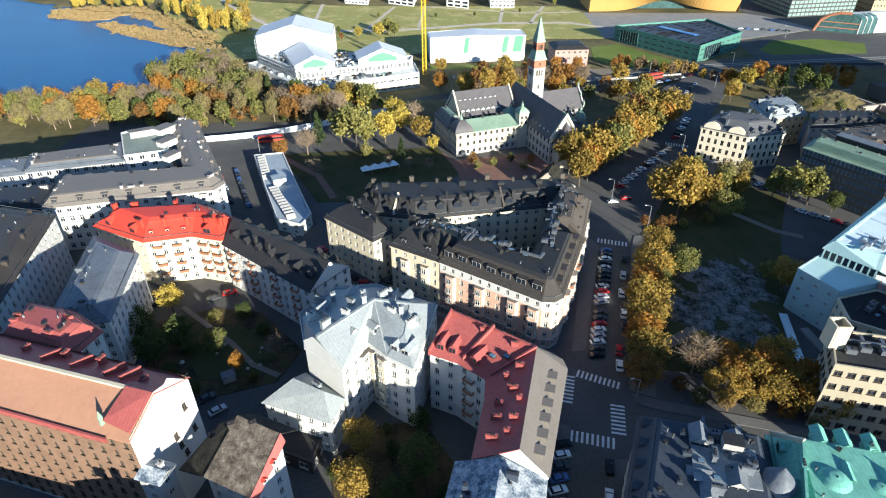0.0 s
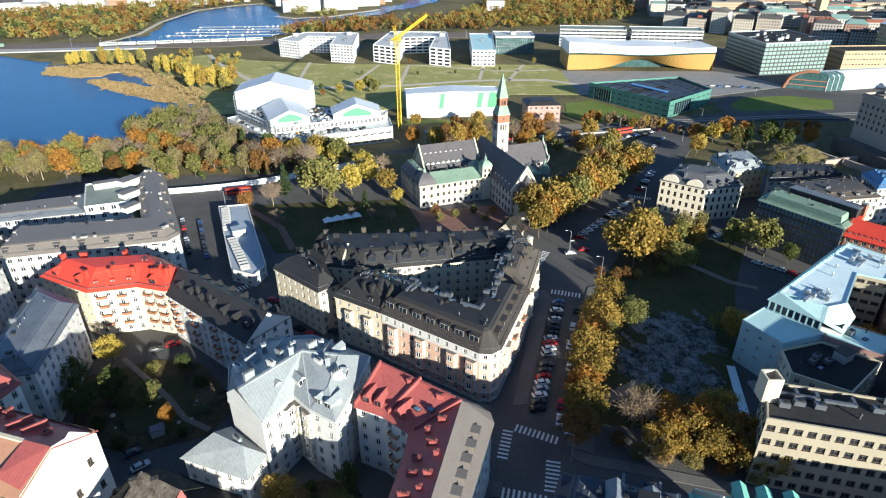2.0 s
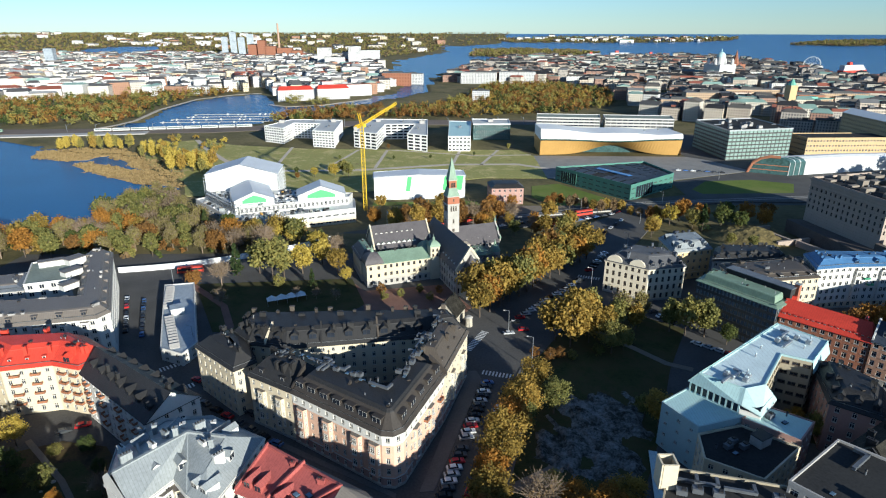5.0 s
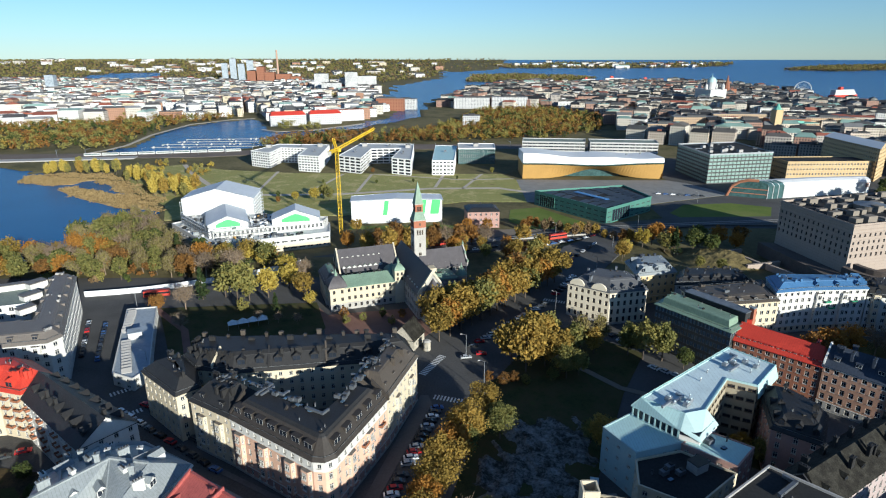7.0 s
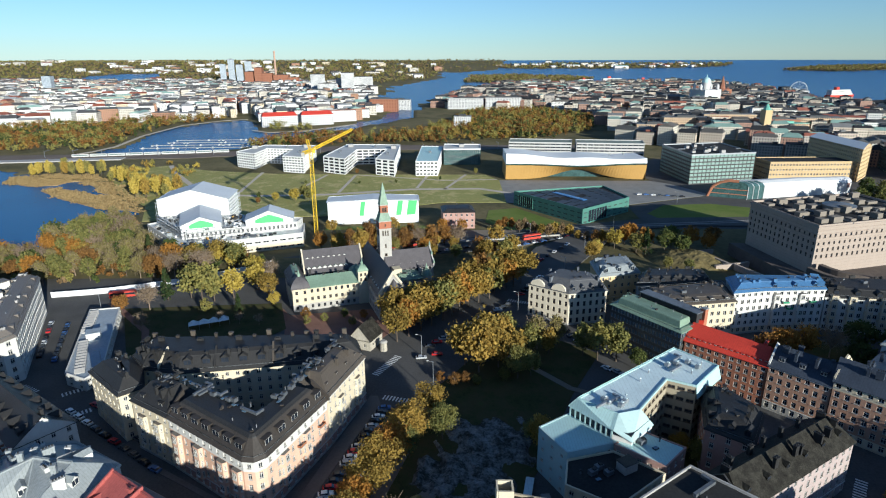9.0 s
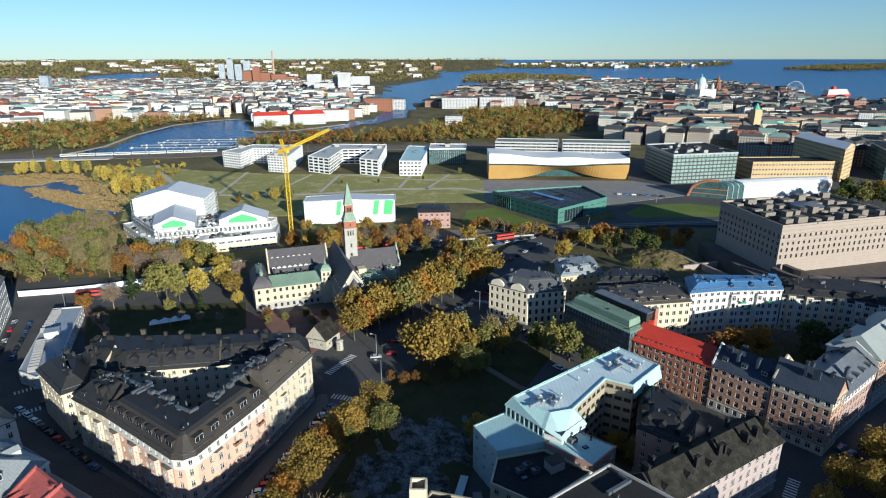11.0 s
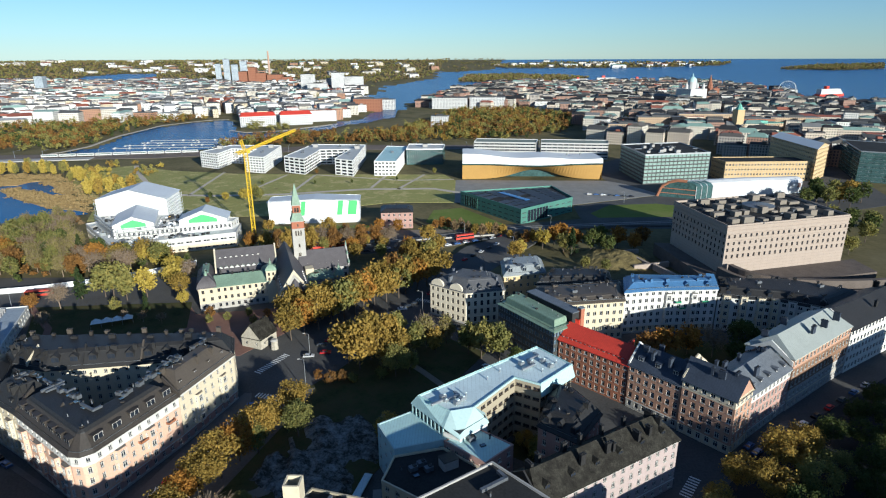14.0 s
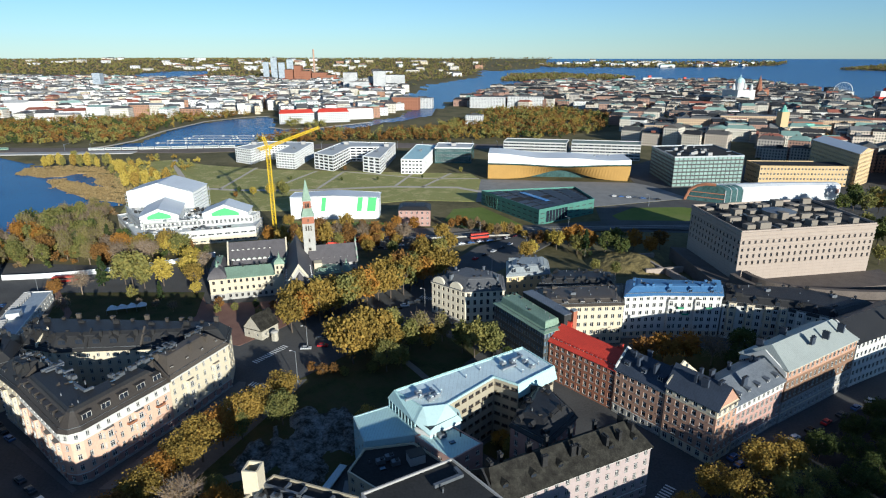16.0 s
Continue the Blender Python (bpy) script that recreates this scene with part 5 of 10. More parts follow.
cb = building("apartment_building", "long peach plastered apartment block with rounded corner and dark roof", CBP, 14.6, 5, PEACH, BROWNMETAL, ("steps", (3.6, 4.4), (0.7, 0.7)), band=WHITEW, base=GRANITE, dormers=((0, 7, 1.0, 1.0, 2.8, 1.9, "shed"), (3, 5, 1.0, 1.0, 2.8, 1.9, "shed")), chimneys=0, group="town houses", storeys={0: (1, PINK), 4: (2, WHITEW)}, win=(1.05, 1.8, 2.9), topm=DARKMETAL)
CLP = [(-23.4, 146.2), (-8.7, 137.7), (-3.0, 148.6), (-17.2, 157.2)]
cl = building("apartment_building", "cream apartment house with black hipped metal roof", CLP, 14.4, 5, CREAM, DARKMETAL, ("steps", (4.6, 5.2), (0.5, 0.3)), band=CREAM, base=GRANITE, dormers=((0, 2, 1.0, 1.0, 1.5, 1.2, "shed"),), chimneys=5, chim_mat=DARKMETAL, group="town houses", win=(1.05, 1.8, 2.9), seed=141)
CRP = [(33.9, 147.6), (41.0, 172.6), (29, 176), (22.4, 151.0)]
cr2 = building("apartment_building", "cream street house with plain brown metal roof", CRP, 15.0, 5, CREAM, BROWNROOF, ("steps", (4.4, 4.6), (0.6, 0.5)), band=WHITEW, base=GRANITE, dormers=((0, 4, 1.6, 1.0, 1.0, 0.7, "shed"),), chimneys=4, chim_mat=BROWNROOF, group="town houses", win=(1.05, 1.8, 2.9), storeys={0: (1, PINK)}, seed=142)
for s_ in (0.12, 0.42, 0.74, 0.93):
    bay(cb, CBP[0], CBP[1], s_, 3.4, 1.1, 1.4, 11.2, 3, PEACH)
for s_ in (0.25, 0.6):
    bay(cb, CBP[3], CBP[4], s_, 3.4, 1.0, 1.4, 11.2, 3, PEACH)
for s_ in (0.3, 0.75):
    bay(cr2, CRP[0], CRP[1], s_, 3.2, 0.9, 1.4, 11.2, 3, CREAM)
for s_ in (0.3, 0.72):
    bay(cl, CLP[0], CLP[1], s_, 3.0, 1.0, 1.4, 11.2, 3, CREAM)
for s_, k in ((0.5, 0), (0.85, 1)):
    balcony(cb, CBP[3], CBP[4], s_, 8.2, BALCONY, 2.6)
rr = random.Random(14)
for k in range(64):
    t = rr.random()
    if k % 2:
        p = Vector((-15, 152)).lerp(Vector((17, 133.5)), t)
        dg = -29
    else:
        p = Vector((21.5, 137)).lerp(Vector((32, 172)), t)
        dg = 74
    roof_unit(p.x + rr.uniform(-1.5, 1.5), p.y + rr.uniform(-1.5, 1.5), 19.75, rr.choice(("unit", "skylight", "skylight", "pipe", "unit", "duct")), dg + rr.choice((0, 90)), rr.uniform(0.6, 1.0))


# ---- red roofed court house and the black roofed wing ----
EP = [(-98.5, 147.6), (-85, 151.2), (-75.4, 148.8), (-70, 158), (-86, 168.5), (-114, 165), (-118, 156.5)]
eh = building("apartment_building", "cream courtyard apartment house with bright red metal roof and balconies", EP, 14.2, 5, CREAM, REDMETAL, ("steps", (5.0, 3.8), (1.5, 0.9)), band=CREAM, chimneys=12, chim_mat=REDMETAL, dormers=((0, 3, 1.6, 1, 1.0, 0.9, "shed"), (1, 1, 0.8, 1, 2.6, 2.0, "gable"), (6, 2, 1.0, 1, 2.2, 1.8, "gable")), group="town houses", seed=5)
for s_, e_ in ((0.25, 0), (0.65, 0), (0.35, 1), (0.8, 1)):
    for k in range(1, 5):
        balcony(eh, EP[e_], EP[e_ + 1], s_, -2 + k * 3.24 + 0.4, BALCONY)
FP = [(-74.4, 147.8), (-43.5, 124.5), (-34.5, 137), (-70, 160)]
fh = building("apartment_building", "white apartment wing with black metal roof and large dormers", FP, 13.6, 5, WHITEW, DARKMETAL, ("gable", 5.2, 0.0, 0), dormers=((0, 7, 2.2, 1.4, 2.2, 1.6, "gable"), (2, 7, 2.2, 1.4, 2.2, 1.6, "gable")), chimneys=3, chim_mat=DARKMETAL, group="town houses", seed=6)
for s_ in (0.1, 0.35, 0.62, 0.85):
    for k in range(1, 5):
        balcony(fh, FP[0], FP[1], s_, -2 + k * 3.1 + 0.4, BALCONY)

# ---- brick house with the great orange roof and white gable ----
AP = [(-61.2, 64.9), (-57.5, 81.0), (-129.5, 100.3), (-133.4, 85.1)]
ah = building("apartment_building", "tall brick house with a broad orange roof and bare white gable", AP, 25.4, 9, BRICK, ORANGEROOF, ("none",), group="town houses", blind=(0,), seed=7, base=GRANITE, frame=DARKPAINT, win=(1.05, 1.7, 2.9))
wm = MB()
wm.add([(-61.1, 64.8, GZ), (-57.38, 81.1, GZ), (-57.38, 81.1, 24.4), (-58.42, 76.4, 29.5), (-58.7, 75.2, 29.0), (-59.3, 72.6, 29.8), (-61.1, 64.8, 26.4)], [tuple(range(7))])
part("gable_wall", wm, WHITEW, ah, "bare white gable wall")
for z, s_ in ((19.5, 0.8), (15.5, 0.55), (12.5, 0.58), (9.5, 0.62), (6.5, 0.66), (12.5, 0.85)):
    p = Vector((-61.1, 64.8)).lerp(Vector((-57.38, 81.1)), s_)
    put("window", window_mesh(1.0, 1.5, DARKPAINT, GLASS), ah, pose(p.x + 0.12, p.y, z, 0, 0, 77))
panel(ah, "front_roof", [(-133.8, 84.6, 26.0), (-61.0, 64.3, 26.0), (-59.2, 72.4, 29.6), (-131.9, 92.2, 29.6)], ORANGEROOF)
panel(ah, "back_roof", [(-131.9, 92.2, 29.5), (-59.2, 72.5, 29.5), (-57.2, 81.6, 24.6), (-129.2, 100.8, 24.6)], MAROON)
panel(ah, "gable_roof", [(-66.6, 67.6, 28.0), (-61.2, 65.6, 27.2), (-59.3, 72.4, 30.0), (-64.9, 73.9, 30.0)], MAROON)
firewall(ah, (-131.9, 92.2, 29.5), (-64.9, 73.9, 29.5), 0.35, CREAM, 0.7)
bm_ = MB()
bm_.add([(-133.9, 84.3, 25.2), (-65.4, 65.2, 25.2), (-65.4, 65.2, 26.3), (-133.9, 84.3, 26.3), (-133.9, 83.9, 25.2), (-65.4, 64.8, 25.2), (-65.4, 64.8, 26.3), (-133.9, 83.9, 26.3)], [(4, 5, 6, 7), (5, 1, 2, 6), (7, 6, 2, 3), (0, 1, 5, 4)])
part("eaves_band", bm_, MAROON, ah)
wm = MB()
wm.quad((-57.5, 81, 24), (-129.5, 100.3, 24), (-129.5, 100.3, 24.8), (-57.5, 81, 24.8))
part("back_wall", wm, WHITEW, ah)
for x, y, z in ((-67.7, 76.9, 28.6), (-71.3, 78.0, 28.6), (-79, 80.2, 28.4), (-86, 82.2, 28.4)):
    firewall(ah, (x, y, z - 1), (x + 1.6, y + 4.4, z - 2.6), 1.9, MAROON, 0.5)
for x, y in ((-64, 78), (-75, 83.5), (-83, 85), (-92, 86.5)):
    put("chimney", chimney_mesh(1.5, 0.8, 0.9, MAROON), ah, pose(x, y, 27.0, 0, 0, 75))
fi = MB()
fi.cone((-67.2, 68.0, 26.6), 0.55, 0.4, 1.6, 8)
fi.cone((-67.2, 68.0, 28.2), 0.5, 0.05, 1.6, 8)
part("copper_finial", fi, PALECOPPER, ah)
lo = building("apartment_building", "red roofed corner house joining two wings", [(-104, 93.5), (-86, 87.5), (-83.5, 97), (-92, 103), (-104, 106)], 22.6, 7, WHITEW, MAROON, ("steps", (2.6, 3.0), (1.5, 0.8)), chimneys=5, chim_mat=MAROON, group="town houses", seed=77)

# ---- white ornate house ----
GP = [(-38.7, 98.5), (-29.0, 91.0), (-24.4, 100.1), (-19.7, 95.6), (-13.4, 91.6), (-11.0, 102), (-8.9, 114.3), (-24.7, 122.9), (-36, 121.5), (-42.5, 110.5)]
gh = building("apartment_building", "white ornate apartment house with light grey metal roofs and gables", GP, 17.4, 6, WHITEW, GREYMETAL, ("none",), band=WHITEW, group="town houses", blind=(0,), seed=12)
GA, GB, GE, GF = (-35.2, 96.4, 22.0), (-23.4, 107.2, 24.4), (-15.0, 107.5, 23.0), (-15.6, 97.8, 22.2)
E0, E1, E2, E3, E4, E5, E6 = [(p[0], p[1], 17.5) for p in GP[:7]]
E7, E8, E9 = [(p[0], p[1], 16.6) for p in GP[7:]]
for pts in ((E1, E2, GB, GA), (GA, GB, E8, E9), (GA, E9, E0), (GB, E7, E8), (GB, GE, E6, E7), (GE, E5, E6), (GE, GF, E4, E5), (E3, E4, GF), (E3, GF, GE, GB), (E2, E3, GB)):
    panel(gh, "roof_plane", list(pts), GREYMETAL, 0.2)
wm = MB()
wm.add([(-38.75, 98.35, 17), (-29.05, 90.85, 17), (-29.05, 90.85, 18.6), (-34.2, 94.8, 21.9), (-35.9, 96.2, 22.4), (-38.75, 98.35, 19.4)], [tuple(range(6))])
part("gable_wall", wm, WHITEW, gh)
firewall(gh, (-35.2, 96.6, 21.8), (-23.4, 107.2, 24.2), 0.4, GREYMETAL, 0.7)
firewall(gh, (-23.4, 107.2, 24.2), (-15.0, 107.5, 22.8), 0.4, GREYMETAL, 0.6)
firewall(gh, (-19, 119.5, 17.8), (-18.6, 107.6, 23.4), 0.8, GREYW, 0.5)
firewall(gh, (-40, 113.5, 17.4), (-31, 101, 22.2), 0.7, GREYW, 0.5)
for x, y, z, a in ((-17.9, 95.9, 18.2, -32), (-15.4, 94.4, 18.2, -32)):
    put("dormer", dormer_mesh(2.0, 2.0, 3.4, "gable", GREYMETAL, WHITEW), gh, pose(x, y, z, 0, 0, a))
for x, y, z, a in ((-35.5, 111.5, 18.4, 148), (-30, 116.5, 19.0, 170), (-15.5, 114.5, 19.4, -210), (-12.6, 104, 19.6, 80), (-22.2, 101.0, 19.4, 45), (-27.0, 99.2, 19.6, 44)):
    put("dormer", dormer_mesh(2.0, 1.7, 3.0, "gable", GREYMETAL, WHITEW), gh, pose(x, y, z, 0, 0, a))
for k, (x, y, z) in enumerate(((-38.5, 106, 19.6), (-34.5, 113.5, 19.4), (-30, 117.2, 18.8), (-38, 114, 17.8), (-26.5, 111.5, 22.0), (-21.5, 109.5, 23.2), (-19.0, 104.5, 22.6), (-16.8, 104.0, 23.0), (-14.4, 101.5, 21.8), (-29, 108, 21.8), (-20.5, 114.2, 20.6), (-33.5, 99.6, 22.4), (-29.5, 103.2, 23.0), (-25.5, 106.2, 24.2))):
    put("chimney", chimney_mesh((1.9, 1.1, 2.4)[k % 3], 0.9, (1.3, 1.9)[k % 2], (WHITEW, GREYMETAL)[k % 2]), gh, pose(x, y, z, 0, 0, (-35, 20, 50)[k % 3]))
for s_ in (0.2, 0.8):
    bay(gh, GP[2], GP[3], s_, 3.0, 0.9, 1.5, 16.0, 5, CREAM)
bay(gh, GP[1], GP[2], 0.75, 3.2, 1.0, 1.5, 16.0, 5, WHITEW)
building("apartment_building", "low white annex with light grey metal hip roof", [(-47, 89.5), (-31.4, 84.2), (-29.4, 90.4), (-39.6, 98.2)], 9.0, 3, WHITEW, GREYMETAL, ("gable", 4.2, 3.0, 0), chimneys=1, group="town houses", seed=13)

# ---- house with red roof over the court and taupe mansard on the street ----
HP = [(-10, 98.2), (-3.7, 95.4), (2.6, 90.2), (2.2, 84), (-0.9, 69.2), (12.6, 65.7), (20.2, 93.2), (19.5, 95.8), (17.4, 97.8), (-4.6, 110)]
hh = building("apartment_building", "white court house with faded red roof and taupe street mansard", HP, 16.4, 5, WHITEW, TAUPE, ("none",), band=WHITEW, group="town houses", seed=14)
I1, I2, N0 = (13.6, 94.6, 21.2), (7.4, 68.0, 20.8), (-4.8, 106.2, 21.8)
panel(hh, "street_mansard", [(13.0, 65.4, 16.3), (20.7, 93.0, 16.3), I1, I2], TAUPE)
panel(hh, "corner_mansard", [(20.7, 93.0, 16.3), (20.1, 96.1, 16.3), I1], TAUPE)
panel(hh, "corner_mansard", [(20.1, 96.1, 16.3), (17.8, 98.4, 16.3), I1], TAUPE)
panel(hh, "north_slope", [(17.8, 98.4, 16.3), (-4.8, 110.7, 16.3), N0, I1], BLUEMETAL)
panel(hh, "red_roof", [(-10.5, 97.8, 16.2), (-3.9, 94.9, 16.2), (2.3, 89.8, 16.2), I1, N0], MAROON)
panel(hh, "court_roof", [(2.3, 89.8, 16.3), (1.8, 83.8, 16.4), (-1.3, 69.0, 16.4), I2, I1], MAROON)
for q_ in ([(-4.6, 110, 16.3), (-10, 98.2, 16.3), (-4.8, 106.2, 21.7)], [(-0.9, 69.2, 16.3), (12.6, 65.7, 16.3), (7.4, 68.0, 20.7)]):
    gm = MB()
    gm.add(q_, [(0, 1, 2)])
    part("gable_wall", gm, WHITEW, hh)
firewall(hh, (-10.2, 98.0, 16.3), (-5.0, 106.2, 21.8), 0.8, MAROON)
firewall(hh, (-2.6, 95.2, 16.4), (4.6, 100.6, 21.6), 1.1, MAROON)
firewall(hh, (3.4, 90.4, 16.9), (13.4, 94.4, 21.4), 0.5, MAROON)
firewall(hh, (-4.8, 106.0, 21.6), (13.6, 94.5, 21.0), 0.45, MAROON, 0.6)
for x, y, a in ((-7.6, 98.0, -25), (-4.9, 96.8, -25), (-0.2, 93.6, -40)):
    put("dormer", dormer_mesh(1.8, 1.8, 3.6, "gable", MAROON, MAROON), hh, pose(x, y, 17.0, 0, 0, a))
for k, (x, y, z) in enumerate(((9.5, 90, 19.8), (6.5, 88, 18.9), (7.5, 84, 19.4), (4.5, 81, 18.0), (8.5, 80.5, 20.2), (3.8, 77.5, 18.0), (7, 76, 19.8), (5.5, 73, 19.3), (2.6, 72.5, 18.0), (9, 96, 20.4), (2, 100.5, 20.8))):
    put("chimney", chimney_mesh((1.6, 0.9, 2.1)[k % 3], 0.7, 1.1, MAROON), hh, pose(x, y, z, 0, 0, -16))
for k in range(6):
    p = Vector((13.9, 68.8)).lerp(Vector((18.9, 88.0)), k / 5)
    put("dormer", dormer_mesh(2.0, 1.2, 2.6, "shed", TAUPE, TAUPE), hh, pose(p.x - 1.6, p.y + 0.4, 17.6, 0, 0, 74.5))
for x, y, z in ((-1, 100, 18.9), (4, 94.5, 18.6), (7, 93.5, 19.4), (1.5, 96.5, 18.4)):
    roof_unit(x, y, z, "skylight", -42)
for k in range(1, 5):
    balcony(hh, HP[1], HP[2], 0.45, -2 + k * 3.5 + 0.3, BALCONY)

# ---- pale blue offices ----
OB = [(105.8, 143.3), (115.3, 135.8), (121.6, 137.9), (134.4, 154.4), (141.7, 150.5), (153.0, 162.6), (143.4, 174.2)]
ob_ = building("office_building", "long pale office house with light blue roof and turquoise sloping front", OB, 18.2, 6, OFFICEW, ROOFBLUE, ("flat", 0.35), win=(2.1, 1.1, 2.7), seed=23, topm=PALETEAL, frame=DARKPAINT)
bs = MB()
FB = [(103.9, 144.4), (113.4, 133.4), (117.9, 130.9), (125.5, 138.6), (121.5, 146.0), (108.0, 148.6)]
bs.prism(FB, GZ, 12.3)
part("front_wall", bs, TEALW, ob_)
gb = MB()
gb.prism(inset(ccw(FB), 0.35), 12.3, 15.1)
part("window_band", gb, GLASS, ob_)
for k in range(9):
    pm = MB()
    p = Vector((104.2, 144.1)).lerp(Vector((113.3, 133.8)), k / 8)
    pm.box((p.x, p.y, 12.3), (0.4, 0.4, 2.8), -0.84)
    part("band_pillar", pm, PALETEAL, ob_)
panel(ob_, "sloping_front", [(103.6, 144.7, 15.2), (113.5, 133.0, 15.2), (115.3, 135.8, 18.7), (105.8, 143.4, 18.7)], PALETEAL)
panel(ob_, "sloping_end", [(113.5, 133.0, 15.2), (117.9, 130.4, 13.4), (115.3, 135.8, 18.7)], TEALW)
panel(ob_, "sloping_end", [(117.9, 130.4, 13.4), (126.0, 138.5, 13.4), (121.7, 137.8, 18.7), (115.3, 135.8, 18.7)], TEALW)
panel(ob_, "sloping_side", [(126.0, 138.5, 13.4), (124.6, 142.6, 14.4), (121.7, 137.9, 18.7)], TEALW)
eb = MB()
eb.prism([(113.4, 133.4), (117.9, 130.9), (125.6, 138.4), (121.5, 139.5), (115.5, 136.5)], 12.3, 13.5)
part("end_wall", eb, WHITEW, ob_)
panel(ob_, "sloping_edge", [(103.6, 144.7, 15.2), (105.8, 143.4, 18.7), (143.4, 174.4, 18.7), (141.4, 176.8, 15.2)], PALETEAL)
panel(ob_, "sloping_tower_side", [(141.8, 149.6, 14.6), (154.0, 162.0, 14.6), (152.9, 162.7, 18.7), (141.6, 150.6, 18.7)], PALETEAL)
building("office_building", "pale blue low wing with turquoise flat roof", [(94.6, 138.6), (100.5, 127.5), (114.2, 132.2), (111.5, 136), (104.3, 145.6)], 12.0, 4, TEALW, PALETEAL, ("flat", 0.25), win=(1.0, 0.8, 3.4), seed=24)
building("office_building", "beige office wing with grey roof terrace", [(100.5, 127.3), (98.4, 117.7), (109.7, 110.5), (124.3, 122.3), (113.4, 131.2)], 9.8, 4, CREAM, BITUMEN, ("flat", 0.6), win=(1.3, 1.5, 2.8), seed=241)
building("office_building", "pink office wing with pale blue flat roof", [(113.6, 131.6), (124.4, 122.6), (132.2, 130.5), (121.5, 138.6)], 11.8, 4, PINK, PALETEAL, ("flat", 0.3), win=(1.3, 1.5, 2.8), seed=242)
for x, y, k in ((114, 140.5, "pipe"), (115.5, 142, "duct"), (117, 139.6, "unit"), (118.5, 141.5, "unit"), (113, 142.5, "unit"), (119.5, 144, "pipe"), (112, 140, "duct"), (139, 160, "duct"), (143, 158, "pipe"), (146, 161, "unit"), (141, 166, "duct"), (137, 162, "unit"), (148, 163.5, "pipe"), (130, 158, "pipe"), (126, 153, "pipe"), (144, 164, "unit"), (140, 163, "unit")):
    roof_unit(x, y, 18.3, k, 40, 0.85, True)
for x, y, k in ((106, 122, "unit"), (108, 124, "unit"), (110, 122, "unit"), (107, 120, "skylight"), (115, 124, "house"), (103, 122, "pipe"), (124, 130, "skylight"), (121, 132, "unit"), (126, 133, "pipe")):
    roof_unit(x, y, 9.9 if x < 119 else 11.9, k, 30)
building("apartment_building", "pink courtyard house with black metal roof", [(139.5, 137), (149, 129.5), (158, 143), (153, 153), (146, 156.5)], 13.4, 5, PINK, DARKMETAL, ("steps", (3.2, 3.6), (1.0, 0.5)), chimneys=5, chim_mat=DARKMETAL, dormers=((0, 3, 0.8, 1.0, 1.6, 1.8, "gable"), (4, 3, 0.8, 1.0, 1.6, 1.8, "gable")), group="town houses", seed=245)
# office with the square roof tower
ct = thing("roof_tower", (82, 100.5, 17.5), "square white ventilation tower on the office roof", "roof tower")
cm = MB()
for x, y, sx, sy in ((80.4, 100.6, 0.4, 3.6), (83.6, 100.6, 0.4, 3.6), (82, 98.9, 2.8, 0.4), (82, 102.3, 2.8, 0.4)):
    cm.box((x, y, 17.5), (sx, sy, 6.5), 0)
part("shaft", cm, CREAM, ct)
for x, y, k, a in ((86, 101, "duct", -14), (90, 100, "duct", -14), (97, 98, "duct", -14), (104, 96, "unit", -14), (88, 98, "unit", -14), (92, 97, "unit", -14), (110, 93, "duct", -14), (84.5, 97.5, "unit", -14), (99, 94, "pipe", 0), (115, 92, "unit", 0)):
    roof_unit(x, y, 17.6, k, a)
scatter_units([(125.5, 112.5), (107, 98.7), (118, 86), (138, 100)], 20.1, 16, 5, 36)
scatter_units(PAR, 29.5, 26, 6, 17, ("unit", "skylight", "pipe", "duct", "pipe"))
for z_, o_, h_ in ((21.6, 0.25, 0.45), (25.4, 0.3, 0.5), (28.9, 0.55, 0.8)):
    P_ = ccw(PAR)
    for p, q in zip(P_, P_[1:] + P_[:1]):
        p, q = Vector(p), Vector(q)
        d = (q - p).normalized()
        mid = (p + q) / 2 + Vector((d.y, -d.x)) * o_ / 2
        mb = MB()
        mb.box((*mid, z_), ((q - p).length + 2 * o_, o_, h_), math.atan2(d.y, d.x), 0, 1, True)
        part("string_course", mb, ROSEGRANITE, par)
prr = random.Random(31)
for k in range(32):
    p = Vector((245, 330)).lerp(Vector((310, 350)), (k % 8 + 0.5) / 8) + Vector((0.16, -0.987)) * (3 + 13 * (k // 8)) + Vector((prr.uniform(-2, 2), prr.uniform(-2, 2)))
    s = thing("roof_plant_room", (p.x, p.y, 29.5), "tan stone plant room on the parliament roof", "roof plant room", "roof equipment")
    mb = MB()
    mb.box((p.x, p.y, 29.4), (prr.uniform(2.5, 7), prr.uniform(2, 5), prr.uniform(1.0, 3.6)), 0.30)
    part("body", mb, PLANTROOM, s)
s = thing("roof_plant_room", (281, 318, 29.5), "round drum over the parliament chamber", "roof plant room", "roof equipment")
mb = MB()
mb.cone((281, 318, 29.4), 8, 8, 2.6, 28)
part("body", mb, PLANTROOM, s)
mb = MB()
mb.cone((281, 318, 32.0), 8.3, 1.0, 1.3, 28)
part("roof", mb, MIDMETAL, s)
scatter_units([(286, 543), (351, 558), (345, 626), (281, 611)], 23.1, 26, 7, 13, ("house", "unit", "duct"))

# ---- the museum ----
MO, MD, MN = Vector((-2.9, 246.0)), Vector((0.934, 0.358)), Vector((-0.358, 0.934))
MDEG = math.degrees(math.atan2(MD.y, MD.x))


def mp_(d, n, z=None):
    """A place in the museum's own plan: d metres along the court front, n metres behind it."""
    p = MO + MD * d + MN * n
    return (p.x, p.y) if z is None else (p.x, p.y, z)


def mrect(d0, d1, n0, n1):
    return [mp_(d0, n0), mp_(d1, n0), mp_(d1, n1), mp_(d0, n1)]


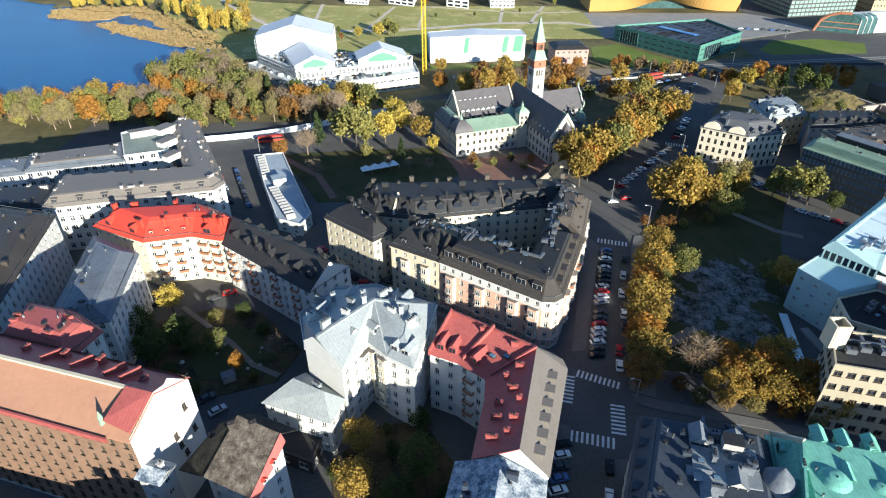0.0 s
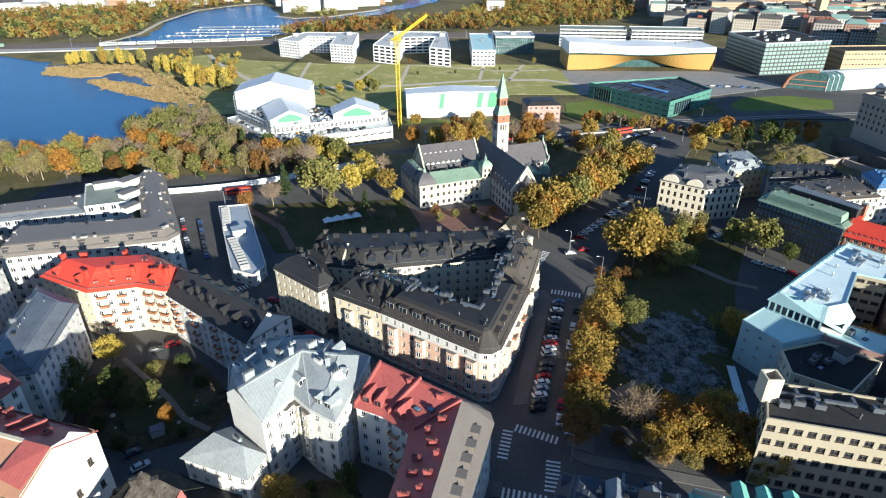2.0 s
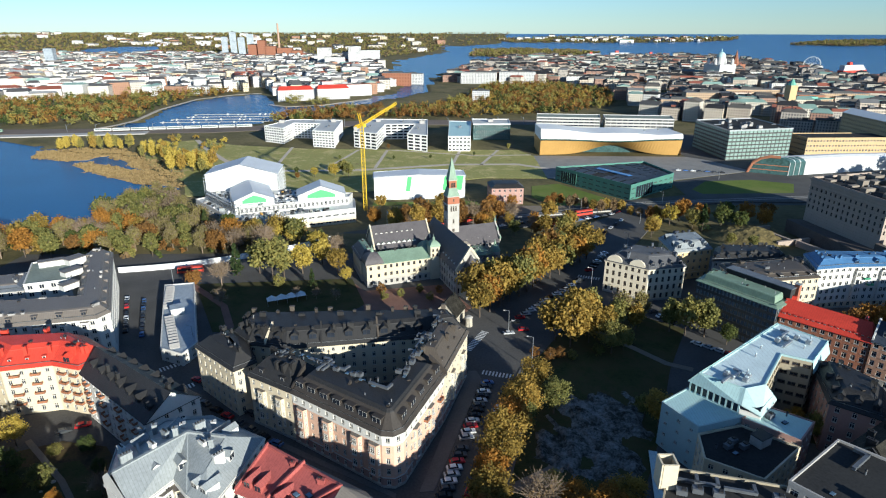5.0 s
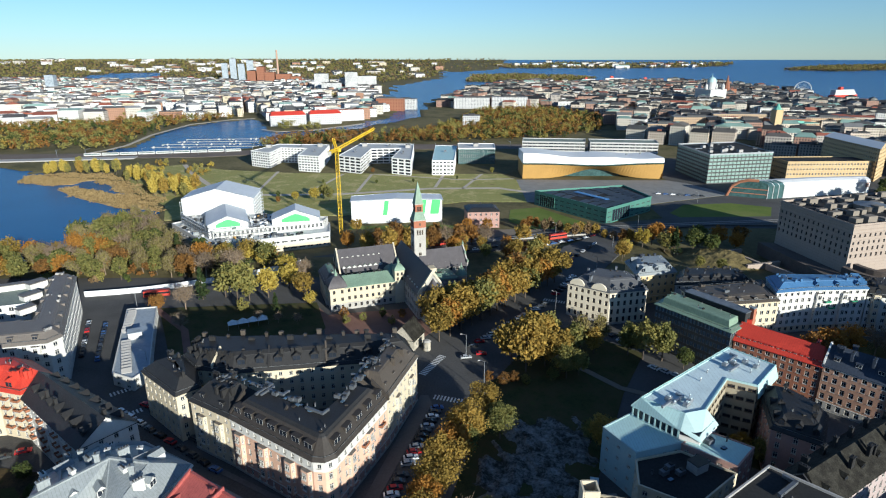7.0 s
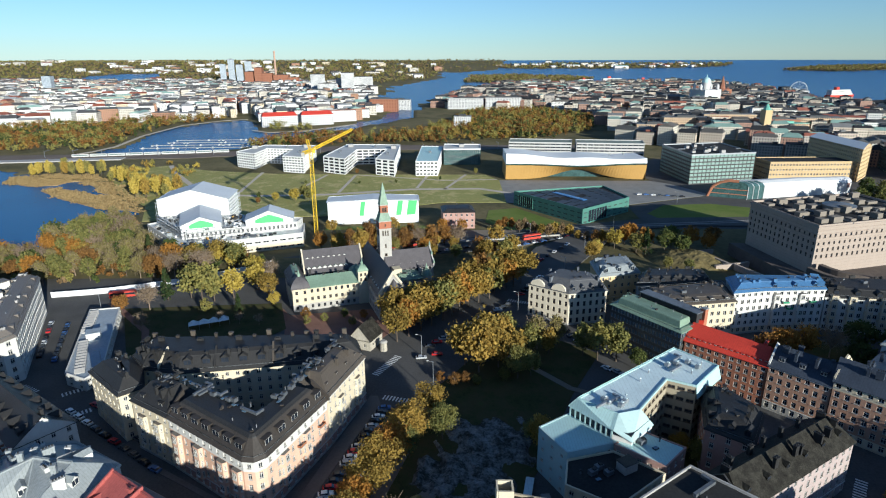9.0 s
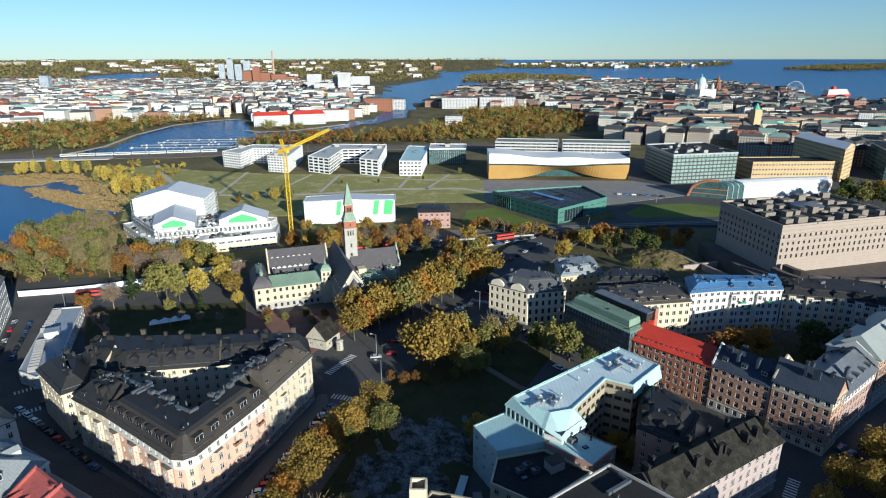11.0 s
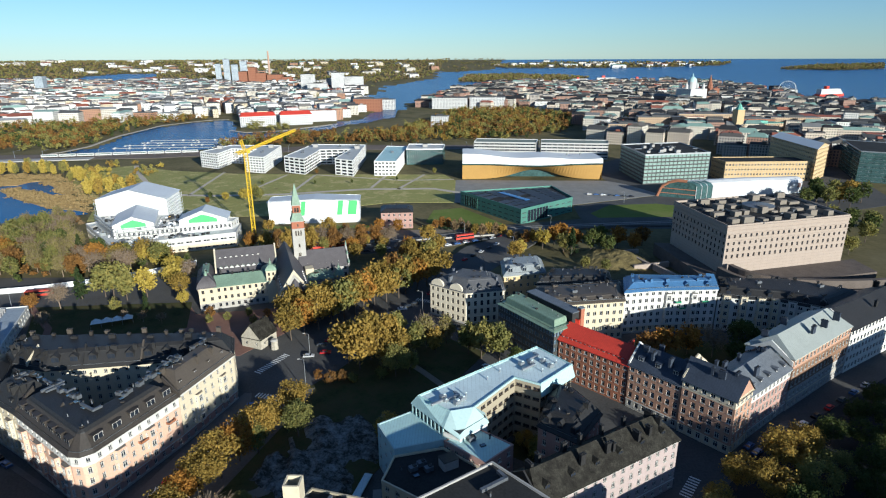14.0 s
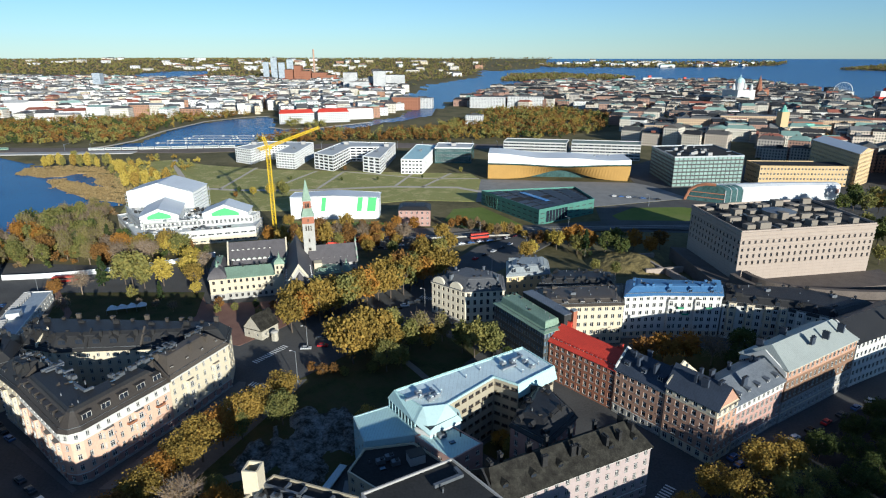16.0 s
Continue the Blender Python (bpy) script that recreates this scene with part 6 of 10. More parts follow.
def bell_roof(root, name, c, half, z, h, m, turn=None, seg=6):
    """A square roof that swells and then draws in to a point."""
    mb = MB()
    a = radians(MDEG) if turn is None else turn
    for k in range(seg):
        t0, t1 = k / seg, (k + 1) / seg
        f0, f1 = (1 - t0 ** 1.9) ** 0.75, max(0.04, (1 - t1 ** 1.9) ** 0.75)
        mb.box((c[0], c[1], z + h * t0), (2 * half * f0, 2 * half * f0, h / seg), a, 0, f1 / f0)
    return part(name, mb, m, root)


def finial(root, c, z, s=1.0):
    mb = MB()
    mb.cone((c[0], c[1], z), 0.75 * s, 0.6 * s, 1.2 * s, 8)
    mb.cone((c[0], c[1], z + 1.2 * s), 0.85 * s, 0.25 * s, 0.8 * s, 8)
    mb.cone((c[0], c[1], z + 2.0 * s), 0.28 * s, 0.03, 1.6 * s, 8)
    part("copper_finial", mb, PALECOPPER, root)


MUWALL = mat("pale_museum_plaster", (0.52, 0.45, 0.33), 0.85, 0.12, 0.3, 2.0, 0.1, streak=0.4)
mu = building("museum", "pale granite museum with green copper and grey slate roofs", mrect(7, 32, 0, 9), 9.2, 3, MUWALL, PALECOPPER, ("none",), win=(1.15, 1.7, 2.55), seed=39, cat="museum", band=MUWALL, base=GRANITE, storeys={0: (1, GRANITE)}, frame=DARKPAINT)
# lean-to copper roof over the court front
panel(mu, "copper_roof", [mp_(6.5, -0.7, 9.1), mp_(32.5, -0.7, 9.1), mp_(32.5, 6.8, 12.4), mp_(6.5, 6.8, 12.4)], PALECOPPER)
panel(mu, "copper_roof", [mp_(6.5, 6.8, 12.4), mp_(32.5, 6.8, 12.4), mp_(32.5, 13, 9.6), mp_(6.5, 13, 9.6)], PALECOPPER)
# corner pavilion and the wing that runs back from it
building("", "", mrect(-0.4, 7, -0.4, 8), 9.0, 3, MUWALL, MUSLATE, ("none",), root=mu, win=(1.15, 1.7, 2.6), seed=44, storeys={0: (1, GRANITE)}, band=MUWALL, frame=DARKPAINT)
bell_roof(mu, "pavilion_roof", mp_(3.3, 3.8), 4.4, 9.0, 5.2, MUSLATE)
finial(mu, mp_(3.3, 3.8), 13.4, 1.1)
building("", "", mrect(-1.2, 7, 8, 27), 8.6, 3, MUWALL, MUSLATE, ("steps", (3.2, 4.2), (0.4, 0.2)), root=mu, win=(1.15, 1.8, 2.7), seed=45, storeys={0: (1, GRANITE)}, topm=PALECOPPER)
# great hall behind the court front
building("", "", mrect(7.5, 36, 16.4, 32.6), 10.4, 4, MUWALL, MUSLATE, ("gable", 9.0, 0.0, 0), root=mu, win=(1.6, 1.3, 2.7), seed=40)
for k in range(8):
    put("dormer", dormer_mesh(1.9, 0.55, 2.6, "gable", PALECOPPER, WHITEW), mu, pose(*mp_(9.6 + 2.6 * k, 17.5, 11.6), 0, 0, MDEG))
for k in range(8):
    put("dormer", dormer_mesh(1.2, 0.4, 1.8, "gable", MUSLATE, WHITEW), mu, pose(*mp_(9.6 + 2.6 * k, 21.3, 15.8), 0, 0, MDEG))
for d_ in (7.3, 36.2):
    firewall(mu, mp_(d_, 16.0, 10.6), mp_(d_, 24.5, 19.8), 0.5, MUWALL, 0.7)
    firewall(mu, mp_(d_, 33.0, 10.6), mp_(d_, 24.5, 19.8), 0.5, MUWALL, 0.7)
for d_, n_ in ((15, 6.6), (22, 6.8), (24.5, 6.9), (9.5, 12.4)):
    put("chimney", chimney_mesh(0.9, 0.7, 1.2, DARKMETAL), mu, pose(*mp_(d_, n_, 12.0), 0, 0, MDEG))
# gabled hall that comes forward, with its apse
building("", "", mrect(34.6, 48.0, -22, 27), 10.2, 3, GRANITE, MUSLATE, ("gable", 9.8, 0.0, 1), root=mu, win=(1.4, 2.4, 3.1), seed=41, frame=DARKPAINT)
for s_ in (-1, 1):
    firewall(mu, mp_(41.3 + s_ * 7.0, -22.2, 9.8), mp_(41.3, -22.2, 20.3), 0.7, MUWALL, 0.9)
for k in range(5):
    put("dormer", dormer_mesh(0.9, 0.4, 1.6, "gable", WHITEW, WHITEW), mu, pose(*mp_(35.4, -17.6 + 3.6 * k, 11.5), 0, 0, MDEG - 90))
for k in range(6):
    put("dormer", dormer_mesh(0.9, 0.4, 1.6, "gable", WHITEW, WHITEW), mu, pose(*mp_(47.2, -16.5 + 3.2 * k, 11.5), 0, 0, MDEG + 90))
APS = [(36.2, -22), (37.6, -27.2), (40, -29), (43.6, -29), (46, -27.2), (46.9, -22)]
am, ar = MB(), MB()
for (d0, n0), (d1, n1) in zip(APS, APS[1:]):
    am.quad(mp_(d0, n0, GZ), mp_(d1, n1, GZ), mp_(d1, n1, 8.6), mp_(d0, n0, 8.6))
    c0, c1 = 1.07, 1.07
    ar.add([mp_(41.5 + (d0 - 41.5) * c0, -22 + (n0 + 22) * c0, 8.3), mp_(41.5 + (d1 - 41.5) * c1, -22 + (n1 + 22) * c1, 8.3), mp_(41.5, -22.3, 17.0)], [(0, 1, 2)])
    p_, q_ = Vector(mp_(d0, n0)), Vector(mp_(d1, n1))
    e_ = (q_ - p_).normalized()
    for k in range(max(1, int((q_ - p_).length / 1.8))):
        w_ = p_.lerp(q_, (k + 0.5) / max(1, int((q_ - p_).length / 1.8))) + Vector((e_.y, -e_.x)) * 0.12
        put("window", window_mesh(1.0, 1.9, DARKPAINT, GLASS), mu, pose(w_.x, w_.y, 5.6, 0, 0, math.degrees(math.atan2(e_.y, e_.x))))
part("apse_wall", am, MUWALL, mu)
part("apse_roof", ar, MUSLATE, mu)
# stair turret in the corner of the court
sm_ = MB()
sm_.box(mp_(32.4, 1.6, GZ), (4.6, 4.6, 16.2), radians(MDEG))
part("stair_turret", sm_, MUWALL, mu)
for z_ in (9.6, 12.0):
    for k in (-1, 1):
        put("window", window_mesh(0.9, 1.3, DARKPAINT, GLASS), mu, pose(*mp_(32.4 + k, -0.8, z_), 0, 0, MDEG))
bell_roof(mu, "turret_roof", mp_(32.4, 1.6), 2.6, 14.2, 3.0, PALECOPPER)
finial(mu, mp_(32.4, 1.6), 16.8, 0.9)
for d_, n_, w_, z_, h_ in ((31.5, 11, 5.5, 9.5, 6.5), (35.0, 9.0, 4.2, 9.5, 5.0)):
    bm2 = MB()
    bm2.box(mp_(d_, n_, z_ - 4), (w_, w_, 4.4), radians(MDEG))
    part("roof_bay", bm2, MUWALL, mu)
    bell_roof(mu, "copper_roof", mp_(d_, n_), w_ * 0.6, z_ + 0.4, h_ * 0.6, PALECOPPER)
    finial(mu, mp_(d_, n_), z_ + h_ * 0.55, 0.6)
# right hand wing with its crested end
building("", "", mrect(47.5, 71.5, 12.0, 25.4), 8.6, 3, GRANITE, MUSLATE, ("gable", 7.6, 0.0, 0), root=mu, win=(1.3, 2.0, 3.2), seed=42, frame=DARKPAINT)
for k in range(6):
    put("dormer", dormer_mesh(1.3, 0.2, 1.6, "gable", MUSLATE, WHITEW), mu, pose(*mp_(51 + 3.1 * k, 13.6, 10.1), 0, 0, MDEG))
for n0_, n1_ in ((11.6, 18.7), (25.8, 18.7)):
    firewall(mu, mp_(71.7, n0_, 8.8), mp_(71.7, n1_, 16.6), 0.7, GRANITE, 0.7)
for n_, z_ in ((11.6, 9.6), (15.2, 13.2), (18.7, 17.1), (22.2, 13.2)):
    finial(mu, mp_(71.7, n_), z_, 0.7)
building("", "", mrect(48.5, 62, 1.0, 12.0), 6.4, 2, GRANITE, PALECOPPER, ("steps", (3.0, 1.6), (0.5, 0.2)), root=mu, win=(1.2, 1.8, 3.0), seed=43)
building("", "", mrect(49.0, 66, -6.0, 1.0), 4.6, 2, GRANITE, MUSLATE, ("steps", (2.2, 1.2), (0.4, 0.1)), root=mu, win=(1.2, 1.8, 2.6), seed=46)
am = MB()
am.box(mp_(51.2, 9.0, 6.0), (4.0, 5.0, 4.4), radians(MDEG))
part("roof_bay", am, MUWALL, mu)
tw = MB()
tw.cone(mp_(65.0, 3.5, GZ), 2.7, 2.7, 9.0, 12)
part("turret_wall", tw, GRANITE, mu)
tw = MB()
for k in range(5):
    a0, a1 = k / 5, (k + 1) / 5
    f0, f1 = (1 - a0) ** 0.55 * 1.1, max(0.06, (1 - a1) ** 0.55 * 1.1)
    tw.cone(mp_(65.0, 3.5, 7.0 + a0 * 3.4), 2.7 * f0, 2.7 * f1, 3.4 / 5, 12, cap=False)
part("turret_roof", tw, PALECOPPER, mu, smooth=True)
finial(mu, mp_(65.0, 3.5), 9.9, 0.9)
mt = thing("museum_tower", (35, 281.5, GZ), "slender square museum tower of granite and red brick with green spire", "tower")
TX, TY, TA = 35.0, 281.6, radians(MDEG)
STAGES = (("shaft", 0.0, 30.6, 6.0, 1.0, GRANITE), ("brick_stage", 30.6, 34.4, 6.1, 1.0, REDBRICK), ("copper_skirt", 34.4, 38.6, 6.5, 0.62, PALECOPPER), ("belfry", 38.6, 42.4, 3.9, 1.0, REDBRICK), ("spire", 42.4, 53.4, 4.5, 0.03, PALECOPPER))
for nm, z0_, z1_, w_, tp, m_ in STAGES:
    tm = MB()
    tm.box((TX, TY, GZ + z0_), (w_, w_, z1_ - z0_), TA, 0, tp)
    part(nm, tm, m_, mt)
for z_, w_ in ((30.4, 6.5), (42.3, 4.7), (34.3, 6.8)):
    tm = MB()
    tm.box((TX, TY, GZ + z_), (w_, w_, 0.35), TA, 0, 1, True)
    part("string_course", tm, GRANITE, mt)
for zz, hw, n_, ww, hh_ in ((27.2, 3.02, 3, 0.7, 2.4), (39.0, 1.97, 2, 1.0, 2.2), (21.0, 3.02, 1, 0.8, 1.8), (16.5, 3.02, 1, 1.3, 1.4), (32.0, 3.07, 1, 0.6, 1.2)):
    for side in range(4):
        a = TA + side * math.pi / 2
        for k in range(n_):
            o = (k - (n_ - 1) / 2) * 1.25
            x = TX + math.sin(a) * hw + math.cos(a) * o
            y = TY - math.cos(a) * hw + math.sin(a) * o
            put("window", window_mesh(ww, hh_, DARKPAINT, GLASS), mt, pose(x, y, GZ + zz, 0, 0, math.degrees(a)))

for zc, hh_, o in ((23.3, 0.35, 0.3), (27.4, 0.3, 0.25)):
    cm = MB()
    out, inn = inset(ccw(PAR), -o), inset(ccw(PAR), -0.004)
    ring_quads(cm, out, zc, out, zc + hh_, 0)
    ring_quads(cm, out, zc + hh_, inn, zc + hh_, 0)
    ring_quads(cm, inn, zc, out, zc, 0)
    part("string_course", cm, ROSEGRANITE, par)
slab("parliament_terrace", [(232, 334), (240, 272), (252, 262), (330, 286), (330, 306), (322.3, 303.2), (249.2, 280.9), (240.5, 333)], GZ, TERRACE, "brown stone terrace before the parliament", "terrace", 7.0)
for k, (h0, h1, off, m_) in enumerate(((11.5, 7.5, 0, TERRACE), (13.0, 10.0, 9, TERRACE))):
    tr_ = thing("terrace_wall", (275, 262, GZ), "long curved brown stone terrace wall and ramp", "wall", "parliament terraces")
    mb = MB()
    A_, B_, C_ = Vector((246 + off * 0.6, 279)), Vector((256 + off * 0.3, 240 + off)), Vector((345, 262 + off))
    pts = [A_ * (1 - t) ** 2 + B_ * 2 * t * (1 - t) + C_ * t * t for t in [i / 18 for i in range(19)]]
    for i, (p, q) in enumerate(zip(pts, pts[1:])):
        d_ = (q - p).normalized()
        o_ = Vector((-d_.y, d_.x)) * 2.6
        z0_, z1_ = GZ + h0 + (h1 - h0) * i / 18, GZ + h0 + (h1 - h0) * (i + 1) / 18
        mb.quad((*p, GZ), (*q, GZ), (*q, z1_), (*p, z0_))
        mb.quad((*p, z0_), (*q, z1_), (*(q + o_), z1_), (*(p + o_), z0_))
        mb.quad((*(q + o_), GZ), (*(p + o_), GZ), (*(p + o_), z0_), (*(q + o_), z1_))
    part("wall", mb, m_, tr_)
for k in range(4):
    s = thing("garden_wall", (222, 312 + k * 9, GZ), "long low brown stone wall of the stepped garden", "wall", "parliament terraces")
    mb = MB()
    mb.box((228 - k * 5, 296 + k * 12, GZ), (22, 1.6, 3.4 - 0.3 * k), (-1.2, 0.3, -1.2, 0.3)[k])
    part("wall", mb, ROSEGRANITE, s)
# fire walls where the row houses join
for k, (f_, r_, ze_, zr_, m_) in enumerate((((173.5, 171.5), (182, 180.5), 14.2, 19.2, WHITEW), ((186, 158.2), (197, 166.5), 16.6, 22.2, CREAM), ((201, 150.8), (193.6, 162.2), 16.6, 19.0, BLUEMETAL), ((225.2, 169.5), (215, 180.3), 15.6, 20.7, WHITEW), ((259.3, 195), (249.2, 207.2), 15.6, 20.8, WHITEW), ((136.2, 106.2), (129.2, 116), 13.9, 18.6, DARKMETAL))):
    fw_ = thing("fire_wall", (*f_, ze_), "stepped fire wall between two roofs", "wall", "fire walls")
    mid = ((f_[0] + r_[0]) / 2, (f_[1] + r_[1]) / 2)
    firewall(fw_, (*f_, ze_), (*mid, zr_), 0.7, m_, 0.5)
    firewall(fw_, (*r_, ze_), (*mid, zr_), 0.7, m_, 0.5)
# fire walls and chimney stacks over the triangular block
for k, (a_, b_, m_) in enumerate((((-8.5, 137.7, 15.6), (-5.6, 142.6, 20.2), BROWNMETAL), ((6.0, 129.5, 15.6), (8.8, 134.4, 20.2), BROWNMETAL), ((34.6, 147, 15.6), (29.4, 148.4, 20.2), BROWNMETAL), ((-24, 163.8, 15.4), (-22.6, 169, 19.6), CREAM), ((-6, 164.6, 15.4), (-7, 170, 19.6), DARKMETAL), ((12, 168, 15.4), (10.8, 173.4, 19.6), BROWNROOF), ((25, 170.6, 15.4), (23.6, 176, 19.6), DARKMETAL))):
    fw_ = thing("fire_wall", a_, "fire wall climbing the dark roof", "wall", "fire walls")
    firewall(fw_, a_, b_, 0.55, m_, 0.6)
for k in range(16):
    t_ = (k + 0.5) / 16
    p = Vector((-34, 177)).lerp(Vector((35, 180.5)), t_)
    put("chimney", chimney_mesh((1.5, 2.1, 0.9)[k % 3], 0.8, (1.3, 2.0)[k % 2], (BROWNROOF, DARKMETAL, BROWNMETAL)[k % 3]), cb, pose(p.x, p.y + (2.0, -2.5, 0)[k % 3], 18.4, 0, 0, 5))

GATESTONE = mat("pale_rough_granite", (0.42, 0.38, 0.31), 0.9, 0.3, 0.8, 4.0, 0.4, seam=0.9, seam_v=0.6)

# ---- trees ----
BARK = mat("grey_brown_bark", (0.11, 0.085, 0.065), 0.9, 0.3, 1.0, 6.0, 0.4)
PALEBARK = mat("pale_bare_twigs", (0.24, 0.18, 0.13), 0.9, 0.3, 1.0, 6.0, 0.4)
LEAVES = {
    "gold": leaf_mat("golden_leaves", [(0.124, 0.094, 0.029), (0.295, 0.203, 0.053), (0.437, 0.282, 0.072)]),
    "orange": leaf_mat("orange_leaves", [(0.201, 0.1, 0.029), (0.354, 0.171, 0.041), (0.448, 0.224, 0.053)]),
    "yellow": leaf_mat("yellow_leaves", [(0.26, 0.201, 0.047), (0.437, 0.33, 0.071), (0.543, 0.413, 0.106)]),
    "mixed": leaf_mat("yellow_green_leaves", [(0.095, 0.105, 0.038), (0.21, 0.20, 0.068), (0.34, 0.28, 0.085)]),
    "green": leaf_mat("green_leaves", [(0.045, 0.068, 0.026), (0.085, 0.105, 0.036), (0.14, 0.145, 0.045)]),
    "russet": leaf_mat("russet_leaves", [(0.118, 0.071, 0.033), (0.224, 0.118, 0.041), (0.33, 0.159, 0.047)]),
    "brown": leaf_mat("sparse_brown_leaves", [(0.165, 0.118, 0.071), (0.236, 0.165, 0.094), (0.307, 0.201, 0.094)]),
    "olive": leaf_mat("thin_olive_leaves", [(0.13, 0.115, 0.05), (0.25, 0.21, 0.085), (0.36, 0.30, 0.11)]),
    "spruce": leaf_mat("spruce_needles", [(0.02, 0.04, 0.02), (0.04, 0.06, 0.025), (0.07, 0.08, 0.03)]),
}


def leaf_cloud(rs, centres, radii, count, size):
    """Small leaf faces scattered over clumps."""
    k = rs.randint(0, len(centres), count)
    d = rs.normal(size=(count, 3))
    d /= np.linalg.norm(d, axis=1)[:, None]
    p = centres[k] + d * (radii[k] * rs.uniform(0.1, 1.3, count) ** 0.6)[:, None]
    n = d + rs.normal(scale=1.0, size=(count, 3))
    n /= np.linalg.norm(n, axis=1)[:, None]
    u = np.cross(n, rs.normal(size=(count, 3)))
    u /= np.linalg.norm(u, axis=1)[:, None]
    w = np.cross(n, u)
    s = (size * rs.uniform(0.6, 1.3, count))[:, None]
    v = np.stack([p - u * s - w * s * 0.7, p + u * s - w * s * 0.5, p + u * s * 0.8 + w * s * 0.8, p - u * s * 0.7 + w * s * 0.6], 1)
    return v.reshape(-1, 3)


def quads_mesh(name, v, mats):
    me = bpy.data.meshes.new(name)
    n = len(v) // 4
    me.vertices.add(len(v))
    me.vertices.foreach_set("co", v.astype(np.float32).ravel())
    me.loops.add(4 * n)
    me.loops.foreach_set("vertex_index", np.arange(4 * n, dtype=np.int32))
    me.polygons.add(n)
    me.polygons.foreach_set("loop_start", np.arange(0, 4 * n, 4, dtype=np.int32))
    me.polygons.foreach_set("loop_total", np.full(n, 4, np.int32))
    for m in mats:
        me.materials.append(m)
    me.update(calc_edges=True)
    return me


def limbs(rs, h, r, ends, m, thick=0.24):
    mb = MB()
    fork = h * 0.3
    mb.tube((0, 0, -0.3), (0.1, 0, fork), thick, thick * 0.75, 7)
    mb.tube((0.1, 0, fork), (0, 0.15, h * 0.75), thick * 0.75, thick * 0.2, 6)
    for e in ends:
        b = Vector((0.1, 0, fork * rs.uniform(0.85, 1.9)))
        b.z = min(b.z, e[2] - 0.5)
        mid = b.lerp(Vector(e), 0.5) + Vector((0, 0, 0.4))
        mb.tube(b, mid, thick * 0.4, thick * 0.25, 5)
        mb.tube(mid, e, thick * 0.25, 0.03, 4)
    return mb.mesh("trunk", [m], True)


TREE_KINDS = {}


def make_tree(kind, shape, seed, near=True):
    """A tree 12 m high: trunk with limbs, and a crown of leaf clumps."""
    rs = np.random.RandomState(seed)
    h = 12.0
    if shape == "cone":
        n = 60
        t = rs.uniform(0, 1, n) ** 0.8
        a = rs.uniform(0, 6.28, n)
        rr_ = (1 - t) * 2.6 * rs.uniform(0.5, 1.0, n)
        c = np.stack([rr_ * np.cos(a), rr_ * np.sin(a), 1.5 + t * 10.3], 1)
        rad = 0.35 + 0.75 * (1 - t)
        count, size = 2200, 0.22
    else:
        wid, base = {"round": (5.0, 0.22), "tall": (3.5, 0.18), "wide": (6.3, 0.24), "bare": (5.0, 0.3), "thin": (3.7, 0.2), "bush": (6.0, 0.0)}[shape]
        n = 60
        d = rs.normal(size=(n, 3))
        d /= np.linalg.norm(d, axis=1)[:, None]
        f = rs.uniform(0.45, 1.0, n) ** 0.6
        zc = h * (1 + base) / 2
        c = np.stack([d[:, 0] * wid * 0.8 * f, d[:, 1] * wid * 0.8 * f, zc + d[:, 2] * (h * (1 - base) / 2 - 1.0) * f], 1)
        rad = rs.uniform(0.8, 1.9, n)
        count, size = {"bare": (420, 0.18), "thin": (2700, 0.24), "bush": (2600, 0.26)}.get(shape, (4300, 0.2))
    if near < 2 and shape not in ("bare", "thin"):
        count, size = (count // 3, size * 1.75) if near else (count // 5, size * 2.15)
    ends = c[:: max(1, len(c) // (26 if shape == "bare" else 14 if shape == "thin" else 11))]
    root = thing("tree", (0, 0, 0), "tree", "tree")
    ob = new("trunk", limbs(rs, h, 4, [tuple(e) for e in ends], PALEBARK if shape in ("bare", "thin") else BARK))
    ob.parent = root
    if shape in ("bare", "thin"):
        mb = MB()
        for e in c:
            for _ in range(9):
                q = e + rs.normal(scale=1.3, size=3)
                mb.tube(tuple(e + (np.array([0, 0, 5]) - e) * 0.2), tuple(q), 0.05, 0.02, 3)
        ob = new("twig_crown", mb.mesh("twig_crown", [PALEBARK]))
        ob.parent = root
    ob = new("crown", quads_mesh("crown", leaf_cloud(rs, c, rad, count, size), [LEAVES[kind]]))
    ob.parent = root
    return root


TREE_LABEL = {"gold": "broad street tree with golden autumn leaves", "orange": "leafy tree with bright orange autumn leaves", "yellow": "slim tree with clear yellow leaves", "mixed": "tree with green leaves turning yellow", "green": "tree still in dark green leaf", "russet": "tree with russet brown leaves", "brown": "nearly bare tree with pale twigs", "spruce": "pointed dark green spruce tree", "olive": "tall half-bare tree with thin olive brown leaves"}


def tree(kind, shape, x, y, h, z=GZ, group="park trees", w=1.0):
    v = rnd.randrange(2)
    h *= 1.1
    near = 2 if y < 190 else 1 if y < 345 else 0
    key = (kind, shape, v, near)
    m = pose(x, y, z + 0.1, 0, 0, rnd.uniform(0, 360)) @ Matrix.Diagonal((h / 12 * w, h / 12 * w, h / 12, 1))
    if key not in TREE_KINDS:
        t = TREE_KINDS[key] = make_tree(kind, shape, 11 + len(TREE_KINDS), near)
        t.matrix_basis = m
    else:
        t = TREE_KINDS[key].copy()
        scene.collection.objects.link(t)
        for ch in TREE_KINDS[key].children:
            c = ch.copy()
            scene.collection.objects.link(c)
            c.parent = t
        t.matrix_basis = m
    tagged(t, TREE_LABEL[kind], "tree", group)


